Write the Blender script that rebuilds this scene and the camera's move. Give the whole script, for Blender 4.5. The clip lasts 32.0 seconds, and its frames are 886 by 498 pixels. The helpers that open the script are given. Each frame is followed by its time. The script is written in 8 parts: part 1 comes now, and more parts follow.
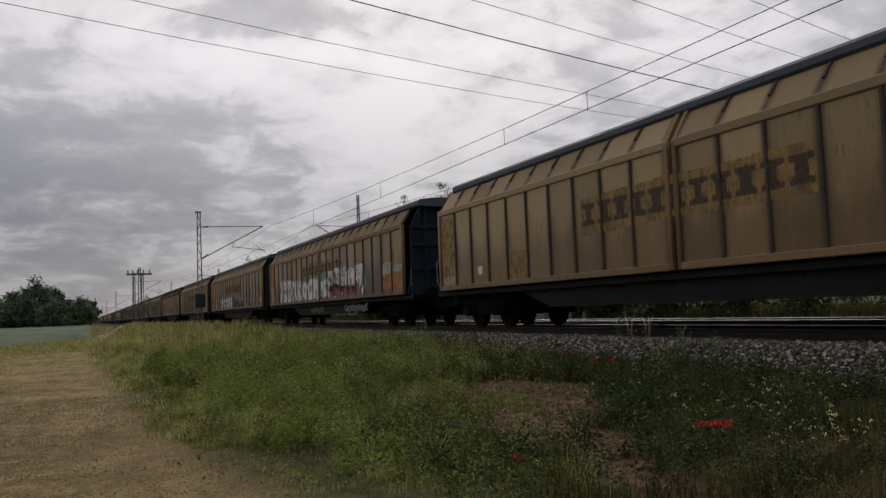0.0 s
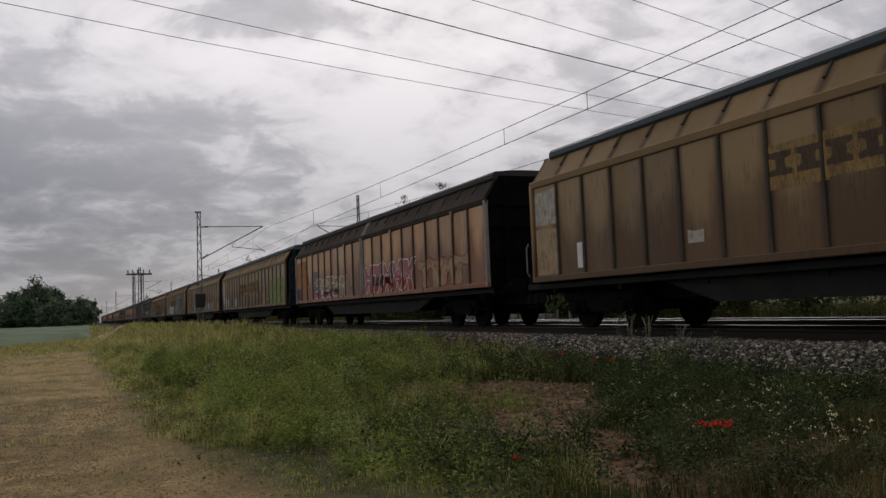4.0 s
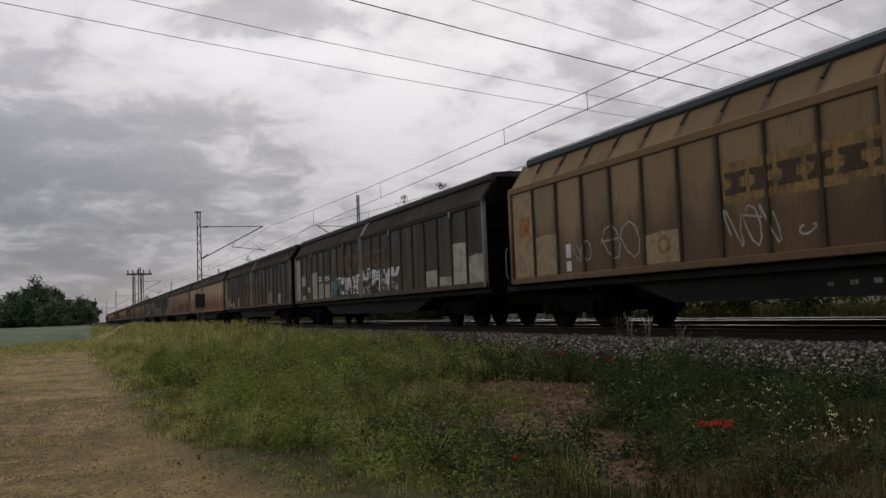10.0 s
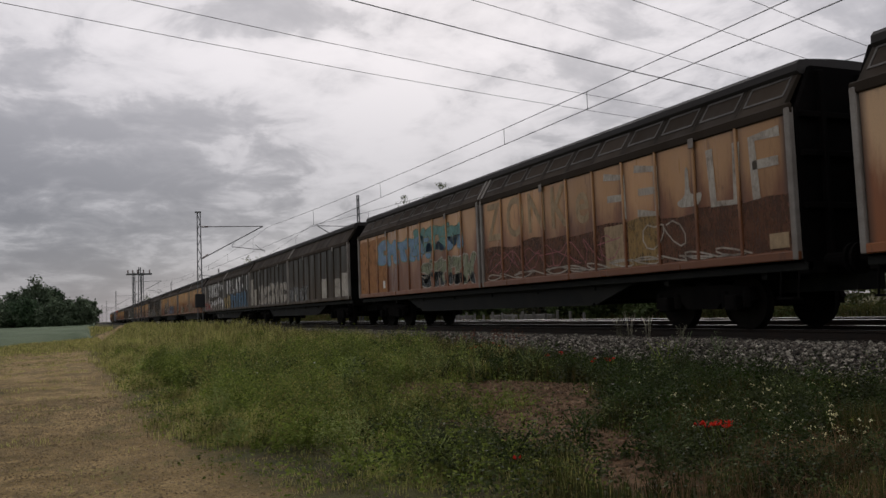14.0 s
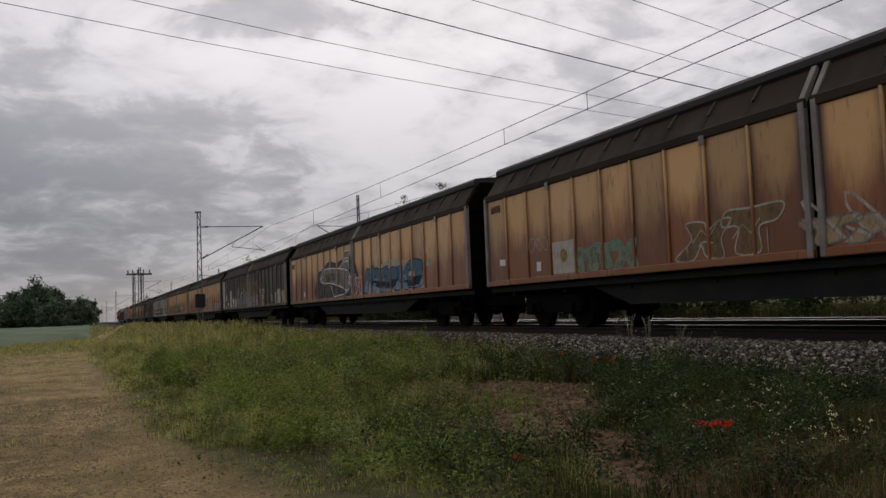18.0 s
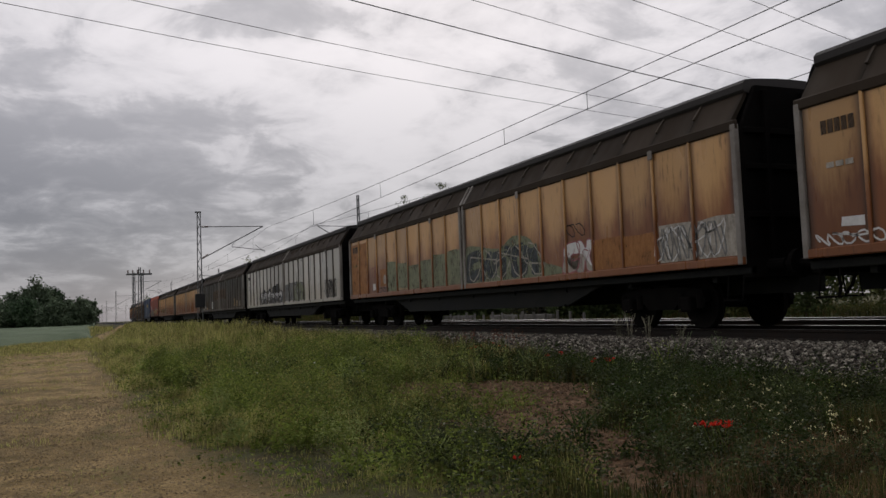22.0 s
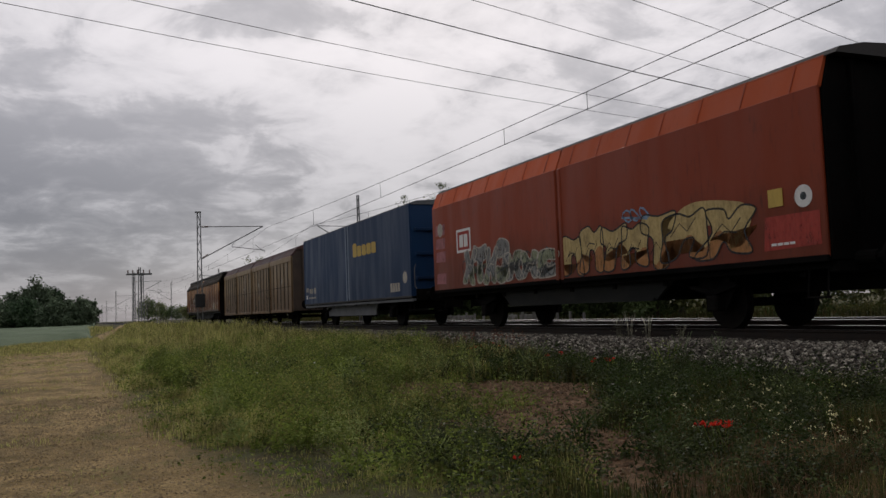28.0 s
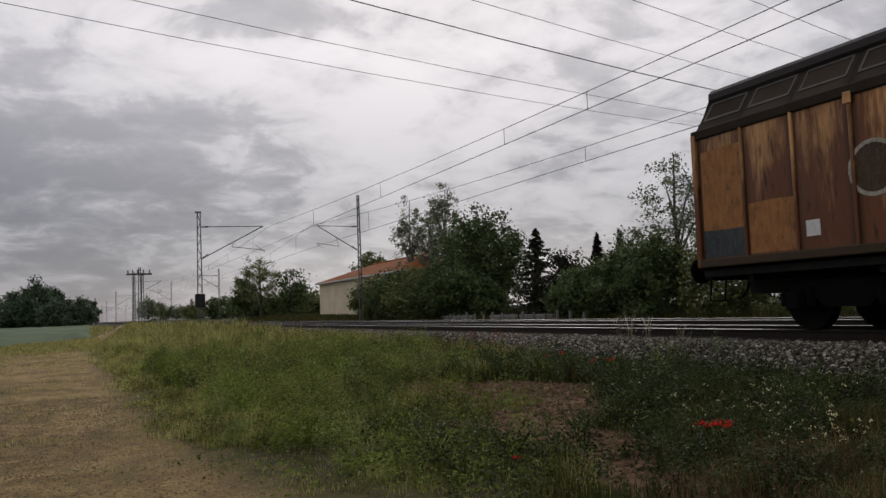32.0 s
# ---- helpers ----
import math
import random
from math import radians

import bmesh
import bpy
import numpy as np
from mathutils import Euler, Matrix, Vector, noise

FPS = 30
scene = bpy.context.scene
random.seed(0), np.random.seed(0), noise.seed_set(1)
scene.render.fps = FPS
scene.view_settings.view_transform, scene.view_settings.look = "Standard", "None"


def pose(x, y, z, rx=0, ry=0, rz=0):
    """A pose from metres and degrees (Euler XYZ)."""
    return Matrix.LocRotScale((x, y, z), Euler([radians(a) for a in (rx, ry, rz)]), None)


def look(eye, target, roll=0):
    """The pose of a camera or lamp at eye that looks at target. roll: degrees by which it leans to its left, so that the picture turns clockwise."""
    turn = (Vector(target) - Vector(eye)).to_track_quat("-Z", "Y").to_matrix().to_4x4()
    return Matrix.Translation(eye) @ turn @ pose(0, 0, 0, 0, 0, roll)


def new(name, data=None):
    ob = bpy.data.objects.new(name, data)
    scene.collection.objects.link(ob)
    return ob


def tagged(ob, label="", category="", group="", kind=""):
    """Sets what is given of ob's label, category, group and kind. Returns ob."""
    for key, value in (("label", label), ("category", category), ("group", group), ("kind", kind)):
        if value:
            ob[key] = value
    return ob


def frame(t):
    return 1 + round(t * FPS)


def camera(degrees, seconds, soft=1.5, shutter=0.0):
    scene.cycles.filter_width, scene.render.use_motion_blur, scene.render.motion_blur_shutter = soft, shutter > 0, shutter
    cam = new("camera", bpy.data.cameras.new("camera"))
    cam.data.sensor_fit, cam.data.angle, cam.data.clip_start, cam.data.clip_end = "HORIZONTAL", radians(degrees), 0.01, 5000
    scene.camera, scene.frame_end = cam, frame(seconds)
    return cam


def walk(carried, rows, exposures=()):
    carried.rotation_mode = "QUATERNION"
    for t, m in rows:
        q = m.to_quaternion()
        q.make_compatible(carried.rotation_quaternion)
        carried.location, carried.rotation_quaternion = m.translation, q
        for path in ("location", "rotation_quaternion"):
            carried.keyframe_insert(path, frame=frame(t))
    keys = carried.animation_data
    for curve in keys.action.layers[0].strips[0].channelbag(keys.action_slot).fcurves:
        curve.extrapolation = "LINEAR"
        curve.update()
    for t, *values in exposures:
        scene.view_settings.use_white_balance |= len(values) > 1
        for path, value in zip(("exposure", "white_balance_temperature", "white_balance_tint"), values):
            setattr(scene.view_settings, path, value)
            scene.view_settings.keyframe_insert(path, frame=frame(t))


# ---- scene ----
cam = camera(55.4, 32.0, soft=1.5)
CAM = Matrix(((0.919835, 0.007537, -0.392234, 0.0), (-0.390420, -0.080349, -0.917124, 0.0), (-0.038428, 0.996738, -0.070965, 0.545), (0.0, 0.0, 0.0, 1.0)))
walk(cam, [(0.0, CAM), (32.0, CAM)])

# ---- world and sun: an overcast sky with the sun hidden behind the clouds ----
SUN_AZ, SUN_EL = radians(24.0), radians(31.0)
SUN_DIR = Vector((math.sin(SUN_AZ) * math.cos(SUN_EL), math.cos(SUN_AZ) * math.cos(SUN_EL), math.sin(SUN_EL)))


class Nodes:
    """Short hand for building node trees."""

    def __init__(self, tree):
        self.t = tree
        tree.nodes.clear()

    def add(self, kind, **kw):
        n = self.t.nodes.new(kind)
        for k, v in kw.items():
            if k.startswith("i_"):
                n.inputs[k[2:].replace("_", " ")].default_value = v
            else:
                setattr(n, k, v)
        return n

    def link(self, a, b):
        self.t.links.new(a, b)

    def put(self, value, socket):
        if isinstance(value, (int, float)):
            socket.default_value = value
        elif isinstance(value, (tuple, list)):
            socket.default_value = tuple(value) + ((1.0,) if len(value) == 3 and socket.type == "RGBA" else ())
        else:
            self.link(value, socket)

    def math(self, op, a, b=0.5, clamp=False):
        n = self.add("ShaderNodeMath", operation=op, use_clamp=clamp)
        self.put(a, n.inputs[0])
        self.put(b, n.inputs[1])
        return n.outputs[0]

    def vmath(self, op, a, b=(0.0, 0.0, 0.0)):
        n = self.add("ShaderNodeVectorMath", operation=op)
        self.put(a, n.inputs[0])
        self.put(b, n.inputs[1])
        return n.outputs["Value"] if op in ("DOT_PRODUCT", "LENGTH", "DISTANCE") else n.outputs[0]

    def mix(self, fac, a, b, mode="MIX"):
        n = self.add("ShaderNodeMix", data_type="RGBA", blend_type=mode)
        self.put(fac, n.inputs[0])
        self.put(a, n.inputs[6])
        self.put(b, n.inputs[7])
        return n.outputs[2]

    def ramp(self, x, lo, hi, a=0.0, b=1.0):
        n = self.add("ShaderNodeMapRange", interpolation_type="SMOOTHSTEP")
        self.put(x, n.inputs[0])
        n.inputs[1].default_value, n.inputs[2].default_value = lo, hi
        n.inputs[3].default_value, n.inputs[4].default_value = a, b
        return n.outputs[0]

    def noise(self, vec, scale, detail=4.0, rough=0.55, warp=0.0):
        n = self.add("ShaderNodeTexNoise", i_Scale=scale, i_Detail=detail, i_Roughness=rough, i_Distortion=warp)
        if vec is not None:
            self.link(vec, n.inputs["Vector"])
        return n.outputs["Fac"]


def build_world():
    world = bpy.data.worlds.new("overcast_sky")
    scene.world = world
    world.use_nodes = True
    g = Nodes(world.node_tree)
    co = g.add("ShaderNodeTexCoord").outputs["Generated"]
    sep = g.add("ShaderNodeSeparateXYZ")
    g.link(co, sep.inputs[0])
    up = g.math("ADD", g.math("MAXIMUM", sep.outputs[2], 0.0), 0.26)
    comb = g.add("ShaderNodeCombineXYZ")
    g.link(g.math("DIVIDE", sep.outputs[0], up), comb.inputs[0])
    g.link(g.math("DIVIDE", sep.outputs[1], up), comb.inputs[1])
    plane = g.vmath("ADD", comb.outputs[0], (3.3, 7.1, 0.0))
    big = g.noise(plane, 1.9, 3.0, 0.5, 0.3)
    small = g.noise(plane, 5.0, 7.0, 0.6, 0.35)
    cloud = g.math("ADD", g.math("MULTIPLY", big, 0.34), g.math("MULTIPLY", small, 0.52))
    # cloud banks and thin places: azimuth, elevation, half width, half height in degrees, and how thin
    az = g.math("ADD", g.math("MULTIPLY", g.math("ARCTAN2", sep.outputs[0], sep.outputs[1]), 57.2958), g.math("MULTIPLY", g.math("SUBTRACT", g.noise(plane, 3.1, 4.0, 0.6), 0.5), 13.0))
    el = g.math("ADD", g.math("MULTIPLY", g.math("ARCSINE", sep.outputs[2]), 57.2958), g.math("MULTIPLY", g.math("SUBTRACT", g.noise(plane, 4.3, 4.0, 0.6), 0.5), 8.0))
    bank = 0.07
    for a0, e0, wa, we, gain in ((1.0, 17.6, 9.0, 3.4, 0.10), (21.0, 14.6, 11.0, 3.2, 0.11), (6.4, 15.0, 5.0, 2.2, 0.05), (36.0, 10.5, 12.0, 5.0, 0.06), (25.0, 18.2, 3.5, 1.4, 0.05),
                                 (11.0, 19.6, 6.0, 1.8, -0.10), (18.5, 18.6, 5.5, 1.6, -0.08), (9.0, 12.6, 6.5, 2.6, -0.06), (-2.0, 8.6, 12.0, 3.2, -0.12), (17.0, 8.0, 9.0, 4.0, 0.08), (-4.5, 13.0, 5.0, 2.0, -0.05), (41.0, 17.5, 8.0, 3.0, 0.05)):
        d = g.math("ADD", g.math("POWER", g.math("ABSOLUTE", g.math("DIVIDE", g.math("SUBTRACT", az, a0), wa)), 2.0), g.math("POWER", g.math("ABSOLUTE", g.math("DIVIDE", g.math("SUBTRACT", el, e0), we)), 2.0))
        bank = g.math("ADD", g.ramp(d, 2.6, 0.0, 0.0, 0.62 * gain), bank)
    cloud = g.math("ADD", cloud, bank)
    thin = g.math("ADD", g.math("MULTIPLY", g.ramp(cloud, 0.38, 0.64), 0.78), g.math("MULTIPLY", g.ramp(cloud, 0.475, 0.535), 0.22))
    toward = g.vmath("DOT_PRODUCT", co, tuple(SUN_DIR))
    lift = g.ramp(sep.outputs[2], 0.09, 0.33)
    wide = g.math("ADD", g.math("MULTIPLY", g.ramp(toward, 0.76, 1.0), 0.36), g.math("MULTIPLY", lift, 0.8), True)
    glow = g.math("ADD", g.math("MULTIPLY", g.ramp(toward, 0.82, 1.0), 0.3), g.math("MULTIPLY", lift, 0.78), True)
    dark = g.mix(wide, (0.19, 0.19, 0.22), (0.50, 0.485, 0.515))
    light = g.mix(glow, (0.52, 0.51, 0.545), (0.93, 0.885, 0.91))
    col = g.mix(thin, dark, light)
    haze = g.ramp(sep.outputs[2], 0.0, 0.14, 1.0, 0.0)
    ahead = g.ramp(g.vmath("DOT_PRODUCT", co, (math.sin(SUN_AZ), math.cos(SUN_AZ), 0.0)), 0.92, 1.0)
    col = g.mix(g.math("MULTIPLY", haze, 0.6), col, g.mix(ahead, (0.26, 0.26, 0.297), (0.66, 0.64, 0.68)))
    sky = g.add("ShaderNodeTexSky", sky_type="NISHITA", sun_disc=False, sun_elevation=SUN_EL, sun_rotation=SUN_AZ)
    bg1 = g.add("ShaderNodeBackground", i_Strength=1.0)
    g.link(col, bg1.inputs[0])
    bg2 = g.add("ShaderNodeBackground", i_Strength=0.05)
    g.link(sky.outputs[0], bg2.inputs[0])
    m = g.add("ShaderNodeMixShader")
    m.inputs[0].default_value = 0.12
    g.link(bg1.outputs[0], m.inputs[1])
    g.link(bg2.outputs[0], m.inputs[2])
    out = g.add("ShaderNodeOutputWorld")
    g.link(m.outputs[0], out.inputs[0])


build_world()
sun = new("sun", bpy.data.lights.new("sun", "SUN"))
sun.data.energy, sun.data.angle, sun.data.color = 0.6, radians(25), (1.0, 0.95, 0.9)
sun.matrix_world = look(SUN_DIR * 50, (0, 0, 0))

# ---- materials ----
MATS = {}


def surface(name, build, rough=0.8, metal=0.0, spec=0.4):
    """A node material whose colour, roughness and relief come from build(g)."""
    if name in MATS:
        return MATS[name]
    mat = bpy.data.materials.new(name)
    mat.use_nodes = True
    g = Nodes(mat.node_tree)
    b = g.add("ShaderNodeBsdfPrincipled", i_Roughness=rough, i_Metallic=metal)
    b.inputs["Specular IOR Level"].default_value = spec
    out = g.add("ShaderNodeOutputMaterial")
    g.link(b.outputs[0], out.inputs[0])
    res = build(g)
    g.put(res.get("color", (0.5, 0.5, 0.5)), b.inputs["Base Color"])
    if "rough" in res:
        g.put(res["rough"], b.inputs["Roughness"])
    if "alpha" in res:
        g.put(res["alpha"], b.inputs["Alpha"])
    if "bump" in res:
        bump = g.add("ShaderNodeBump", i_Strength=res.get("strength", 0.4), i_Distance=res.get("dist", 0.01))
        g.link(res["bump"], bump.inputs["Height"])
        g.link(bump.outputs[0], b.inputs["Normal"])
    if "glow" in res:
        b.inputs["Emission Color"].default_value = (*res["glow"], 1.0)
        b.inputs["Emission Strength"].default_value = res["power"]
    MATS[name] = mat
    return mat


def obj_co(g, jitter=True):
    co = g.add("ShaderNodeTexCoord").outputs["Object"]
    if not jitter:
        return co
    rnd = g.add("ShaderNodeObjectInfo").outputs["Random"]
    sc = g.add("ShaderNodeVectorMath", operation="SCALE", i_Scale=37.0)
    comb = g.add("ShaderNodeCombineXYZ")
    for i in range(3):
        g.link(rnd, comb.inputs[i])
    g.link(comb.outputs[0], sc.inputs[0])
    return g.vmath("ADD", co, sc.outputs[0])


def mottled(name, a, b, scale=3.0, fine=40.0, rough=0.85, metal=0.0, strength=0.3, spec=0.35, jitter=True):
    """Two tones in blotches, fine grain and a little relief."""

    def build(g):
        co = obj_co(g, jitter)
        blot = g.noise(co, scale, 4.0, 0.6)
        grain = g.noise(co, fine, 3.0, 0.6)
        col = g.mix(g.ramp(blot, 0.35, 0.65), a, b)
        col = g.mix(g.math("MULTIPLY", g.ramp(grain, 0.3, 0.7), 0.35), col, tuple(c * 0.55 for c in a))
        return {"color": col, "bump": grain, "strength": strength, "dist": 0.01, "rough": g.ramp(blot, 0.2, 0.8, max(rough - 0.12, 0.05), min(rough + 0.1, 1.0))}

    return surface(name, build, rough, metal, spec)


def wall_paint(name, paint, rust, dirt, rusty=0.5, dirty=0.5, rough=0.32, spec=0.5, sheets=True, drip=0.5, low=0.54):
    """Weathered wagon paint: faded in the middle of each sheet, rusty along its edges and foot, thin dirty runs."""

    def build(g):
        co = obj_co(g)
        own = g.add("ShaderNodeSeparateXYZ")
        g.link(g.add("ShaderNodeTexCoord").outputs["Object"], own.inputs[0])
        st = g.add("ShaderNodeMapping")
        st.inputs["Scale"].default_value = (2.4, 2.4, 0.42)
        g.link(co, st.inputs[0])
        streak = g.noise(st.outputs[0], 0.85, 3.0, 0.5)
        run = g.noise(st.outputs[0], 6.0, 3.0, 0.6)
        blot = g.noise(co, 1.0, 3.0, 0.5)
        grain = g.noise(co, 45.0, 3.0, 0.6)
        rnd = g.add("ShaderNodeObjectInfo").outputs["Random"]
        side = g.math("ABSOLUTE", own.outputs[1])
        sheet = g.ramp(side, 0.60, 0.57)
        sheet = g.math("MULTIPLY", sheet, 1.0 if sheets else 0.0)
        wide = g.math("MULTIPLY", g.ramp(side, 0.10, 0.53), sheet)
        foot = g.ramp(own.outputs[2], 3.25, 1.3)
        m = g.math("ADD", g.math("ADD", g.math("MULTIPLY", blot, 0.42), g.math("MULTIPLY", g.math("ADD", streak, run), 0.5 * drip)), g.math("ADD", g.math("MULTIPLY", wide, 0.20), g.math("MULTIPLY", foot, low)))
        r = g.ramp(m, 0.84 - 0.5 * rusty, 1.3 - 0.5 * rusty)
        col = g.mix(r, paint, rust)
        lip = g.math("MULTIPLY", g.math("MULTIPLY", g.ramp(side, 0.36, 0.53), sheet), g.ramp(streak, 0.3, 0.65, 0.55, 1.0))
        d = g.math("MULTIPLY", g.math("MULTIPLY", g.ramp(run, 0.54, 0.72), g.ramp(blot, 0.40, 0.62)), 0.55 * dirty)
        col = g.mix(g.math("MAXIMUM", d, g.math("MULTIPLY", lip, 0.95)), col, dirt)
        tone = g.ramp(rnd, 0.0, 1.0, 0.8, 1.16)
        hsv = g.add("ShaderNodeHueSaturation")
        g.link(col, hsv.inputs["Color"])
        g.link(tone, hsv.inputs["Value"])
        col = g.mix(g.math("MULTIPLY", g.ramp(grain, 0.5, 0.8), 0.18), hsv.outputs[0], dirt)
        return {"color": col, "bump": g.math("ADD", g.math("MULTIPLY", grain, 0.12), blot), "strength": 0.2, "dist": 0.012, "rough": g.ramp(streak, 0.3, 0.7, rough - 0.06, rough + 0.14)}

    mat = surface(name, build, rough, 0.0, spec)
    PAINT[mat.name] = (paint, rust, dirt, rusty, dirty, rough, spec, False, drip, low)
    return mat


PAINT = {}


def plain(mat):
    """The same paint for rails, posts and large sheets without ribs."""
    return wall_paint(mat.name + "_frame", *PAINT[mat.name]) if mat.name in PAINT else mat


# ---- mesh code ----
class Geo:
    """Gathers vertices and faces of one mesh."""

    def __init__(self):
        self.v, self.f, self.smooth = [], [], False

    def add(self, verts, faces):
        n = len(self.v)
        self.v.extend(verts)
        self.f.extend([tuple(i + n for i in f) for f in faces])
        return self

    def box(self, x0, x1, y0, y1, z0, z1):
        self.add([(x, y, z) for z in (z0, z1) for y in (y0, y1) for x in (x0, x1)],
                 [(0, 2, 3, 1), (4, 5, 7, 6), (0, 1, 5, 4), (2, 6, 7, 3), (0, 4, 6, 2), (1, 3, 7, 5)])
        return self

    def slab(self, x0, x1, y0, y1, z0, z1, c=0.01):
        """A box with all its edges chamfered."""
        lo, hi = (x0, y0, z0), (x1, y1, z1)
        idx, verts = {}, []
        for sx in (0, 1):
            for sy in (0, 1):
                for sz in (0, 1):
                    s = (sx, sy, sz)
                    for a in range(3):
                        p = []
                        for k in range(3):
                            e = hi[k] if s[k] else lo[k]
                            p.append(e if k == a else e + (-c if s[k] else c))
                        idx[s, a] = len(verts)
                        verts.append(tuple(p))
        faces = []
        for a in range(3):
            b, d = (a + 1) % 3, (a + 2) % 3
            for sa in (0, 1):
                ring = []
                for sb, sd in ((0, 0), (1, 0), (1, 1), (0, 1)):
                    s = [0, 0, 0]
                    s[a], s[b], s[d] = sa, sb, sd
                    ring.append(idx[tuple(s), a])
                faces.append(tuple(ring if sa else ring[::-1]))
            for sb in (0, 1):
                for sd in (0, 1):
                    s0, s1 = [0, 0, 0], [0, 0, 0]
                    s0[b] = s1[b] = sb
                    s0[d] = s1[d] = sd
                    s1[a] = 1
                    q = (idx[tuple(s0), b], idx[tuple(s1), b], idx[tuple(s1), d], idx[tuple(s0), d])
                    faces.append(q if (sb == sd) else q[::-1])
        for s in [(i, j, k) for i in (0, 1) for j in (0, 1) for k in (0, 1)]:
            q = (idx[s, 0], idx[s, 1], idx[s, 2])
            faces.append(q if sum(s) % 2 == 1 else q[::-1])
        return self.add(verts, faces)

    def tube(self, a, b, r, n=8, r2=None, caps=True):
        a, b = Vector(a), Vector(b)
        w = (b - a).normalized()
        s = w.orthogonal().normalized()
        t = w.cross(s)
        r2 = r if r2 is None else r2
        vs = []
        for p, rr in ((a, r), (b, r2)):
            for i in range(n):
                an = 2 * math.pi * i / n
                vs.append(tuple(p + s * (rr * math.cos(an)) + t * (rr * math.sin(an))))
        fs = [(i, (i + 1) % n, n + (i + 1) % n, n + i) for i in range(n)]
        if caps:
            fs += [tuple(range(n))[::-1], tuple(range(n, 2 * n))]
        return self.add(vs, fs)

    def path(self, pts, r, n=6):
        """A round bar swept along the points in one piece."""
        pts = [Vector(p) for p in pts]
        m = len(pts)
        side = (pts[1] - pts[0]).orthogonal().normalized()
        vs = []
        for k, p in enumerate(pts):
            w = (pts[min(k + 1, m - 1)] - pts[max(k - 1, 0)]).normalized()
            side = (side - w * side.dot(w)).normalized()
            t = w.cross(side)
            for i in range(n):
                an = 2 * math.pi * i / n
                vs.append(tuple(p + side * (r * math.cos(an)) + t * (r * math.sin(an))))
        fs = [(k * n + i, k * n + (i + 1) % n, (k + 1) * n + (i + 1) % n, (k + 1) * n + i) for k in range(m - 1) for i in range(n)]
        return self.add(vs, fs + [tuple(range(n))[::-1], tuple(range((m - 1) * n, m * n))])

    def prism(self, poly, y0, y1):
        """A profile of (x, z) points drawn out along y."""
        n = len(poly)
        vs = [(x, y0, z) for x, z in poly] + [(x, y1, z) for x, z in poly]
        fs = [(i, n + i, n + (i + 1) % n, (i + 1) % n) for i in range(n)] + [tuple(range(n)), tuple(range(2 * n - 1, n - 1, -1))]
        return self.add(vs, fs)

    def plate(self, poly, x, d):
        """A profile of (y, z) points with the thickness d along x."""
        n = len(poly)
        vs = [(x, y, z) for y, z in poly] + [(x + d, y, z) for y, z in poly]
        fs = [(i, (i + 1) % n, n + (i + 1) % n, n + i) for i in range(n)] + [tuple(range(n))[::-1], tuple(range(n, 2 * n))]
        return self.add(vs, fs)

    def sphere(self, c, r, nu=10, nv=6):
        vs, fs = [], []
        for j in range(nv + 1):
            th = math.pi * j / nv
            for i in range(nu):
                ph = 2 * math.pi * i / nu
                vs.append((c[0] + r[0] * math.sin(th) * math.cos(ph), c[1] + r[1] * math.sin(th) * math.sin(ph), c[2] + r[2] * math.cos(th)))
        for j in range(nv):
            for i in range(nu):
                a, b = j * nu + i, j * nu + (i + 1) % nu
                fs.append((a, a + nu, b + nu, b))
        return self.add(vs, fs)

    def mesh(self, name, smooth=False):
        me = bpy.data.meshes.new(name)
        me.from_pydata([tuple(v) for v in self.v], [], self.f)
        me.validate()
        bm = bmesh.new()
        bm.from_mesh(me)
        bmesh.ops.recalc_face_normals(bm, faces=bm.faces)
        bm.to_mesh(me)
        bm.free()
        me.materials.append(None)
        if smooth:
            me.polygons.foreach_set("use_smooth", [True] * len(me.polygons))
        return me


def array_mesh(name, verts, faces, mats=None, smooth=False):
    """A mesh straight from numpy arrays (all faces with as many corners)."""
    me = bpy.data.meshes.new(name)
    verts, faces = np.asarray(verts, np.float32), np.asarray(faces, np.int32)
    k = faces.shape[1]
    me.vertices.add(len(verts))
    me.vertices.foreach_set("co", verts.ravel())
    me.loops.add(faces.size)
    me.loops.foreach_set("vertex_index", faces.ravel())
    me.polygons.add(len(faces))
    me.polygons.foreach_set("loop_start", np.arange(len(faces), dtype=np.int32) * k)
    me.polygons.foreach_set("use_smooth", np.full(len(faces), smooth))
    me.update(calc_edges=True)
    me.materials.append(None)
    return me


def part(name, data, material, parent=None, label="", at=None):
    """Links a mesh as one object with its own material, under a thing or a part."""
    ob = new(name, data.mesh(name) if isinstance(data, Geo) else data)
    if parent is not None:
        ob.parent = parent
    if at is not None:
        ob.location = at
    ob.material_slots[0].link = "OBJECT"
    ob.material_slots[0].material = material
    if label:
        ob["label"] = label
    return ob


def empty(name, label, category, group="", at=(0, 0, 0)):
    ob = new(name)
    ob.empty_display_size = 0.2
    ob.location = at
    return tagged(ob, label, category, group)

# ---- the lie of the land ----
XC, XF = 11.33, 15.58          # the two tracks' centre lines; rail tops lie at z = 0
MAST_NEAR, MAST_FAR = 7.0, 18.9


def step(a, b, x):
    t = np.clip((x - a) / (b - a), 0.0, 1.0)
    return t * t * (3 - 2 * t)


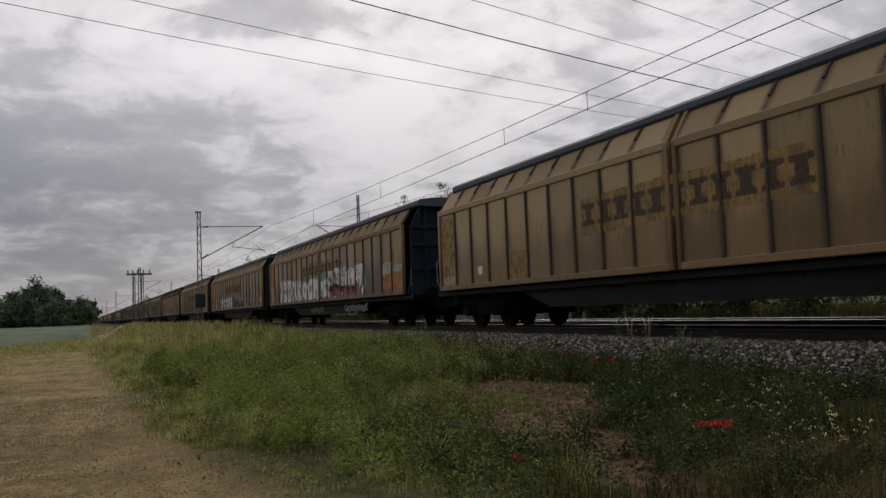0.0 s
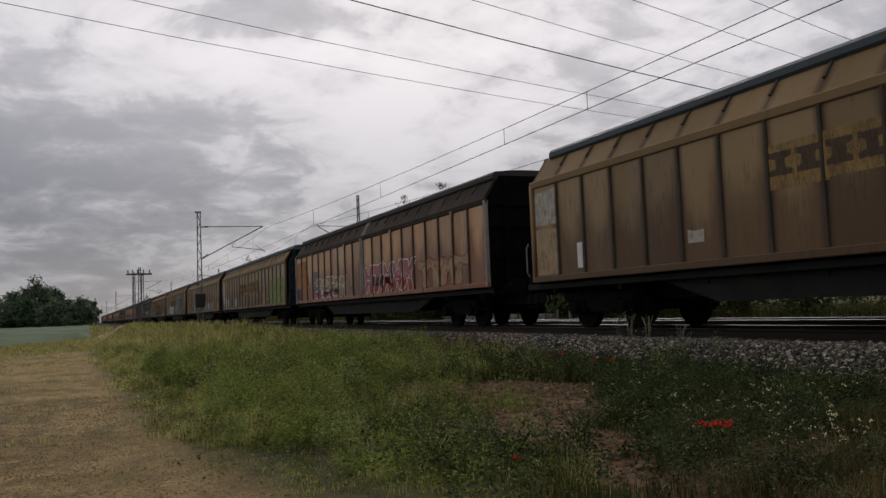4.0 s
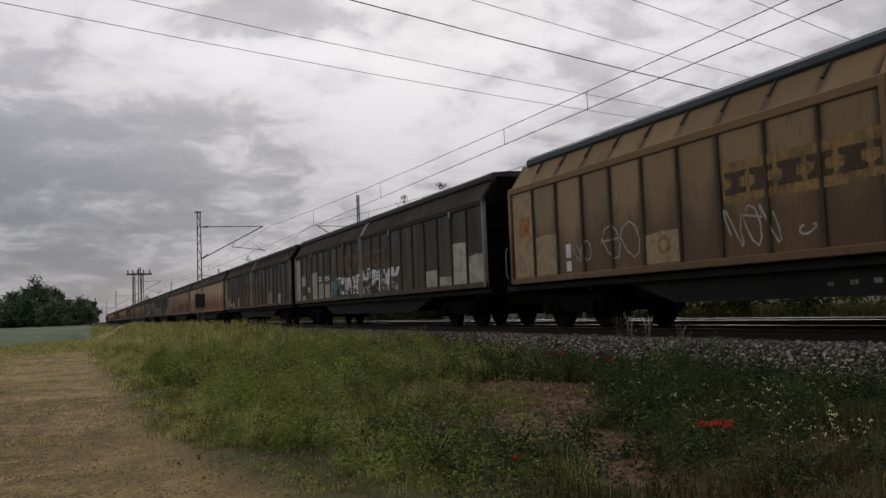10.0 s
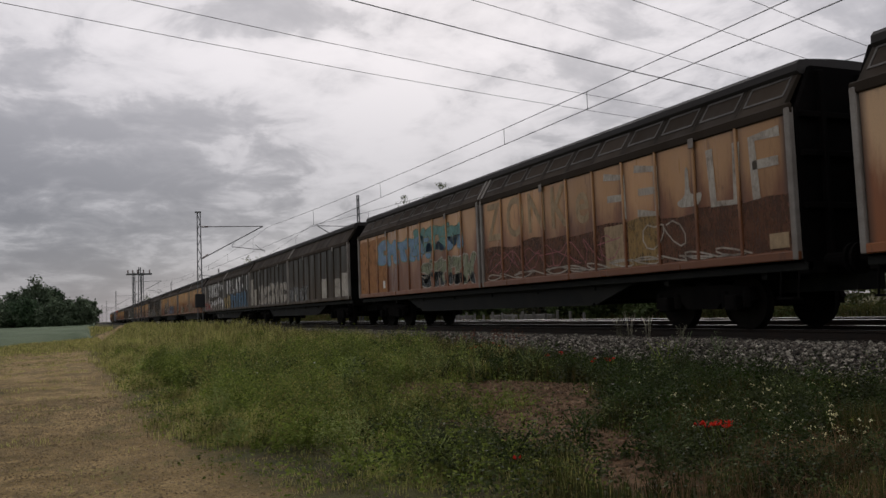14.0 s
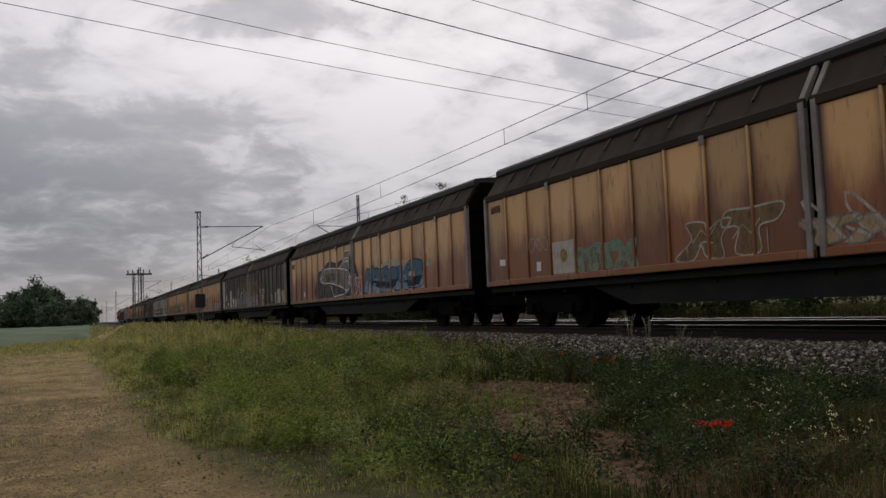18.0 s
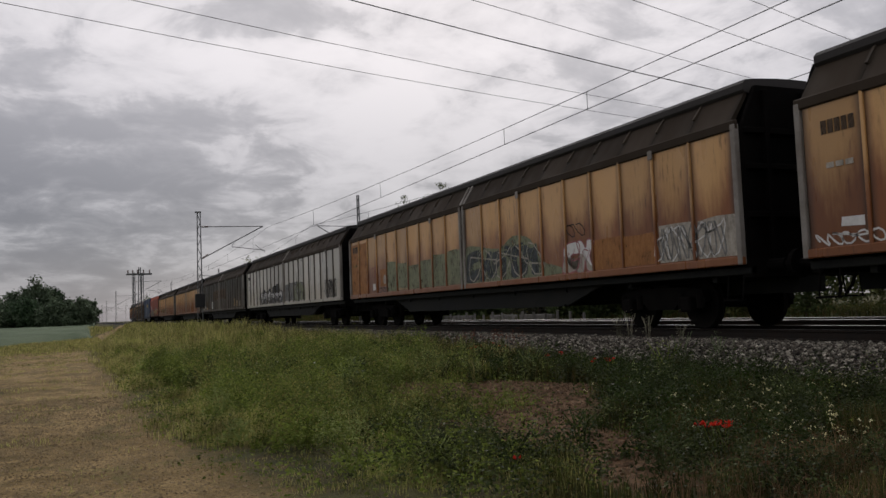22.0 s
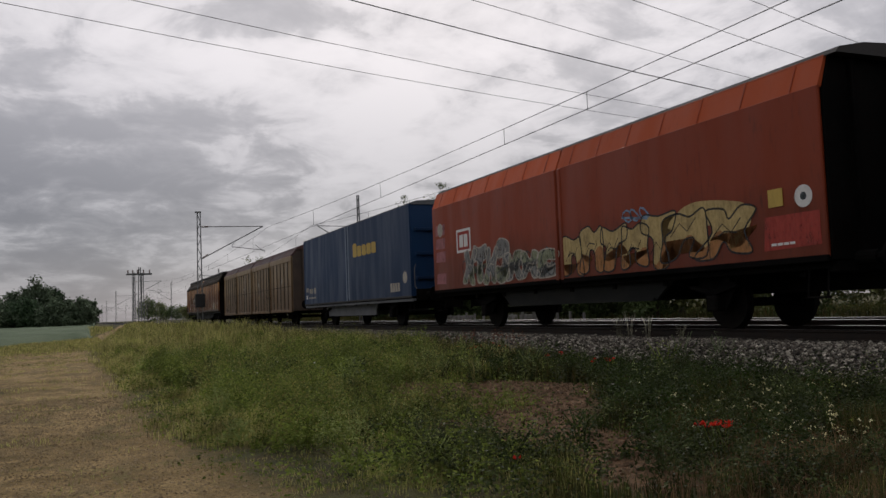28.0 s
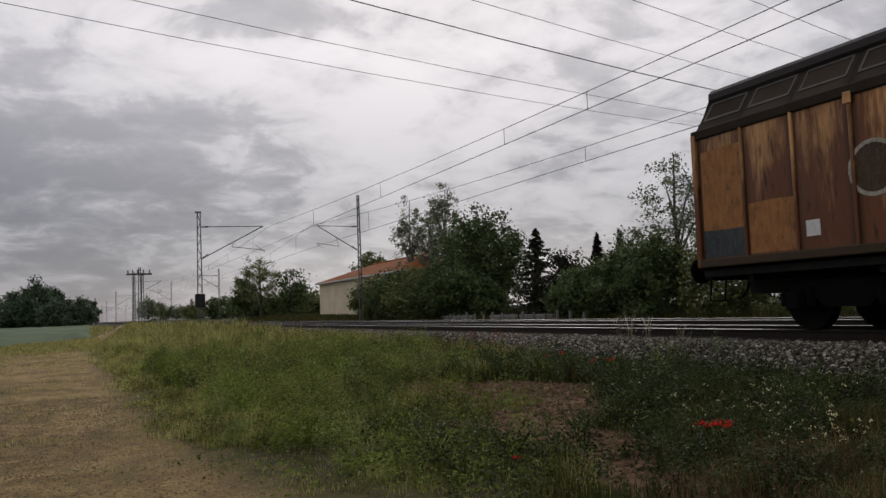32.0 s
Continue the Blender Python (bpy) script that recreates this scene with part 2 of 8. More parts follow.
def land(x, y):
    """Height of the ground."""
    x, y = np.asarray(x, float), np.asarray(y, float)
    near = -0.75 + 1.55 * step(55, 330, y) * step(6.0, 1.0, x) + 0.12 * step(2.5, 7.0, x)
    near = near + 0.05 * np.sin(x * 0.9 + 1.0) * np.sin(y * 0.37) * step(1.2, 2.5, x)
    near = near + 0.42 * step(24, 44, y) * step(3.2, 6.2, x)
    bed = -0.55 + 0.0 * x
    far = -0.22 + 0.45 * step(30, 110, y)
    z = near + (bed - near) * step(6.8, 8.6, x)
    z = z + (far - z) * step(17.8, 21.0, x)
    out = step(300, 900, np.hypot(x, y))
    return z * (1 - out) + out * np.where((x > 6) & (x < 19), -0.55, 0.4)


# bare patches of soil in the verge: place and how narrow
BARE = ((4.8, 11.6, 0.8, 0.6), (6.0, 10.9, 0.8, 0.6), (5.3, 10.0, 0.7, 0.6), (4.5, 8.3, 1.1, 0.8), (4.15, 7.0, 1.5, 0.9), (3.8, 5.6, 2.2, 1.4))


def build_ground():
    xs = np.unique(np.concatenate([-np.geomspace(12, 3500, 22), np.arange(-12, 24, 0.4), 24 + np.geomspace(0.6, 3500, 26)]))
    ys = np.unique(np.concatenate([-np.geomspace(6, 3500, 20), np.arange(-6, 40, 0.5), 40 + np.geomspace(1, 3800, 60)]))
    gx, gy = np.meshgrid(xs, ys)
    z = land(gx, gy)
    verts = np.stack([gx, gy, z], -1).reshape(-1, 3)
    nx, ny = len(xs), len(ys)
    i, j = np.meshgrid(np.arange(nx - 1), np.arange(ny - 1))
    a = (j * nx + i).ravel()
    faces = np.stack([a, a + 1, a + 1 + nx, a + nx], -1)

    def build(g):
        co = g.add("ShaderNodeNewGeometry").outputs["Position"]
        sep = g.add("ShaderNodeSeparateXYZ")
        g.link(co, sep.inputs[0])
        x, y = sep.outputs[0], sep.outputs[1]
        blot = g.noise(co, 0.55, 5.0, 0.6)
        mid = g.noise(co, 3.0, 5.0, 0.65)
        grit = g.noise(co, 38.0, 4.0, 0.7)
        peb = g.add("ShaderNodeTexVoronoi", i_Scale=26.0)
        g.link(co, peb.inputs["Vector"])
        wob = g.math("ADD", g.math("MULTIPLY", g.math("SUBTRACT", mid, 0.5), 1.6), g.math("MULTIPLY", g.math("SUBTRACT", blot, 0.5), 1.6))
        # soil and thatch darkened: shade in the gaps between blades is in the colour
        soil = g.mix(g.ramp(mid, 0.3, 0.7), (0.05, 0.042, 0.018), (0.10, 0.08, 0.038))
        thatch = g.mix(g.ramp(blot, 0.35, 0.65), (0.035, 0.04, 0.012), (0.10, 0.095, 0.035))
        col = g.mix(g.ramp(mid, 0.35, 0.6), soil, thatch)
        gravel = g.mix(g.ramp(g.math("ADD", g.math("MULTIPLY", mid, 0.5), g.math("MULTIPLY", blot, 0.5)), 0.38, 0.62), (0.26, 0.178, 0.068), (0.51, 0.365, 0.165))
        ruts = g.add("ShaderNodeMapping")
        ruts.inputs["Scale"].default_value = (1.0, 0.22, 1.0)
        g.link(co, ruts.inputs[0])
        gravel = g.mix(g.math("MULTIPLY", g.ramp(g.noise(ruts.outputs[0], 2.6, 5.0, 0.65), 0.46, 0.62), 0.55), gravel, (0.15, 0.115, 0.05))
        gravel = g.mix(g.math("MULTIPLY", g.ramp(grit, 0.38, 0.66), 0.75), gravel, (0.115, 0.08, 0.042))
        gravel = g.mix(g.math("MULTIPLY", g.ramp(g.noise(co, 1.3, 7.0, 0.75), 0.53, 0.66), 0.8), gravel, (0.15, 0.135, 0.045))
        edge = g.math("ADD", g.math("MULTIPLY", y, 0.0165), g.math("SUBTRACT", x, 0.66))
        edge = g.math("SUBTRACT", edge, g.math("MULTIPLY", g.math("EXPONENT", g.math("MULTIPLY", g.math("MAXIMUM", g.math("SUBTRACT", y, 6.0), -2.0), -0.5)), 0.5))
        path = g.math("MULTIPLY", g.ramp(g.math("ADD", edge, wob), 0.75, -0.15), g.ramp(g.math("ADD", y, g.math("MULTIPLY", wob, 6.0)), 50.0, 40.0))
        left = g.math("ADD", g.math("MULTIPLY", y, 0.075), x)
        path = g.math("MULTIPLY", path, g.ramp(g.math("ADD", left, wob), -0.9, 0.1))
        lane = g.math("ABSOLUTE", g.math("SUBTRACT", x, g.math("ADD", -3.2, g.math("MULTIPLY", y, 0.06))))
        lane = g.math("MULTIPLY", g.ramp(g.math("ADD", lane, g.math("MULTIPLY", wob, 0.4)), 1.0, 0.5), g.ramp(y, 44.0, 52.0))
        path = g.math("MAXIMUM", path, lane)
        col = g.mix(path, col, gravel)
        bare = 9.0
        for cx, cy, sx, sy in BARE:
            bare = g.math("MINIMUM", g.vmath("LENGTH", g.vmath("MULTIPLY", g.vmath("SUBTRACT", co, (cx, cy, -0.7)), (sx, sy, 0.0))), bare)
        dirt = g.mix(g.ramp(mid, 0.3, 0.7), (0.12, 0.066, 0.03), (0.24, 0.145, 0.076))
        dirt = g.mix(g.math("MULTIPLY", g.ramp(grit, 0.4, 0.7), 0.6), dirt, (0.07, 0.05, 0.04))
        col = g.mix(g.ramp(g.math("ADD", bare, g.math("MULTIPLY", wob, 0.5)), 1.15, 0.8), col, dirt)
        height = g.math("ADD", grit, g.math("MULTIPLY", peb.outputs["Distance"], 0.8))
        return {"color": col, "bump": height, "strength": 1.0, "dist": 0.03}

    mat = surface("ground_soil", build, 0.95, 0.0, 0.2)
    ob = part("ground", array_mesh("ground", verts, faces, smooth=True), mat)
    return tagged(ob, "earth verge with gravel path and bare soil patch beside the railway", "ground", kind="structure")


build_ground()

# ---- the track bed ----
STEEL_DARK = mottled("rail_rust", (0.016, 0.012, 0.009), (0.03, 0.021, 0.015), 4.0, 60.0, 0.8, 0.3)
STEEL_SHINE = mottled("rail_head", (0.20, 0.195, 0.19), (0.27, 0.265, 0.26), 2.0, 30.0, 0.42, 1.0, 0.05, 0.5)
CONCRETE = mottled("sleeper_concrete", (0.11, 0.10, 0.09), (0.17, 0.16, 0.14), 3.0, 45.0, 0.9)


def build_bed():
    prof = [(7.95, -0.75), (9.15, -0.22), (9.5, -0.20), (17.4, -0.20), (17.8, -0.24), (18.9, -0.75)]
    ys = np.concatenate([np.arange(-700, 0, 50.0), np.arange(0, 60, 2.0), np.geomspace(60, 2500, 30)])
    verts, faces = [], []
    for y in ys:
        verts += [(x, y, z) for x, z in prof]
    n = len(prof)
    for j in range(len(ys) - 1):
        for i in range(n - 1):
            a = j * n + i
            faces.append((a, a + 1, a + 1 + n, a + n))

    def build(g):
        co = g.add("ShaderNodeNewGeometry").outputs["Position"]
        v = g.add("ShaderNodeTexVoronoi", i_Scale=16.0)
        g.link(co, v.inputs["Vector"])
        # bed coloured near black as the occlusion shade between the loose stones
        tone = g.mix(g.ramp(g.noise(co, 9.0, 2.0, 0.5), 0.3, 0.7), (0.012, 0.011, 0.009), (0.04, 0.037, 0.03))
        col = g.mix(g.ramp(v.outputs["Distance"], 0.45, 0.8), tone, (0.03, 0.028, 0.026))
        return {"color": col, "bump": v.outputs["Distance"], "strength": 1.0, "dist": -0.04}

    bed = part("ballast", array_mesh("ballast", verts, faces), surface("ballast_bed_gap_shade", build, 0.95, 0.0, 0.2))
    return tagged(bed, "grey crushed stone ballast bed with sloping shoulder", "ballast", kind="structure")


BED = build_bed()


def build_rails():
    prof = [(-0.075, -0.172), (0.075, -0.172), (0.075, -0.160), (0.012, -0.140), (0.010, -0.045), (0.036, -0.034), (0.036, -0.006)]
    prof = prof + [(-0.036, -0.006), (-0.036, -0.034), (-0.010, -0.045), (-0.012, -0.140), (-0.075, -0.160)]
    head = [(0.036, -0.006), (0.024, 0.0), (-0.024, 0.0), (-0.036, -0.006)]
    for xc, name in ((XC, "near"), (XF, "far")):
        track = empty("railway_track", "pair of steel rails on concrete sleepers, heads polished bright", "railway track", "railway tracks", (xc, 0, 0))
        for s in (-0.7535, 0.7535):
            rail = part("rail", Geo().prism([(x + s, z) for x, z in prof], -700, 2400), STEEL_DARK, track, "rusty brown rail web and foot")
            part("rail_head", Geo().prism([(x + s, z + 0.0005) for x, z in head], -700, 2400), STEEL_SHINE, rail, "polished bright running surface")
        sl = Geo().prism([(-1.3, -0.42), (1.3, -0.42), (1.28, -0.21), (0.9, -0.185), (-0.9, -0.185), (-1.28, -0.21)], -0.13, 0.13).mesh("sleeper")
        for k in range(130):
            part("sleeper", sl, CONCRETE, track, at=(0, 1.0 + 0.6 * k, 0))


build_rails()

# ---- the overhead line ----
GALV = mottled("galvanised_steel", (0.10, 0.105, 0.105), (0.17, 0.175, 0.175), 2.0, 40.0, 0.6, 0.6)
WIRE = mottled("wire_copper", (0.05, 0.055, 0.05), (0.08, 0.08, 0.075), 2.0, 40.0, 0.5, 0.7)
PORCELAIN = mottled("insulator_brown", (0.08, 0.04, 0.03), (0.12, 0.06, 0.04), 4.0, 40.0, 0.3)
BLACK = mottled("signal_black", (0.012, 0.012, 0.013), (0.02, 0.02, 0.02), 3.0, 40.0, 0.7)


def lattice_mast(name, x, y, side, top, arm=None, z0=-0.6, label="lattice steel catenary mast with cantilever arm", slim=0.72):
    """side: +1 reaches its arm towards +x."""
    mast = empty(name, label, "catenary mast", "catenary masts", (x, y, z0))
    h = top - z0
    for sx in (-1, 1):
        g = Geo()
        g.add([(sx * w + dx, d, z) for z, w in ((0, 0.24 * slim), (h, 0.13 * slim)) for dx, d in ((-0.025, -0.08), (0.025, -0.08), (0.025, 0.08), (-0.025, 0.08))],
              [(0, 1, 5, 4), (1, 2, 6, 5), (2, 3, 7, 6), (3, 0, 4, 7), (4, 5, 6, 7)])
        part("chord", g, GALV, mast)
    n = int(h / 0.55)
    for k in range(n):
        za, zb = 0.3 + k * (h - 0.4) / n, 0.3 + (k + 1) * (h - 0.4) / n
        wa, wb = slim * (0.24 - 0.11 * za / h), slim * (0.24 - 0.11 * zb / h)
        s = 1 if k % 2 else -1
        part("lacing", Geo().tube((s * wa, 0, za), (-s * wb, 0, zb), 0.022, 5), GALV, mast)
    part("footing", Geo().slab(-0.4, 0.4, -0.4, 0.4, -0.6, 0.12, 0.03), CONCRETE, mast, "concrete footing")
    if arm:
        reach, zt, zb = side * arm[0], arm[1] - z0, arm[2] - z0
        sa, sb = arm[3] - z0, arm[4] - z0
        u = lambda f: side * (abs(reach) * f)
        part("top_tube", Geo().tube((0.15 * side, 0, zt - 0.05), (reach, 0, zt), 0.028), GALV, mast)
        part("strut_tube", Geo().tube((0.17 * side, 0, zb), (reach, 0, zt), 0.034), GALV, mast)
        part("steady_arm", Geo().tube((u(0.5), 0, sa), (u(1.02), 0, sb), 0.022), GALV, mast)
        part("registration_arm", Geo().path([(u(1.02), 0, sb), (u(1.02), 0, sb - 0.12), (u(0.86), 0, 5.36 - z0)], 0.016), GALV, mast)
        part("hanger", Geo().tube((u(0.5), 0, sa), (u(0.56), 0, zb + (zt - zb) * 0.56), 0.012, 5), GALV, mast)
        for a, b in (((0.2, zt - 0.048), (0.62, zt - 0.045)), ((0.22, zb + 0.03), (0.58, zb + (zt - zb) * 0.56 / abs(reach)))):
            g = Geo()
            for i in range(6):
                f0, f1 = i / 6, (i + 0.55) / 6
                p0 = (side * (a[0] + (b[0] - a[0]) * f0), 0, a[1] + (b[1] - a[1]) * f0)
                p1 = (side * (a[0] + (b[0] - a[0]) * f1), 0, a[1] + (b[1] - a[1]) * f1)
                g.tube(p0, p1, 0.07, 8, 0.05)
            part("insulator", g, PORCELAIN, mast, "ribbed brown porcelain insulator")
    return mast


ARM_NEAR = (4.2, 6.60, 4.45, 5.22, 4.98)
ARM_FAR = (3.15, 6.97, 5.15, 5.45, 5.70)
NEAR_Y = [57.0, 138.0, 213.0, 305.0, 380.0, 455.0]
FAR_Y = [60.0, 131.0, 207.0, 290.0, 365.0, 440.0]
m1 = lattice_mast("catenary_mast", MAST_NEAR, NEAR_Y[0], 1, 7.5, ARM_NEAR)
part("tension_cap", Geo().slab(-0.24, 0.16, -0.1, 0.1, 8.06, 8.16, 0.02), GALV, m1)
part("mast_box", Geo().slab(-0.31, 0.31, -0.18, 0.18, 1.86, 2.74, 0.03), BLACK, m1, "black box mounted on the mast")
for y in NEAR_Y[1:]:
    lattice_mast("catenary_mast", MAST_NEAR, y, 1, 7.8, ARM_NEAR)
for k, y in enumerate(FAR_Y):
    lattice_mast("catenary_mast", MAST_FAR, y, -1, 9.27 if k != 1 else 8.0, ARM_FAR, slim=0.5)


def catenary(xc, ys, ph, zm0, label, near_drops):
    line = empty("overhead_line", label, "overhead line", "overhead lines")
    drops = []
    for k in range(len(ys) - 1):
        ya, yb = ys[k], ys[k + 1]
        st = (0.3 if (k + ph) % 2 else -0.3)
        n = 14
        pl, phh = [], []
        for i in range(n + 1):
            f = i / n
            y = ya + (yb - ya) * f
            x = xc + st * (1 - 2 * f)
            zc = 5.34 - 0.05 * 4 * f * (1 - f)
            zm = zm0 - (zm0 - 5.68) * 4 * f * (1 - f)
            pl.append((x, y, zc))
            phh.append((x, y, zm))
            if k and i % 2 == 1 and y < 330:
                drops.append(((x, y, zc), (x, y, zm)))
        part("contact_wire", Geo().path(pl, 0.011, 5), WIRE, line)
        part("messenger_wire", Geo().path(phh, 0.010, 5), WIRE, line)
    for y in near_drops:
        f = (y - ys[0]) / (ys[1] - ys[0])
        x = xc + (0.3 if ph % 2 else -0.3) * (1 - 2 * f)
        drops.append(((x, y, 5.34 - 0.2 * f * (1 - f)), (x, y, zm0 - (zm0 - 5.68) * 4 * f * (1 - f))))
    for a, b in drops:
        part("dropper", Geo().tube(a, b, 0.0085, 5), WIRE, line)


catenary(XC, [-43.0] + NEAR_Y, 0, 6.6, "copper contact wire and catenary over the track", (5.8, 17.3, 21.8, 33.3, 44.8))
catenary(XF, [-40.0] + FAR_Y, 1, 6.97, "copper contact wire and catenary over the rear track", (12.4, 23.8, 35.3, 46.8))


def power_lines():
    """High-voltage wires that cross the railway."""
    ang = radians(15.6)
    d = Vector((math.cos(ang), math.sin(ang), 0))
    for k, (x, y, dz) in enumerate(((-3.8, 47.3, 0.0), (2.3, 45.0, 0.0), (13.1, 41.7, 0.0), (13.7, 41.85, -0.05), (19.25, 39.8, 0.0), (27.75, 37.2, 0.0), (34.1, 35.2, 0.0))):
        o = Vector((x, y, 17.0 + dz))
        pts = []
        for i in range(25):
            s = -140 + 300 * i / 24
            pts.append(o + d * s + Vector((0, 0, 0.00045 * ((s - 30) ** 2 - 900))))
        ob = part("power_line", Geo().path(pts, 0.018, 5), WIRE)
        tagged(ob, "thin high voltage wire crossing above the railway", "power line", "high voltage wires")


power_lines()

# ---- the wagons ----
V = 20.015
# running gear: grimy steel, darkened further to carry the deep shade below the wagons
GRIME_SHADE = mottled("underframe_grime", (0.0045, 0.0042, 0.004), (0.010, 0.009, 0.008), 2.0, 40.0, 0.95, 0.0, 0.3, 0.05)
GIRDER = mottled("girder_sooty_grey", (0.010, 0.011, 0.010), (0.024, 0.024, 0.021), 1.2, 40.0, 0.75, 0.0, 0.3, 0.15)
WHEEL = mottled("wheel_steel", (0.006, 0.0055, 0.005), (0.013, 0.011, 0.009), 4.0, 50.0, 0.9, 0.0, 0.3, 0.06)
ROOF_A = mottled("roof_slate_teal", (0.03, 0.043, 0.055), (0.055, 0.07, 0.082), 0.8, 40.0, 0.55)
ROOF_B = mottled("roof_dark_brown", (0.018, 0.016, 0.015), (0.034, 0.03, 0.027), 0.8, 40.0, 0.7)
# end walls and body cores: the gaps' shade is put into these near-black colours
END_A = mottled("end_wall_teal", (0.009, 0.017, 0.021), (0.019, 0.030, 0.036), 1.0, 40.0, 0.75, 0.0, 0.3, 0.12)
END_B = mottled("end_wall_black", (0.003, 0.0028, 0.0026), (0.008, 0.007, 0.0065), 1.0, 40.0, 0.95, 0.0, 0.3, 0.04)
OLIVE = wall_paint("paint_olive_brown", (0.25, 0.166, 0.073), (0.115, 0.064, 0.026), (0.026, 0.018, 0.010), 0.55, 0.85, 0.36, 0.32)
OLIVE_LIGHT = wall_paint("paint_olive_light", (0.33, 0.23, 0.105), (0.18, 0.11, 0.046), (0.045, 0.032, 0.018), 0.52, 0.8, 0.36, 0.32)
OLIVE_LIGHT_SLOPE = wall_paint("paint_olive_light_slope", (0.30, 0.215, 0.12), (0.19, 0.125, 0.065), (0.06, 0.045, 0.03), 0.45, 0.5, 0.65, 0.15)
OLIVE_SLOPE = wall_paint("paint_olive_slope", (0.21, 0.142, 0.07), (0.12, 0.075, 0.036), (0.05, 0.037, 0.022), 0.45, 0.5, 0.65, 0.15)
RUST = wall_paint("paint_rusty_orange", (0.56, 0.32, 0.12), (0.20, 0.066, 0.016), (0.045, 0.021, 0.010), 0.62, 0.9)
RUST2 = wall_paint("paint_rusty_brown", (0.46, 0.25, 0.10), (0.18, 0.06, 0.017), (0.05, 0.024, 0.012), 0.65, 0.8)
PALE = wall_paint("paint_rusty_pale", (0.56, 0.36, 0.19), (0.24, 0.08, 0.022), (0.055, 0.028, 0.014), 0.58, 0.7)
STREAK = wall_paint("paint_rust_streaked", (0.58, 0.31, 0.115), (0.13, 0.044, 0.014), (0.02, 0.011, 0.006), 0.44, 1.8, 0.36, 0.32, True, 1.25, 0.36)
DARK = wall_paint("paint_black_brown", (0.030, 0.025, 0.014), (0.052, 0.033, 0.016), (0.010, 0.008, 0.006), 0.45, 0.6, 0.42, 0.2)
GREY = wall_paint("paint_pale_grey", (0.52, 0.50, 0.44), (0.43, 0.39, 0.31), (0.12, 0.105, 0.08), 0.3, 0.6)
BROWN = wall_paint("paint_earth_brown", (0.23, 0.155, 0.076), (0.14, 0.083, 0.038), (0.05, 0.034, 0.02), 0.45, 0.7, 0.42, 0.28)
# lighter copy of the red: skylight on the leaning upper wall, put into the colour
RED_TOP_LIT = wall_paint("paint_red_sky_lit", (0.40, 0.07, 0.016), (0.30, 0.052, 0.013), (0.10, 0.027, 0.014), 0.3, 0.5, 0.6, 0.25, False)
RED = wall_paint("paint_traffic_red", (0.27, 0.040, 0.008), (0.155, 0.027, 0.007), (0.04, 0.013, 0.007), 0.45, 0.6, 0.5, 0.3, False)
BLUE = wall_paint("tarpaulin_blue", (0.008, 0.030, 0.080), (0.007, 0.025, 0.066), (0.007, 0.016, 0.036), 0.2, 0.3, 0.45, 0.2, False)
POST = mottled("post_pale_grey", (0.28, 0.26, 0.23), (0.18, 0.155, 0.13), 1.5, 40.0, 0.6)
SLAT = mottled("slat_grey", (0.075, 0.07, 0.064), (0.12, 0.11, 0.10), 2.0, 40.0, 0.75)
# ribs and seams: dirt and the ribs' shadow lines share one dark colour
SEAM = mottled("rib_dirt_shadow_dark", (0.05, 0.04, 0.03), (0.085, 0.065, 0.045), 2.0, 40.0, 0.85)

MESH = {}
DOORS = {}


def cached(key, make, smooth=False):
    if key not in MESH:
        MESH[key] = make().mesh(key.split(":")[0], smooth)
    return MESH[key]


def wheel_geo():
    g = Geo()
    for a, b, r in ((0.0, 0.03, 0.49), (0.03, 0.135, 0.46)):
        g.tube((a, 0, 0), (b, 0, 0), r, 28)
    g.tube((-0.08, 0, 0), (0.16, 0, 0), 0.1, 12)
    return g


def bogie(wagon, y):
    """A two-axle bogie with cast side frames, springs and axle boxes."""
    b = part("bogie", cached("bogie:bolster", lambda: Geo().slab(-1.0, 1.0, -0.2, 0.2, 0.55, 0.85, 0.03)), GRIME_SHADE, wagon, "dark cast steel two-axle bogie", at=(0, y, 0))
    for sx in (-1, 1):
        part("side_frame", cached("side_frame:%d" % sx, lambda: Geo().plate([(-1.3, 0.5), (-1.2, 0.72), (-0.6, 0.78), (0.6, 0.78), (1.2, 0.72), (1.3, 0.5), (1.05, 0.46), (0.55, 0.5), (0.4, 0.36), (-0.4, 0.36), (-0.55, 0.5), (-1.05, 0.46)], sx * 1.0 - 0.06, 0.12)), GRIME_SHADE, b)
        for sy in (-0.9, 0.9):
            part("axle_box", cached("axle_box:%d" % sx, lambda: Geo().slab(sx * 1.1 - 0.12, sx * 1.1 + 0.12, -0.14, 0.14, 0.32, 0.6, 0.03)), GRIME_SHADE, b, at=(0, sy, 0))
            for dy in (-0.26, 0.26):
                part("spring", cached("spring:%d" % sx, lambda: Geo().tube((sx * 1.06, 0, 0.38), (sx * 1.06, 0, 0.66), 0.075, 10)), GRIME_SHADE, b, at=(0, sy + dy, 0))
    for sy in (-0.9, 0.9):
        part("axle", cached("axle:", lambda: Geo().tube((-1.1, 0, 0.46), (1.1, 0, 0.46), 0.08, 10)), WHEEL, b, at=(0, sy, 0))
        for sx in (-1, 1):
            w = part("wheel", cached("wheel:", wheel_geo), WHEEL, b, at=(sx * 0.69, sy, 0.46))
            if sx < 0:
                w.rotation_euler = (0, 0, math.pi)


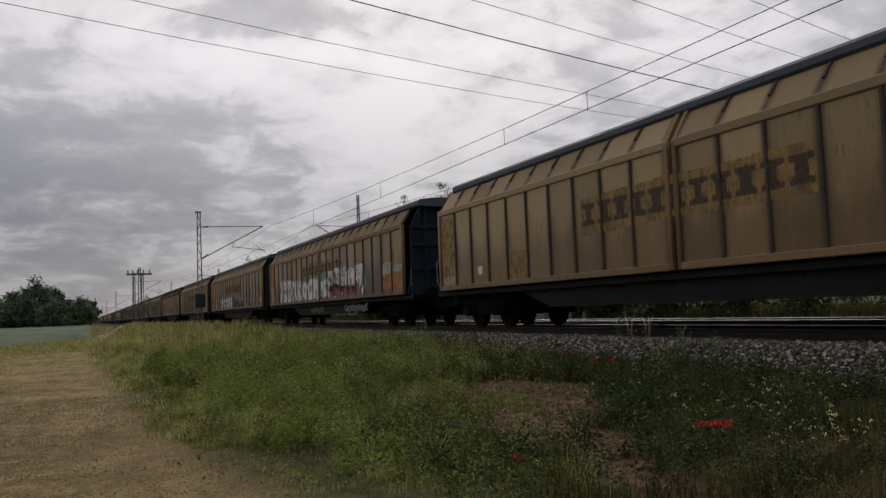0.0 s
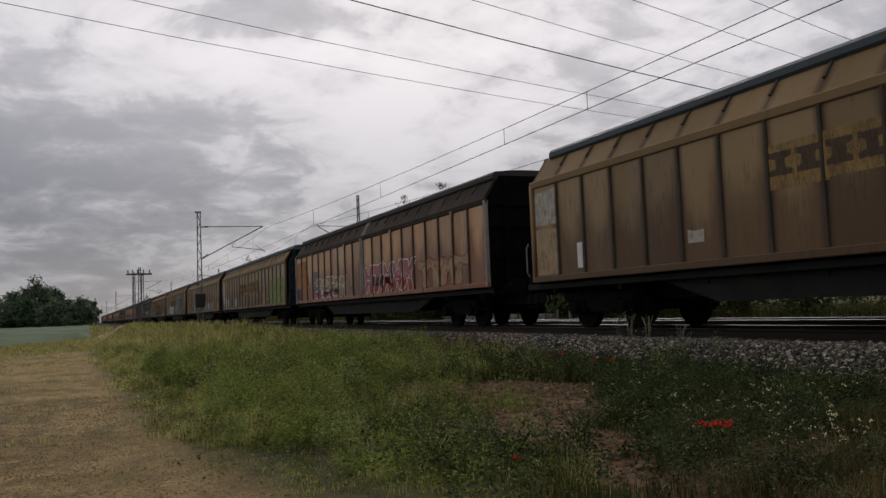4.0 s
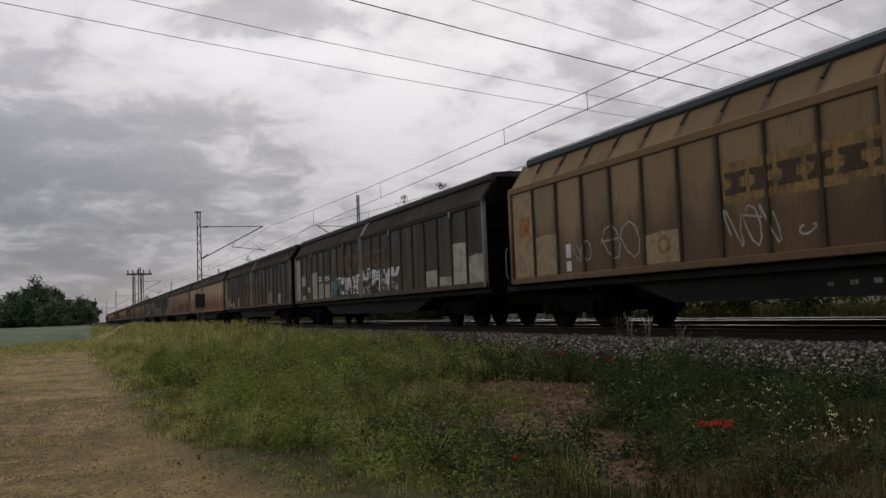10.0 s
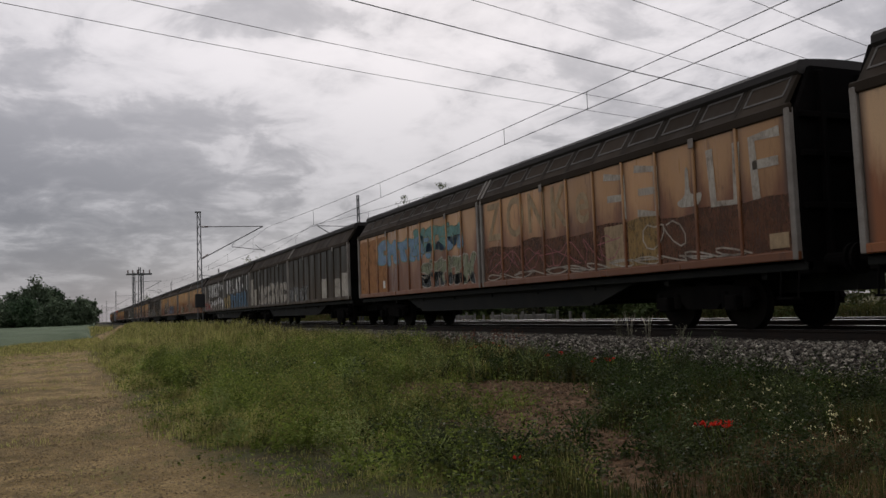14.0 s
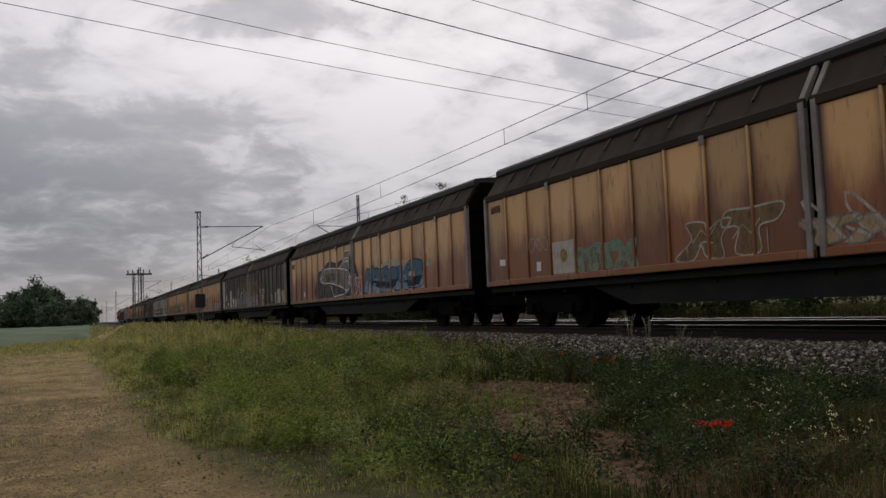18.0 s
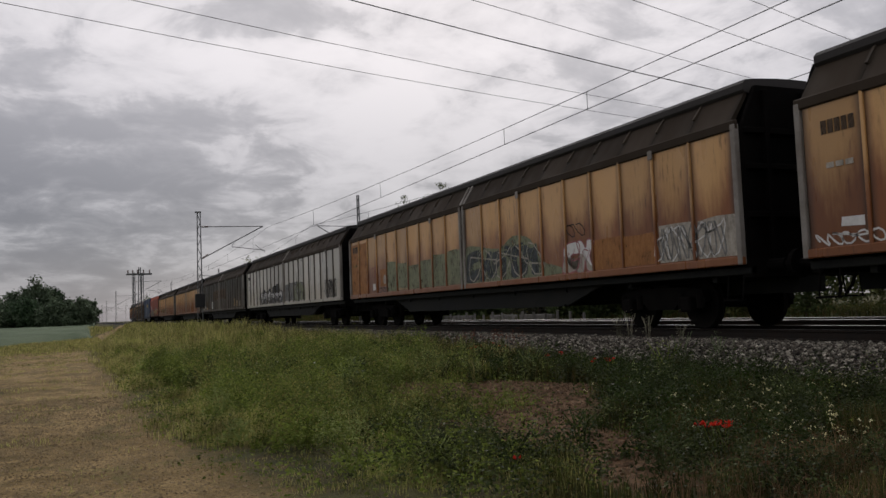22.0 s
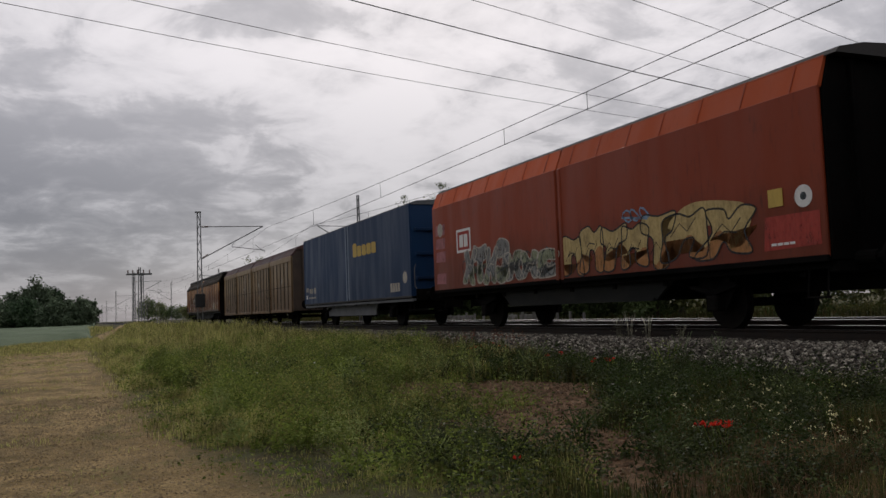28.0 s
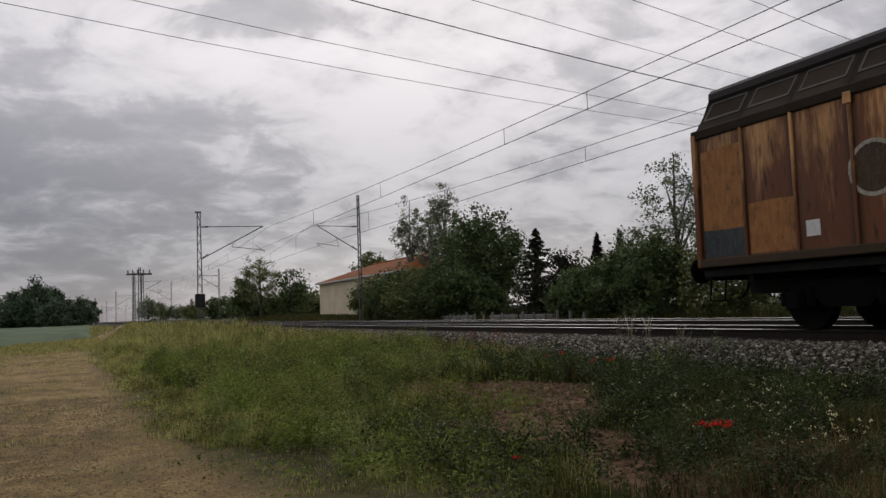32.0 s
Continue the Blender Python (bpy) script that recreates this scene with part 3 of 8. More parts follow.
def running_gear_single(wagon, y):
    b = part("axle", cached("axle:", lambda: Geo().tube((-1.1, 0, 0.46), (1.1, 0, 0.46), 0.08, 10)), WHEEL, wagon, at=(0, y, 0))
    for sx in (-1, 1):
        w = part("wheel", cached("wheel:", wheel_geo), WHEEL, wagon, at=(sx * 0.69, y, 0.46))
        if sx < 0:
            w.rotation_euler = (0, 0, math.pi)
        part("axle_guard", cached("axle_guard:%d" % sx, lambda: Geo().plate([(-0.55, 0.95), (-0.2, 0.35), (0.2, 0.35), (0.55, 0.95)], sx * 1.02 - 0.02, 0.04)), GRIME_SHADE, wagon, at=(0, y, 0))
        part("axle_box", cached("axle_box:%d" % sx, lambda: Geo().slab(sx * 1.1 - 0.12, sx * 1.1 + 0.12, -0.14, 0.14, 0.32, 0.6, 0.03)), GRIME_SHADE, wagon, at=(0, y, 0))
        part("leaf_spring", cached("leaf_spring:%d" % sx, lambda: Geo().plate([(-0.6, 0.74), (0.0, 0.60), (0.6, 0.74), (0.6, 0.79), (0.0, 0.70), (-0.6, 0.79)], sx * 1.12 - 0.05, 0.1)), GRIME_SHADE, wagon, at=(0, y, 0))


def end_gear(wagon, ye, s):
    """Buffers, hook, hoses, steps and handrails at the end ye; s is +1 or -1 outward."""
    for sx in (-0.875, 0.875):
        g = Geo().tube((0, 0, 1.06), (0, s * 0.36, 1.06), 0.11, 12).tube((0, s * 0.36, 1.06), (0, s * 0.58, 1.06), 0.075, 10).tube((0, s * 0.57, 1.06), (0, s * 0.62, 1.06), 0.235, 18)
        part("buffer", cached("buffer:%d" % s, lambda: g), GRIME_SHADE, wagon, at=(sx, ye, 0))
    part("coupling", cached("coupling:%d" % s, lambda: Geo().slab(-0.05, 0.05, min(0, s * 0.45), max(0, s * 0.45), 0.98, 1.12, 0.02).path([(0.12, s * 0.4, 1.0), (0.1, s * 0.5, 0.7), (0.0, s * 0.55, 0.55)], 0.03)), GRIME_SHADE, wagon, at=(0, ye, 0))
    part("headstock", cached("headstock:%d" % s, lambda: Geo().slab(-1.3, 1.3, min(0, -s * 0.2), max(0, -s * 0.2), 0.86, 1.24, 0.02)), GRIME_SHADE, wagon, at=(0, ye, 0))
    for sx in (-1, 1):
        part("footstep", cached("footstep:%d" % sx, lambda: Geo().path([(sx * 1.3, -0.18, 0.95), (sx * 1.36, -0.18, 0.5), (sx * 1.36, 0.18, 0.5), (sx * 1.3, 0.18, 0.95)], 0.018).slab(sx * 1.36 - 0.09, sx * 1.36 + 0.09, -0.17, 0.17, 0.49, 0.52, 0.005)), GRIME_SHADE, wagon, at=(0, ye - s * 0.35, 0))
        part("handrail", cached("handrail:%d" % sx, lambda: Geo().path([(sx * 1.28, 0, 1.25), (sx * 1.34, 0, 1.35), (sx * 1.34, 0, 1.95), (sx * 1.28, 0, 2.05)], 0.016)), POST, wagon, at=(0, ye - s * 0.05, 0))


Z0, Z1, Z2 = 1.08, 3.36, 4.02
X1, X2 = 1.45, 1.05


def panel_geo(w, sx):
    return Geo().slab(min(sx * 1.36, sx * 1.425), max(sx * 1.36, sx * 1.425), -w / 2, w / 2, Z0 + 0.13, Z1 - 0.03, 0.012)


def rib_geo(sx):
    return Geo().slab(min(sx * 1.37, sx * 1.462), max(sx * 1.37, sx * 1.462), -0.03, 0.03, Z0 + 0.10, Z1 - 0.02, 0.012)


def slope_geo(w, sx):
    g = Geo()
    a, b = (sx * (X1 - 0.012), Z1 + 0.10), (sx * (X2 + 0.01), Z2)
    c, d = (sx * (X2 - 0.06), Z2), (sx * (X1 - 0.09), Z1 + 0.06)
    return g.prism([a, b, c, d], -w / 2, w / 2)


def slope_rib_geo(sx, f=0.2):
    """A short fin on the leaning upper wall that starts at the share f of its height."""
    xa, za = X1 + (X2 - X1) * f, Z1 + 0.06 + (Z2 - Z1 - 0.06) * f
    a, b = (sx * (xa + 0.045), za + 0.03), (sx * (X2 + 0.055), Z2 - 0.02)
    c, d = (sx * (X2 - 0.02), Z2 - 0.03), (sx * (xa - 0.03), za)
    return Geo().prism([a, b, c, d], -0.025, 0.025)


def slope_frame_geo(w):
    """A thin frame round one field of the leaning upper wall."""
    g = Geo()

    def at(f, o):
        return (-(X1 - 0.012 + (X2 + 0.01 - X1 + 0.012) * f) - o, Z1 + 0.10 + (Z2 - Z1 - 0.10) * f)

    for f0, f1 in ((0.3, 0.36), (0.86, 0.92)):
        a, b, c, d = at(f0, 0.014), at(f1, 0.014), at(f1, -0.01), at(f0, -0.01)
        g.prism([a, b, c, d], -w / 2 + 0.1, w / 2 - 0.1)
    for y in (-w / 2 + 0.1, w / 2 - 0.13):
        g.prism([at(0.3, 0.012), at(0.92, 0.012), at(0.92, -0.01), at(0.3, -0.01)], y, y + 0.035)
    return g


def frame_geo(n, sx):
    """Sill of one sliding door."""
    g = Geo()
    xa, xb = sorted((sx * 1.38, sx * 1.468))
    return g.slab(xa, xb, -n / 2, n / 2, Z0, Z0 + 0.14, 0.015)


def top_rail_geo(n, sx):
    xa, xb = sorted((sx * 1.38, sx * 1.466))
    return Geo().slab(xa, xb, -n / 2, n / 2, Z1 - 0.05, Z1 + 0.12, 0.02)


def end_wall_geo():
    g = Geo()
    poly = [(-1.36, 1.05), (1.36, 1.05), (1.36, 3.3), (0.98, 4.08), (-0.98, 4.08), (-1.36, 3.3)]
    g.prism(poly, -0.04, 0.04)
    return g


def body_core_geo(ya, yb):
    poly = [(-1.33, 1.1), (1.33, 1.1), (1.33, 3.34), (0.93, 4.06), (-0.93, 4.06), (-1.33, 3.34)]
    return Geo().prism(poly, ya, yb)


def roof_geo(ya, yb):
    pts = [(1.10, 3.985), (1.135, 4.03), (1.13, 4.14), (1.07, 4.205), (0.8, 4.235), (0.4, 4.262), (0, 4.27)]
    pts = pts + [(-x, z) for x, z in pts[-2::-1]]
    return Geo().prism(pts + [(-0.96, 3.97), (0.96, 3.97)], ya, yb)


def underframe_geo(h):
    g = Geo()
    for sx in (-1, 1):
        xa, xb = sorted((sx * 1.18, sx * 1.32))
        g.slab(xa, xb, -h, h, 0.92, 1.05, 0.012)
    g.box(-0.3, 0.3, -h, h, 0.6, 1.0)
    for k in range(-4, 5):
        g.box(-1.2, 1.2, k * h / 4.4 - 0.06, k * h / 4.4 + 0.06, 0.82, 1.0)
    return g


def girder(wagon, a, b, lo, mat, label=""):
    """The deep trapezoid girders between the wheels, each with its bottom flange."""
    for sx in (-1, 1):
        p = part("girder", cached("girder:%d%.1f" % (sx, a), lambda: Geo().plate([(-a, 0.96), (a, 0.96), (b, lo), (-b, lo)], sx * 1.14 - 0.03, 0.06)), mat, wagon, label)
        part("flange", cached("flange:%d%.1f" % (sx, a), lambda: Geo().plate([(-b, lo), (b, lo), (b, lo + 0.05), (-b, lo + 0.05)], sx * 1.14 - 0.09, 0.18)), mat, p)


def sliding_wall_wagon(kind, wall, slope, label, posts=POST, rib=None, second=None, upper="slats", rail=None):
    """Four-axle wagon with two sliding walls a side. kind A: open framed ends; kind B: plain ends, a shorter gap."""
    A = kind == "A"
    posts = OLIVE_SLOPE if A else posts
    ld = 22.0
    full = 24.3 if A else 23.264
    wagon = empty("sliding_wall_wagon", label, "freight wagon", "wagons of the freight train")
    h = full / 2 - 0.62
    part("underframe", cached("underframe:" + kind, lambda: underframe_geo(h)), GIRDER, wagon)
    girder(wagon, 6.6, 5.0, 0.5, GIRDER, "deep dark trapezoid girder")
    ya, yb = (-ld / 2 - 0.85, ld / 2 - 0.45) if A else (-ld / 2 + 0.1, ld / 2 - 0.15)
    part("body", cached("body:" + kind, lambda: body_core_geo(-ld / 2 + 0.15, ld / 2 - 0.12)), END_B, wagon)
    part("roof", cached("roof:" + kind, lambda: roof_geo(ya, yb)), ROOF_A if A else ROOF_B, wagon, "curved sheet roof with a dark gutter edge")
    for s in (-1, 1):
        ye = s * (ld / 2 - 0.02) if not (A and s < 0) else -ld / 2 - 0.55
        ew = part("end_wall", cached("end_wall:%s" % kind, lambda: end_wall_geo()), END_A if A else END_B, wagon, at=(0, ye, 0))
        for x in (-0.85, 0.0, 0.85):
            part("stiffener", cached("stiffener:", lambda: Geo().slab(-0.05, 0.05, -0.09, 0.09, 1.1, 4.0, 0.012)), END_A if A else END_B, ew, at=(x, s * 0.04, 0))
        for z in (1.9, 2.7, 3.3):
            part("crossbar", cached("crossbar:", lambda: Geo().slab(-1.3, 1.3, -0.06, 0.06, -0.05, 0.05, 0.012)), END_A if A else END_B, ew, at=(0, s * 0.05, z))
        if A and s < 0:
            for sx in (-1, 1):
                part("end_post", cached("end_post:%d" % sx, lambda: Geo().tube((sx * 1.28, 0.45, 1.1), (sx * 1.0, -0.12, 4.06), 0.07, 6)), END_A, ew)
        end_gear(wagon, s * h, s)
        bogie(wagon, s * (full / 2 - 3.35))
    n = 10
    half = ld / 2 - 0.06
    w = (half - 0.24) / n
    for sx in (-1, 1):
        for s in (-1, 1):
            yc = s * (half / 2 + 0.06)
            door = part("sliding_door", cached("door_frame:%s%d" % (kind, sx), lambda: frame_geo(half, sx)), plain(rail or wall), wagon, at=(0, yc, 0))
            part("top_rail", cached("top_rail:%d" % sx, lambda: top_rail_geo(half, sx)), plain(slope), door)
            pw = wall if second is None or s < 0 else second
            if sx < 0:
                DOORS[wagon.name, s] = (door, yc)
            if sx > 0:
                g = cached("door_panels:%s" % kind, lambda: Geo().box(1.36, 1.425, -half / 2, half / 2, Z0 + 0.1, Z1).prism([(X1 - 0.012, Z1 + 0.1), (X2 + 0.01, Z2), (X2 - 0.06, Z2), (X1 - 0.09, Z1 + 0.06)], -half / 2, half / 2))
                part("wall_sheet", g, pw, door)
                continue
            for e in (-1, 1):
                inner = e * s < 0
                part("door_post", cached("door_post:%s" % ("i" if inner else "o"), lambda: Geo().slab(-1.475, -1.36, -0.055, 0.055, Z0, Z1 + 0.05, 0.015)), plain(posts if inner else (pw if A else posts)), door, at=(0, e * (half / 2 - 0.06), 0))
                if inner:
                    part("slope_post", cached("slope_post:", lambda: Geo().prism([(-X1 - 0.02, Z1 + 0.05), (-X2 - 0.06, Z2), (-X2 + 0.02, Z2), (-X1 + 0.06, Z1)], -0.05, 0.05)), posts, door, at=(0, e * (half / 2 - 0.06), 0))
            for i in range(n):
                y = -half / 2 + 0.12 + w * (i + 0.5)
                part("panel", cached("panel:%s" % kind, lambda: panel_geo(w - 0.012, -1)), pw, door, at=(0, y, 0))
                part("slope_panel", cached("slope_panel:%s" % kind, lambda: slope_geo(w - 0.008, -1)), slope, door, at=(0, y, 0))
                if i:
                    part("rib", cached("rib:", lambda: rib_geo(-1)), rib or SEAM, door, at=(0, y - w / 2, 0))
                    if upper in ("slats", "full"):
                        part("slope_rib", cached("slope_rib:" + upper, lambda: slope_rib_geo(-1, 0.05 if upper == "full" else 0.48)), slope if upper == "full" else SEAM, door, at=(0, y - w / 2, 0))
                if not A and i in (2, 7):
                    part("lifting_eye", cached("lifting_eye:", lambda: Geo().slab(-1.485, -1.46, -0.07, 0.07, Z1 - 0.16, Z1 + 0.01, 0.01)), posts, door, "pale square lifting eye", at=(0, y - w / 2, 0))
                if upper == "framed":
                    part("slope_frame", cached("slope_frame:", lambda: slope_frame_geo(w)), SLAT, door, at=(0, y, 0))
    return wagon, ld


def red_wagon():
    wagon = empty("sliding_wall_wagon", "red high sliding wall wagon with sprayed lettering, ends shaded near black", "freight wagon", "wagons of the freight train")
    ld = 14.9
    part("underframe", underframe_geo(7.35), GRIME_SHADE, wagon)
    girder(wagon, 3.6, 3.0, 0.55, GIRDER)
    part("body", Geo().prism([(-1.36, 1.15), (1.36, 1.15), (1.36, 3.5), (1.2, 4.06), (-1.2, 4.06), (-1.36, 3.5)], -ld / 2 + 0.1, ld / 2 - 0.1), END_B, wagon)
    pts = [(1.28, 4.05), (1.2, 4.14), (0.7, 4.24), (0, 4.28), (-0.7, 4.24), (-1.2, 4.14), (-1.28, 4.05)]
    part("roof", Geo().prism(pts, -ld / 2 - 0.2, ld / 2 - 0.05), ROOF_B, wagon)
    for s in (-1, 1):
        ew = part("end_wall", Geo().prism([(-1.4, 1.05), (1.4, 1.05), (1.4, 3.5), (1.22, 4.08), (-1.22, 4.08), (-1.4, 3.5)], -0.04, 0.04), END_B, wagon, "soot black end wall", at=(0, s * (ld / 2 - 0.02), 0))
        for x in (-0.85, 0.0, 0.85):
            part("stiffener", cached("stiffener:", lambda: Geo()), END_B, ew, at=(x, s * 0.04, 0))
        end_gear(wagon, s * 7.45, s)
        running_gear_single(wagon, s * 4.6)
        half = ld / 2 - 0.05
        for sx in (-1, 1):
            door = part("sliding_door", Geo().slab(*sorted((sx * 1.39, sx * 1.46)), -half / 2, half / 2, 1.08, 3.62, 0.02), RED, wagon, at=(0, s * (half / 2 + 0.03), 0))
            part("upper_wall", Geo().prism([(sx * 1.455, 3.6), (sx * 1.27, 4.07), (sx * 1.2, 4.05), (sx * 1.38, 3.58)], -half / 2, half / 2), RED_TOP_LIT, door)
            part("door_post", Geo().slab(*sorted((sx * 1.40, sx * 1.485)), -0.07, 0.07, 1.08, 3.6, 0.02), RED, door, at=(0, -s * (half / 2 - 0.08), 0))
            part("sill_rail", Geo().slab(*sorted((sx * 1.42, sx * 1.48)), -half / 2, half / 2, 1.02, 1.12, 0.012), END_B, door)
            for k in range(7):
                part("seam", cached("seam_red:%d" % sx, lambda: Geo().prism([(sx * 1.462, 3.62), (sx * 1.285, 4.06), (sx * 1.25, 4.06), (sx * 1.43, 3.62)], -0.012, 0.012)), RED, door, at=(0, -half / 2 + (k + 0.5) * half / 7, 0))
    return wagon, ld


def blue_wagon():
    wagon = empty("curtain_wagon", "blue tarpaulin curtain wagon with pale centre straps", "freight wagon", "wagons of the freight train")
    ld = 14.5
    part("underframe", underframe_geo(7.3), GRIME_SHADE, wagon)
    part("girder", Geo().plate([(-2.6, 0.85), (4.6, 0.85), (4.4, 0.42), (-2.4, 0.42)], -1.1, 0.06).plate([(-2.6, 0.85), (4.6, 0.85), (4.4, 0.42), (-2.4, 0.42)], 1.04, 0.06), GREYFRAME, wagon, "grey skirt girder")
    part("sole_bar", Geo().slab(-1.42, -1.3, -ld / 2, ld / 2, 0.84, 0.93, 0.012).slab(1.3, 1.42, -ld / 2, ld / 2, 0.84, 0.93, 0.012), GREYFRAME, wagon, "grey steel sole bar")
    part("body", Geo().prism([(-1.36, 1.0), (1.36, 1.0), (1.36, 4.06), (-1.36, 4.06)], -ld / 2 + 0.1, ld / 2 - 0.1), END_B, wagon)
    part("roof", Geo().prism([(1.44, 4.08), (1.2, 4.16), (0, 4.22), (-1.2, 4.16), (-1.44, 4.08), (-1.4, 4.03), (1.4, 4.03)], -ld / 2 - 0.05, ld / 2 + 0.02), GREYFRAME, wagon, "light grey roof edge")
    for s in (-1, 1):
        ew = part("end_wall", Geo().prism([(-1.42, 1.0), (1.42, 1.0), (1.42, 4.06), (-1.42, 4.06)], -0.04, 0.04), BLUE, wagon, at=(0, s * (ld / 2 - 0.03), 0))
        for z in (1.6, 2.4, 3.2):
            part("crossbar", Geo().slab(-1.3, 1.3, -0.06, 0.06, -0.05, 0.05, 0.012), BLUE, ew, at=(0, s * 0.06, z))
        end_gear(wagon, s * 7.3, s)
        running_gear_single(wagon, s * 4.4)
        half = ld / 2 - 0.03
        for sx in (-1, 1):
            c = part("curtain", Geo().slab(*sorted((sx * 1.39, sx * 1.45)), -half / 2, half / 2, 1.0, 4.05, 0.015), BLUE, wagon, at=(0, s * (half / 2 + 0.03), 0))
            part("curtain_rail", Geo().slab(*sorted((sx * 1.41, sx * 1.475)), -half / 2, half / 2, 0.96, 1.03, 0.01), ROOF_B, c)
            part("corner_post", Geo().slab(*sorted((sx * 1.40, sx * 1.47)), -0.05, 0.05, 1.0, 4.05, 0.012), BLUE, c, at=(0, s * (half / 2 - 0.05), 0))
            part("strap", Geo().slab(*sorted((sx * 1.44, sx * 1.462)), -0.07, 0.07, 1.03, 4.03, 0.006), STRAP, c, "pale blue grey strap", at=(0, -s * (half / 2 - 0.12), 0))
    return wagon, ld


def brown_wagon():
    """Short two-axle unit with four framed sliding doors a side."""
    wagon = empty("sliding_wall_wagon", "short brown sliding wall wagon with ribbed framed doors", "freight wagon", "wagons of the freight train")
    ld = 11.45
    part("underframe", underframe_geo(5.6), GRIME_SHADE, wagon)
    part("body", Geo().prism([(-1.33, 0.7), (1.33, 0.7), (1.33, 3.6), (1.05, 3.95), (-1.05, 3.95), (-1.33, 3.6)], -ld / 2 + 0.08, ld / 2 - 0.08), END_B, wagon)
    pts = [(1.2, 3.93), (1.12, 4.06), (0.7, 4.2), (0, 4.26), (-0.7, 4.2), (-1.12, 4.06), (-1.2, 3.93)]
    part("roof", Geo().prism(pts, -ld / 2 - 0.1, ld / 2 + 0.1), ROOF_RED, wagon, "dark red brown roof")
    for s in (-1, 1):
        ew = part("end_wall", Geo().prism([(-1.4, 0.75), (1.4, 0.75), (1.4, 3.55), (1.1, 3.95), (0.6, 4.16), (-0.6, 4.16), (-1.1, 3.95), (-1.4, 3.55)], -0.04, 0.04), END_BROWN, wagon, at=(0, s * (ld / 2 - 0.02), 0))
        for x in (-0.85, 0.0, 0.85):
            part("stiffener", cached("stiffener:", lambda: Geo()), END_BROWN, ew, at=(x, s * 0.04, 0))
        end_gear(wagon, s * 5.65, s)
        running_gear_single(wagon, s * 3.6)
        half = ld / 2 - 0.29
        for sx in (-1, 1):
            x0, x1 = sorted((sx * 1.36, sx * 1.46))
            door = part("sliding_door", Geo().slab(x0, x1, -half / 2, half / 2, 0.68, 0.84, 0.02).slab(x0, x1, -half / 2, half / 2, 3.32, 3.62, 0.02), plain(BROWN), wagon, at=(0, s * (half / 2 + 0.1), 0))
            part("upper_edge", Geo().prism([(sx * 1.45, 3.61), (sx * 1.2, 3.92), (sx * 1.12, 3.9), (sx * 1.36, 3.58)], -half / 2, half / 2), ROOF_RED, door, "dark red brown upper edge")
            n = 6
            w = half / n
            for i in range(n):
                y = -half / 2 + w * (i + 0.5)
                part("panel", cached("panel_brown:%d" % sx, lambda: Geo().slab(*sorted((sx * 1.34, sx * 1.42)), -w / 2 + 0.005, w / 2 - 0.005, 0.8, 3.36, 0.012)), BROWN, door, at=(0, y, 0))
                part("panel_seam", cached("panel_seam:%d" % sx, lambda: Geo().slab(*sorted((sx * 1.4, sx * 1.428)), -w / 2 + 0.03, w / 2 - 0.03, 2.02, 2.05, 0.004)), SEAM, door, at=(0, y, 0))
                if i:
                    part("rib", cached("rib_brown:%d" % sx, lambda: Geo().slab(*sorted((sx * 1.38, sx * 1.455)), -0.035, 0.035, 0.82, 3.34, 0.012)), SEAM, door, at=(0, y - w / 2, 0))
            for e in (-1, 1):
                part("door_post", cached("door_post_brown:%d" % sx, lambda: Geo().slab(*sorted((sx * 1.37, sx * 1.468)), -0.05, 0.05, 0.68, 3.5, 0.015)), BROWN, door, at=(0, e * (half / 2 - 0.05), 0))
            part("lock_bar", Geo().tube((sx * 1.49, 0, 0.75), (sx * 1.49, 0, 3.3), 0.03, 8).slab(*sorted((sx * 1.46, sx * 1.53)), -0.12, 0.12, 1.45, 1.62, 0.015), SEAM, door, "dark rusty locking bar", at=(0, -s * (half / 2 + 0.02), 0))
    return wagon, ld


GREYFRAME = mottled("frame_grey", (0.10, 0.105, 0.11), (0.16, 0.165, 0.17), 1.5, 40.0, 0.7)
STRAP = mottled("strap_pale_blue", (0.16, 0.20, 0.26), (0.22, 0.26, 0.32), 2.0, 40.0, 0.7)
ROOF_RED = mottled("roof_red_brown", (0.05, 0.026, 0.024), (0.085, 0.04, 0.036), 0.8, 40.0, 0.7)
END_BROWN = mottled("end_brown", (0.05, 0.036, 0.027), (0.085, 0.06, 0.043), 1.0, 40.0, 0.8)

# each wagon: where its far end stands at the start, its kind, its paint
TRAIN = []


def add(s_end, kind, wall=None, slope=None, label="", **kw):
    if kind in "AB":
        w, ld = sliding_wall_wagon(kind, wall, slope, label, **kw)
    else:
        w, ld = {"red": red_wagon, "blue": blue_wagon, "brown": brown_wagon}[kind]()
    TRAIN.append((w, s_end, ld))
    return w


SLOPE_B = wall_paint("paint_slope_dark", (0.042, 0.032, 0.023), (0.062, 0.042, 0.027), (0.024, 0.02, 0.015), 0.4, 0.5, 0.75, 0.10)
A_LABEL = "olive brown sliding wall wagon with dark ribs and open framed ends"
B_LABEL = "rusty orange brown sliding wall wagon under a dark roof"
D_LABEL = "black brown sliding wall wagon with whitewashed patches"
add(23.4, "A", OLIVE_LIGHT, OLIVE_LIGHT_SLOPE, "light olive sliding wall wagon with dark ribs, open framed ends")
for s in (48.58, 72.94, 97.45):
    add(s, "A", OLIVE, OLIVE_SLOPE, A_LABEL)
add(121.9, "B", RUST2, SLOPE_B, B_LABEL)
for s in (146.4, 170.53):
    add(s, "A", OLIVE, OLIVE_SLOPE, A_LABEL)
add(194.99, "A", OLIVE, OLIVE_SLOPE, "olive brown sliding wall wagon with pale slats and a turquoise piece", upper="full")
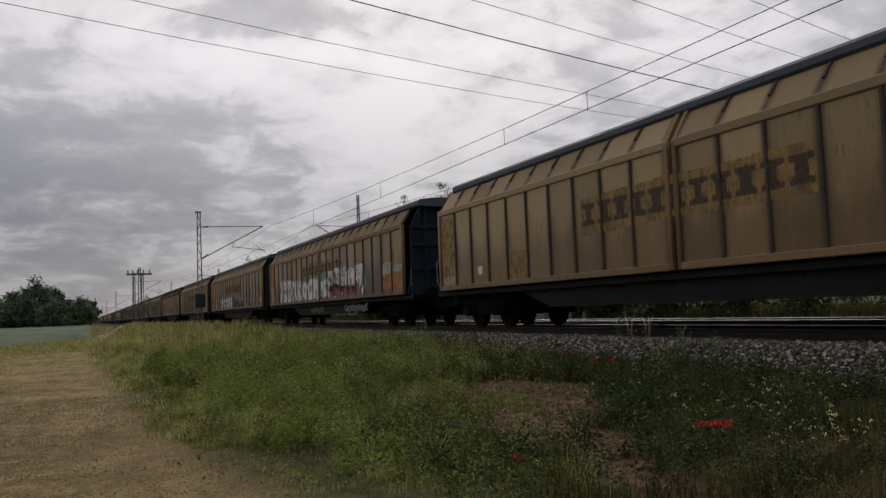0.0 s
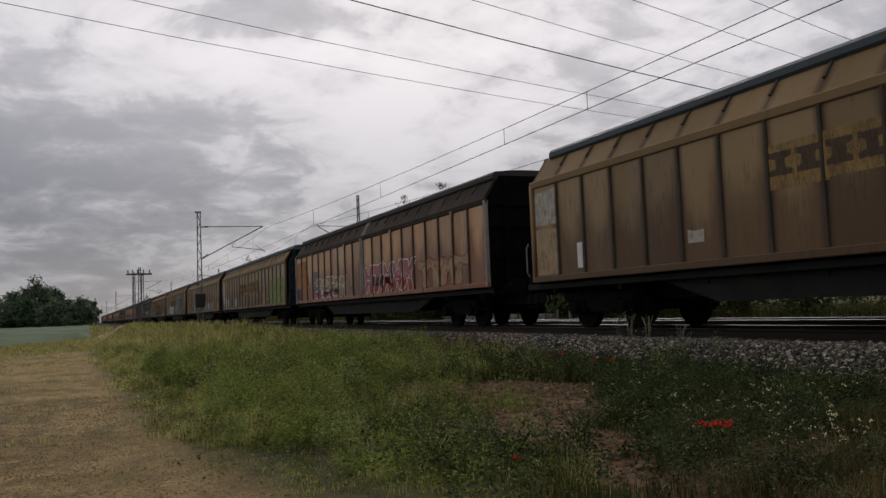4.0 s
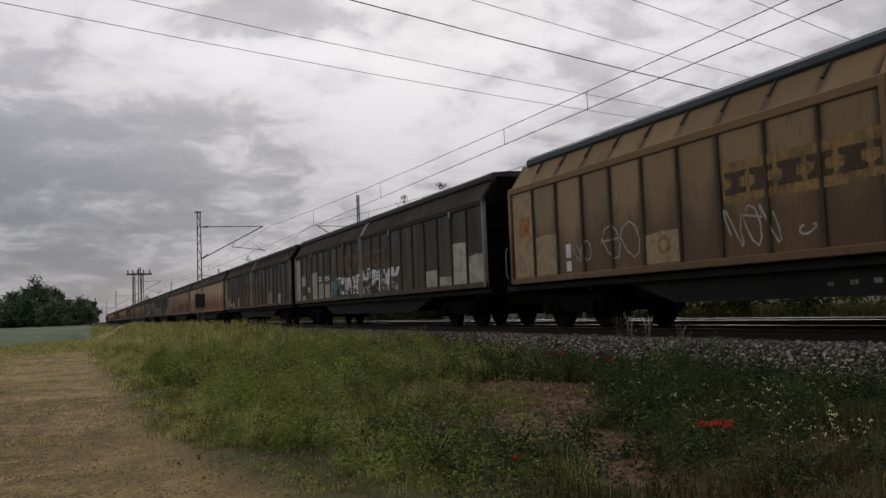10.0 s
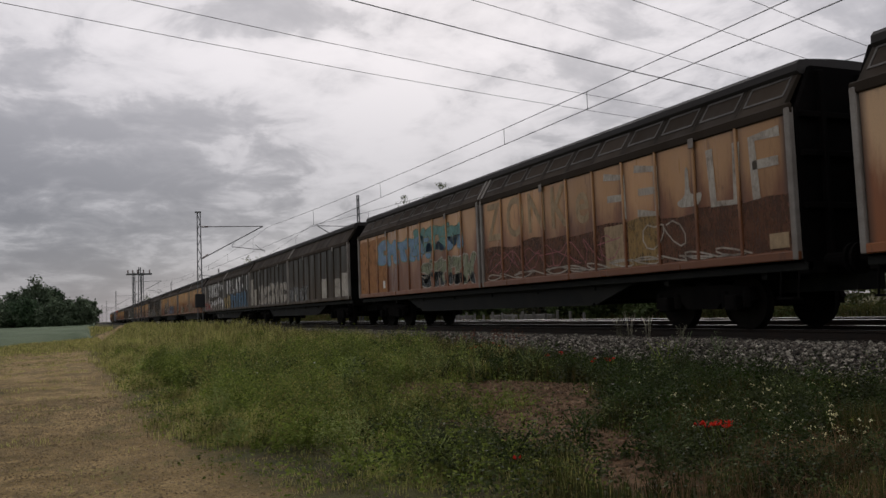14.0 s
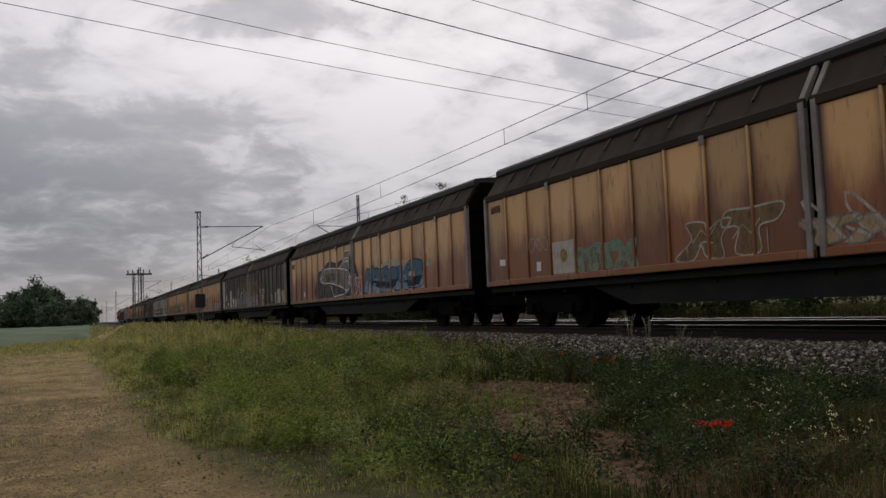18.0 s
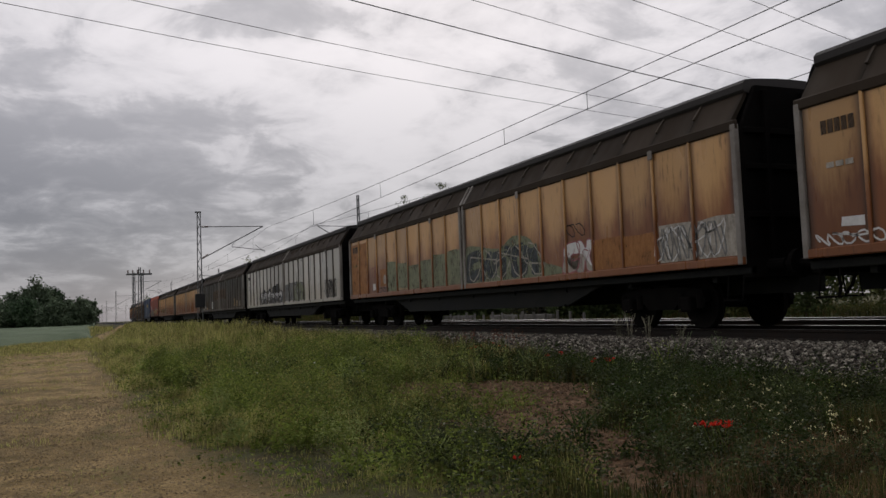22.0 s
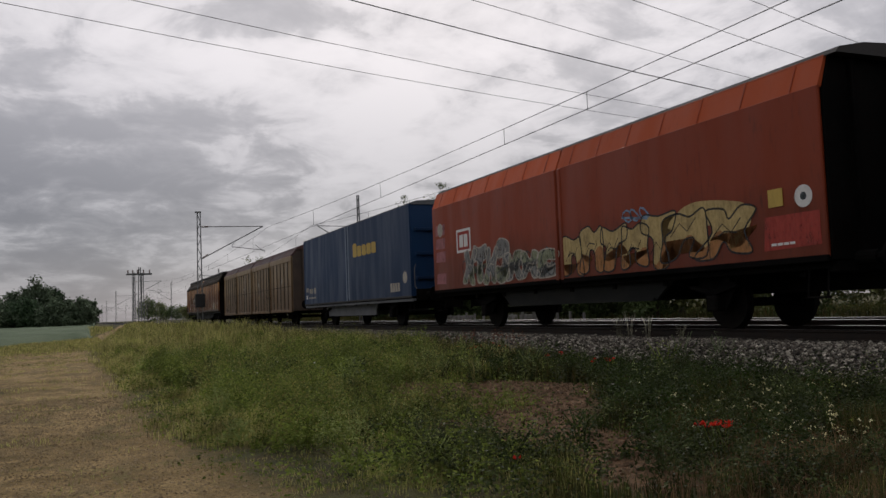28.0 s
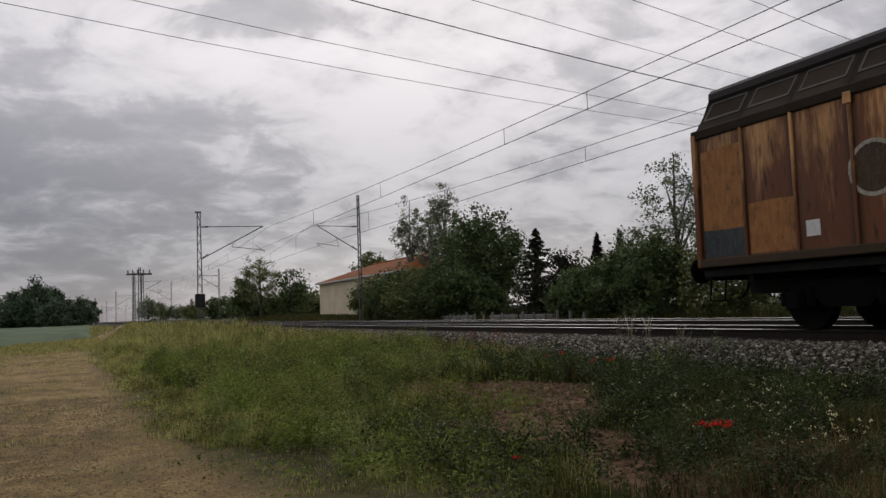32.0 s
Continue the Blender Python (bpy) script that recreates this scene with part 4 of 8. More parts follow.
add(219.1, "A", OLIVE, OLIVE_SLOPE, A_LABEL)
for s, paint, up, lab in ((242.57, DARK, "plain", D_LABEL), (265.78, DARK, "slats", "dark brown sliding wall wagon with pale centre posts"), (288.8, PALE, "framed", B_LABEL), (311.89, RUST2, "framed", B_LABEL),
                          (335.29, DARK, "plain", D_LABEL), (357.56, DARK, "slats", "black sliding wall wagon with white block letters"), (380.69, RUST, "slats", B_LABEL), (403.84, RUST, "slats", "rusty orange sliding wall wagon with a sprayed space shuttle"),
                          (427.12, DARK, "plain", D_LABEL), (450.48, RUST, "slats", B_LABEL), (473.73, RUST, "slats", B_LABEL), (497.08, GREY, "slats", "pale grey sliding wall wagon with black scrawls"),
                          (520.58, DARK, "slats", D_LABEL), (544.18, RUST, "slats", B_LABEL), (568.15, RUST, "slats", B_LABEL)):
    add(s, "B", paint, SLOPE_B, lab, upper=up, rib=(paint if paint in (RUST, RUST2, PALE) else None))
add(584.5, "red")
add(600.95, "blue")
add(615.05, "brown")
add(626.5, "brown")
add(651.6, "B", STREAK, SLOPE_B, "rusty streaked sliding wall wagon with dark lettering and round emblems", upper="framed", rib=STREAK, rail=DARK, posts=STREAK)

# ---- paint, patches and lettering on the wagons ----
def spray(name, c, worn=0.3):
    """Sprayed or brushed paint, thin and worn."""

    def build(g):
        co = obj_co(g, False)
        n = g.noise(co, 2.2, 5.0, 0.65)
        fine = g.noise(co, 26.0, 4.0, 0.7)
        col = g.mix(g.math("MULTIPLY", g.ramp(n, 0.45, 0.7), worn), c, tuple(v * 0.45 + 0.02 for v in c))
        col = g.mix(g.math("MULTIPLY", g.ramp(fine, 0.5, 0.75), worn), col, (0.10, 0.075, 0.05))
        run = g.add("ShaderNodeMapping")
        run.inputs["Scale"].default_value = (1.0, 1.0, 0.35)
        g.link(co, run.inputs[0])
        flake = g.math("ADD", g.math("MULTIPLY", n, 0.35), g.math("MULTIPLY", g.noise(run.outputs[0], 13.0, 6.0, 0.72), 0.65))
        return {"color": col, "bump": fine, "strength": 0.1, "dist": 0.004, "alpha": g.ramp(flake, 0.36, 0.74, 1.0, max(1.0 - 1.35 * worn, 0.06) if worn > 0.25 else 0.8)}

    return surface("spray_" + name, build, 0.6, 0.0, 0.35)


P = {k: spray(k, c, w) for k, c, w in (("white", (0.72, 0.71, 0.68), 0.22), ("wash", (0.46, 0.42, 0.35), 0.5), ("cream", (0.40, 0.29, 0.165), 0.42), ("orange", (0.38, 0.165, 0.05), 0.45), ("ochre", (0.31, 0.195, 0.065), 0.62),
                                     ("brand", (0.07, 0.04, 0.018), 0.42), ("black", (0.016, 0.017, 0.019), 0.3), ("teal", (0.14, 0.30, 0.27), 0.4), ("blue", (0.06, 0.15, 0.24), 0.4), ("sky", (0.20, 0.32, 0.46), 0.4),
                                     ("pink", (0.38, 0.14, 0.15), 0.4), ("green", (0.22, 0.255, 0.085), 0.4), ("chalk", (0.50, 0.46, 0.385), 0.4), ("mist", (0.22, 0.34, 0.48), 0.78), ("umber", (0.115, 0.07, 0.034), 0.45), ("rust", (0.11, 0.043, 0.018), 0.5), ("tan", (0.20, 0.122, 0.055), 0.5), ("sage", (0.24, 0.26, 0.16), 0.6), ("yellow", (0.50, 0.37, 0.15), 0.4), ("grey", (0.22, 0.22, 0.21), 0.6), ("red", (0.36, 0.045, 0.03), 0.4),
                                     ("slate", (0.05, 0.062, 0.07), 0.5), ("gold", (0.52, 0.36, 0.08), 0.2))}


class Art:
    """Lays paint on the near side of one wagon. u runs from the far end of its doors, z is above the rail."""

    def __init__(self, k):
        self.w, _, self.ld = TRAIN[k]
        self.p = 1.075
        self.x = {14.9: -1.460, 14.5: -1.450, 11.45: -1.420}.get(self.ld, -1.4255)
        self.rng = random.Random(k * 7 + 3)

    def put(self, name, g, mat, u, label="", lift=0.003):
        s = 1 if u < self.ld / 2 else -1
        door = DOORS.get((self.w.name, s))
        at = (self.x - lift, 0, 0)
        if door:
            return part(name, g, P[mat], door[0], label, at=(at[0], -door[1], 0))
        return part(name, g, P[mat], self.w, label, at=at)

    def y(self, u):
        return self.ld / 2 - u

    def i(self, k, f=0.0):
        """u of the panel k (0 to 19), at the fraction f of its width."""
        return 0.14 + self.p * (k + f) + (0.30 if k + f >= 9.99 else 0.0)

    def poly(self, name, pts, mat, label="", lift=0.003):
        """A flat shape from (u, z) points."""
        g = Geo().plate([(self.y(u), z) for u, z in pts], -0.002, 0.002)
        return self.put(name, g, mat, sum(u for u, z in pts) / len(pts), label, lift)

    def patch(self, k, z0, z1, mat, f0=0.05, f1=0.95, lift=0.003):
        r = self.rng
        mat = "chalk" if mat == "white" else mat
        u0, u1 = self.i(k, f0), self.i(k, f1)
        j = lambda: r.uniform(-0.03, 0.03)
        um = (u0 + u1) / 2
        self.poly("paint_patch", [(u0, z0), (um, z0), (u1, z0), (u1, (z0 + z1) / 2), (u1 + j() * 0.3, z1 + j()), (um, z1 + j()), (u0 + j() * 0.3, z1 + j())], mat, lift=lift)

    def plate_at(self, u, z, w=0.24, h=0.22, mat="white"):
        self.put("label_plate", Geo().slab(-0.012, 0.0, self.y(u) - w / 2, self.y(u) + w / 2, z - h / 2, z + h / 2, 0.003), mat, u, "small white label plate")

    def disc(self, u, z, r, mat, lift=0.006, ru=None):
        self.poly("emblem", [(u + (ru or r) * math.cos(a * math.pi / 10), z + r * math.sin(a * math.pi / 10)) for a in range(20)], mat, lift=lift)

    def bars(self, u0, u1, z0, z1, n, mat, lift=0.006, name="marking"):
        """A word that stays plain: a row of blocks."""
        g = Geo()
        d = (u1 - u0) / n
        for k in range(n):
            a, b = self.y(u0 + d * k + 0.09 * d), self.y(u0 + d * (k + 1) - 0.09 * d)
            g.box(-0.002, 0.0, b, a, z0, z1)
        self.put(name, g, mat, (u0 + u1) / 2, lift=lift)

    def brand(self, u0, u1, z0, z1, field="ochre"):
        n = 5
        for k in range(n):
            a, b = u0 + (u1 - u0) * k / n, u0 + (u1 - u0) * (k + 1) / n
            j = self.rng.uniform(-0.05, 0.05)
            self.poly("brand_field", [(a, z0 - 0.12 + j), (b, z0 - 0.12 + j), (b, z1 + 0.12), (a, z1 + 0.12 + j)], field, lift=0.002)
        m = 11
        d = (u1 - u0) / m
        zb, zt = z0 + 0.05, z1 - 0.03
        for k in range(m):
            a, b = u0 + d * (k + 0.08), u0 + d * (k + 0.92)
            e, f = 0.15 * d, (b - a) * (0.22 if k % 3 else 0.3)
            self.poly("brand_mark", [(a, zb), (b, zb), (b, zb + e), (b - f, zb + 1.4 * e), (b - f, zt - 1.4 * e), (b, zt - e), (b, zt), (a, zt), (a, zt - e), (a + f, zt - 1.4 * e), (a + f, zb + 1.4 * e), (a, zb + e)], "brand", lift=0.0045)

    def text(self, body, u, z, size, mat, bold=0.0, lift=0.0095, squash=1.0, name="lettering"):
        cu = bpy.data.curves.new("lettering", "FONT")
        cu.body, cu.size, cu.offset, cu.extrude = body, size, bold, 0.0005
        ob = new("lettering", cu)
        me = bpy.data.meshes.new_from_object(ob.evaluated_get(bpy.context.evaluated_depsgraph_get()))
        bpy.data.objects.remove(ob)
        me.transform(Matrix(((0, 0, -1, 0), (-squash, 0, 0, self.y(u)), (0, 1, 0, z), (0, 0, 0, 1))))
        me.materials.clear()
        me.materials.append(None)
        return self.put(name, me, mat, u, lift=lift)

    def curve(self, q, n=4):
        """A smooth closed run through the points q."""
        out = []
        m = len(q)
        for k in range(m):
            p0, p1, p2, p3 = q[k - 1], q[k], q[(k + 1) % m], q[(k + 2) % m]
            for i in range(n):
                t = i / n
                out.append(tuple(0.5 * (2 * b + (c - a) * t + (2 * a - 5 * b + 4 * c - d) * t * t + (3 * b - a - 3 * c + d) * t ** 3) for a, b, c, d in zip(p0, p1, p2, p3)))
        return out

    def letters(self, body, u0, pitch, z, h, wide, mat, bold=0.03):
        """Block capitals, one to a wall sheet."""
        for k, ch in enumerate(body):
            if ch != " ":
                self.text(ch, u0 + pitch * k, z, h / 0.70, mat, bold, squash=wide / (0.62 * h / 0.70))

    def blobs(self, u0, u1, z0, z1, n, fill, line, second=None, hole=True):
        """A sprayed piece: interlocked leaning shapes with notches and thin outlines, no letters."""
        r = self.rng
        d = (u1 - u0) / n
        kinds = ([(-0.5, 0.0), (-0.1, 0.04), (-0.05, 0.42), (0.2, 0.40), (0.18, 0.02), (0.55, 0.0), (0.5, 0.55), (0.42, 0.98), (0.1, 0.9), (-0.2, 1.0), (-0.52, 0.9), (-0.45, 0.5)],
                 [(-0.48, 0.05), (0.1, -0.03), (0.55, 0.12), (0.5, 0.42), (0.1, 0.36), (0.05, 0.6), (0.5, 0.62), (0.46, 0.95), (-0.1, 1.02), (-0.5, 0.85), (-0.42, 0.45)],
                 [(-0.3, 0.0), (0.16, 0.02), (0.2, 0.55), (0.58, 0.66), (0.5, 1.0), (0.0, 0.93), (-0.55, 1.0), (-0.52, 0.62), (-0.22, 0.55)],
                 [(-0.5, 0.0), (-0.12, 0.0), (0.02, 0.3), (0.2, -0.02), (0.58, 0.03), (0.34, 0.5), (0.52, 0.97), (0.15, 1.0), (0.0, 0.72), (-0.2, 1.0), (-0.52, 0.92), (-0.3, 0.48)])
        for k in range(n):
            uc = u0 + d * (k + 0.5)
            h0, h1 = z0 + r.uniform(0, 0.05), z1 - r.uniform(0.0, 0.2) * (z1 - z0)
            lean = r.uniform(-0.1, 0.3) * d
            sg = r.choice((-1, 1))
            q = [(sg * a * 1.12 + r.uniform(-0.06, 0.06), b + r.uniform(-0.05, 0.05)) for a, b in kinds[r.randrange(4)]]
            if sg < 0:
                q = q[::-1]
            out = self.curve([(uc + a * d + lean * (b - 0.5), h0 + (h1 - h0) * b) for a, b in q])
            e = 0.0006 * (k % 2)
            self.poly("graffiti", out, fill, lift=0.0045 + e)
            if second:
                cut = h0 + (h1 - h0) * r.uniform(0.16, 0.42)
                self.poly("graffiti_shade", [(u, min(z, cut + 0.16 * math.sin(u * 7 + k))) for u, z in out], second, lift=0.0058 + e)
            self.line(out + out[:1], line, 0.024 + 0.012 * (z1 - z0))
            mid = h0 + (h1 - h0) * r.uniform(0.35, 0.65)
            self.line([(uc - 0.34 * d, mid - 0.12), (uc - 0.1 * d, mid + 0.1), (uc + 0.08 * d, mid - 0.06), (uc + 0.3 * d, mid + 0.16)], line, 0.022)
            if hole and r.random() < 0.7:
                z = h0 + (h1 - h0) * r.uniform(0.25, 0.7)
                w = 0.2 * d
                self.line([(uc - w, z), (uc - 0.3 * w, z + 0.07), (uc + w, z + 0.03)], line, 0.028)
        if r.random() < 0.8:
            g = Geo()
            for k in range(n):
                u = u0 + d * (k + r.random())
                z = z0 + r.uniform(0.2, 0.5) * (z1 - z0)
                g.box(-0.001, 0.0, self.y(u + 0.014), self.y(u), max(LOW - 0.02, z - r.uniform(0.25, 0.5)), z)
            self.put("paint_drips", g, line, (u0 + u1) / 2, lift=0.0098)

    def strokes(self, u0, u1, z0, z1, n, mat, w=0.03):
        """Quick looping spray lines, drawn in one go."""
        r = self.rng
        d = (u1 - u0) / n
        pts = []
        for k in range(n):
            a0 = r.uniform(0, 6)
            for j in range(9):
                f = j / 8
                pts.append((u0 + d * (k + 0.5 + 0.55 * math.sin(a0 + f * 5.2)), z0 + (z1 - z0) * (0.5 + 0.48 * math.sin(a0 * 1.7 + f * 6.5))))
        self.put("graffiti_tag", self.ribbon(pts, w), mat, (u0 + u1) / 2, lift=0.0089)

    def ribbon(self, pts, w):
        """One flat band along the points."""
        g = Geo()
        v = []
        m = len(pts)
        for k, (u, z) in enumerate(pts):
            (ua, za), (ub, zb) = pts[max(k - 1, 0)], pts[min(k + 1, m - 1)]
            dx, dz = ub - ua, zb - za
            ln = math.hypot(dx, dz) or 1.0
            nx, nz = -dz / ln * w / 2, dx / ln * w / 2
            v += [(0, self.y(u + nx), z + nz), (0, self.y(u - nx), z - nz)]
        return g.add(v, [(2 * k, 2 * k + 2, 2 * k + 3, 2 * k + 1) for k in range(m - 1)])

    def line(self, pts, mat, w=0.05):
        self.put("graffiti_line", self.ribbon(pts, w), mat, pts[0][0], lift=0.009)

    def girder_tag(self, u0, u1, mat="grey", scrawl=False):
        """Small plain markings on the girder, or a quick spray scrawl."""
        r = self.rng
        if scrawl:
            pts = []
            n = int((u1 - u0) / 0.035)
            for k in range(n + 1):
                pts.append((u0 + (u1 - u0) * k / n + 0.13 * math.sin(k * 0.83), 0.73 + 0.13 * math.sin(k * 0.61) + 0.05 * math.sin(k * 0.23)))
            part("girder_tag", self.ribbon(pts, 0.03), P[mat], self.w, at=(-1.178, 0, 0))
            return
        g = Geo()
        for k in range(int((u1 - u0) / 0.4)):
            u = u0 + 0.4 * k
            g.box(-0.003, 0, self.y(u + r.uniform(0.08, 0.2)), self.y(u), 0.66 + r.uniform(0, 0.04), 0.72 + r.uniform(0, 0.05))
        part("girder_marking", g, P[mat], self.w, at=(-1.175, 0, 0))


LOW = 1.24


def paint_train():
    a = Art(0)
    a.patch(0, 1.5, 3.2, "ochre")
    a.patch(0, LOW, 1.48, "cream")
    a.plate_at(a.i(2, 0.45), 1.55)
    a.patch(4, LOW, 1.9, "ochre")
    a.brand(7.9, 14.3, 2.15, 2.7)
    a.strokes(2.6, 3.2, 1.35, 1.8, 1, "ochre")
    a = Art(1)
    a.patch(0, LOW, 3.25, "orange")
    a.patch(0, LOW, 2.1, "cream", lift=0.0045)
    a.plate_at(a.i(2, 0.5), 1.5, 0.2, 0.5)
    a.brand(7.8, 14.2, 2.35, 2.8)
    a.blobs(2.7, 7.3, LOW, 2.45, 6, "white", "wash", None, False)
    a.strokes(2.8, 7.2, LOW + 0.1, 2.2, 7, "slate", 0.035)
    a.blobs(7.4, 10.7, LOW, 2.3, 4, "white", "wash", None)
    a.patch(9, 1.6, 2.35, "teal", 0.2, 0.9)
    a.poly("graffiti_halo", a.curve([(10.9, 1.5), (11.3, 2.3), (12.0, 2.5), (12.8, 2.2), (14.8, 2.2), (16.6, 2.35), (17.5, 2.2), (17.9, 1.75), (17.5, 1.4), (14.5, LOW)], 3), "teal", lift=0.0026)
    a.blobs(11.0, 14.9, LOW, 2.3, 6, "white", "slate", None)
    a.blobs(12.6, 17.4, LOW, 2.5, 6, "white", "grey", "red")
    a.strokes(12.4, 17.2, 1.4, 2.4, 7, "slate", 0.022)
    a.poly("graffiti_star", [(17.45 + 0.26 * (0.42 if k % 2 else 1) * math.cos(math.pi / 2 + k * math.pi / 5), 1.38 + 0.26 * (0.42 if k % 2 else 1) * math.sin(math.pi / 2 + k * math.pi / 5)) for k in range(10)], "white", lift=0.009)
    a.patch(18, 1.85, 2.25, "wash", 0.02, 0.98)
    a.patch(18, LOW + 0.1, 1.86, "orange", 0.02, 0.98, 0.0045)
    a.patch(19, LOW, 2.15, "wash")
    a.patch(19, LOW, 1.9, "orange", lift=0.0045)
    a.girder_tag(8.2, 10.7, "wash", True)
    a.girder_tag(14.0, 17.2, "white", True)
    a = Art(2)
    a.patch(0, 2.25, 3.2, "orange")
    a.patch(0, LOW, 2.25, "ochre")
    a.patch(0, LOW, 1.5, "cream", lift=0.0045)
    a.patch(1, 2.0, 2.3, "cream")
    a.patch(1, LOW, 2.0, "orange")
    a.plate_at(a.i(2, 0.45), 1.86, 0.22, 0.24)
    a.plate_at(a.i(2, 0.45), 1.42, 0.24, 0.22)
    a.strokes(3.4, 6.0, 1.3, 2.0, 4, "wash", 0.025)
    a.brand(7.7, 14.1, 2.3, 2.75)
    a.blobs(5.6, 10.7, LOW, 2.1, 6, "white", "wash", None, False)
    a.strokes(5.7, 10.6, LOW, 1.9, 6, "slate", 0.04)
    hill = [(11.05, LOW)] + [(11.05 + 4.7 * f, LOW + (0.98 - 0.55 * f) * (0.75 + 0.25 * math.cos(f * 17 - 1))) for f in [k / 16 for k in range(17)]] + [(15.8, LOW)]
    a.poly("graffiti", hill, "black", lift=0.004)
    a.line(hill[1:-1], "white", 0.04)
    for u, h in ((11.3, 0.85), (12.1, 0.9), (12.9, 0.85), (13.8, 0.7), (14.7, 0.5)):
        a.line([(u, LOW), (u + 0.08, LOW + 0.5 * h), (u + 0.4, LOW + h), (u + 0.75, LOW + 0.75 * h), (u + 0.8, LOW + 0.15)], "white", 0.03)
    a.patch(14, LOW + 0.35, 1.76, "wash", 0.3, 0.95)
    a.strokes(15.6, 16.6, LOW, 1.5, 3, "white", 0.03)
    a.strokes(17.7, 18.6, 1.4, 1.75, 3, "wash", 0.03)
    for k, z, m in ((17, 2.2, "wash"), (18, 2.1, "cream")):
        a.patch(k, LOW, z, m)
        a.patch(k, LOW, z - 0.3, "orange", 0.25, 0.9, 0.0045)
    a.plate_at(a.i(19, 0.45), 1.6, 0.7, 0.42, "wash")
    a.strokes(18.7, 19.6, 1.1, 1.2, 4, "brand", 0.02)
    a = Art(3)
    a.patch(0, 2.4, 3.2, "wash")
    a.patch(0, LOW, 2.3, "cream")
    a.plate_at(a.i(1, 0.8), 1.6, 0.2, 0.55)
    a.patch(5, LOW + 0.3, 1.75, "wash", 0.1, 0.5)
    a.brand(7.6, 13.7, 2.35, 2.8)
    a.strokes(14.5, 14.9, 1.55, 1.8, 1, "wash", 0.03)
    for k, z in ((17, 2.2), (18, 1.95), (19, 1.9)):
        a.patch(k, LOW, z, "wash")
        a.patch(k, LOW, z - 0.25, "cream", 0.1, 0.95, 0.0045)
    a = Art(4)
    for k in (0, 1):
        a.patch(k, LOW, 3.1, "orange")
    a.patch(0, LOW, 1.8, "slate", lift=0.0045)
    a.patch(3, 1.6, 2.5, "grey")
    a.plate_at(a.i(4, 0.5), 1.5)
    a.blobs(4.0, 8.8, LOW, 2.2, 5, "cream", "white", "pink")
    a.blobs(11.2, 16.5, LOW, 2.3, 5, "pink", "white", "red")
    a.blobs(17.0, 20.6, LOW, 2.2, 4, "cream", "red", None)
    a = Art(5)
    a.patch(0, 1.5, 3.25, "white", 0.05, 0.85)
    a.patch(1, LOW, 2.05, "wash")
    a.plate_at(a.i(2, 0.4), 1.62, 0.22, 0.42)
    a.strokes(4.2, 5.2, LOW, 2.0, 2, "wash", 0.025)
    a.patch(5, LOW, 1.82, "white", 0.0, 0.85)
    a.strokes(6.6, 7.5, LOW, 2.1, 2, "wash", 0.025)
    a.brand(7.7, 14.3, 2.1, 2.65)
    a.patch(14, LOW, 1.9, "cream", 0.12, 1.0)
    a.disc(a.i(14, 0.5), 1.62, 0.16, "ochre", 0.007)
    a.disc(a.i(14, 0.5), 1.62, 0.07, "cream", 0.009)
    a.text("ULTRAS", a.i(15, 0.14), 1.68, 0.21, "wash", 0.004, squash=0.9)
    a.text("HANNOVER", a.i(15, 0.14), 1.48, 0.19, "wash", 0.004, squash=0.72)
    a.poly("paint_patch", a.curve([(17.75, 1.35), (18.2, LOW - 0.04), (21.6, LOW - 0.04), (21.7, 1.9), (21.5, 2.6), (19.0, 2.62), (17.95, 2.52), (17.72, 2.1)], 3), "green")
    a.girder_tag(9.0, 10.5)
    a = Art(6)
    a.patch(0, LOW, 3.2, "orange")
    a.patch(0, LOW, 1.9, "cream", 0.1, 0.9, 0.0045)
    a.patch(1, LOW, 2.45, "cream", 0.1, 0.95)
    a.patch(1, LOW, 2.0, "orange", 0.2, 0.8, 0.0045)
    a.plate_at(a.i(2, 0.4), 1.6, 0.16, 0.5)
    a.brand(7.6, 14.1, 2.15, 2.65)
    a.poly("paint_patch", a.curve([(3.9, LOW), (4.6, 1.8), (6.8, 2.2), (9.2, 2.3), (10.6, 2.1), (10.6, LOW)], 3), "grey", lift=0.0028)
    a.blobs(3.9, 10.6, LOW, 2.2, 7, "grey", "slate", None)
    a.strokes(4.0, 10.6, LOW, 2.25, 9, "wash", 0.05)
    a.plate_at(a.i(5, 0.5), 1.6, 0.3, 0.5)
    a.blobs(11.9, 14.4, LOW, 1.75, 3, "wash", "grey", None)
    a.strokes(14.5, 15.3, 1.4, 1.75, 2, "white", 0.03)
    a.plate_at(15.95, 1.6, 0.5, 0.5, "white")
    a.disc(15.95, 1.6, 0.17, "slate", 0.02)
    a.disc(15.95, 1.6, 0.12, "white", 0.022)
    a.blobs(16.6, 17.6, LOW, 1.9, 1, "wash", "sage", None)
    a.blobs(17.6, 18.6, LOW, 1.85, 1, "wash", "sage", None)
    a.patch(17, LOW, 2.12, "wash", 0.35, 0.98)
    a.patch(17, LOW, 1.7, "orange", 0.4, 0.95, 0.0045)
    a.patch(18, LOW, 1.7, "orange", 0.2, 0.98)
    a.strokes(19.85, 20.75, 2.1, 2.45, 4, "white", 0.025)
    a.patch(19, LOW, 1.85, "cream", 0.1, 0.98)
    a.girder_tag(12.0, 14.5)
    a = Art(7)
    a.patch(0, LOW, 3.2, "ochre")
    a.patch(0, LOW, 2.2, "cream", 0.1, 0.8, 0.0045)
    a.disc(a.i(0, 0.6), 1.75, 0.16, "wash", 0.006)
    a.plate_at(a.i(2, 0.4), 1.5, 0.28, 0.26)
    a.brand(6.4, 12.0, 2.15, 2.7)
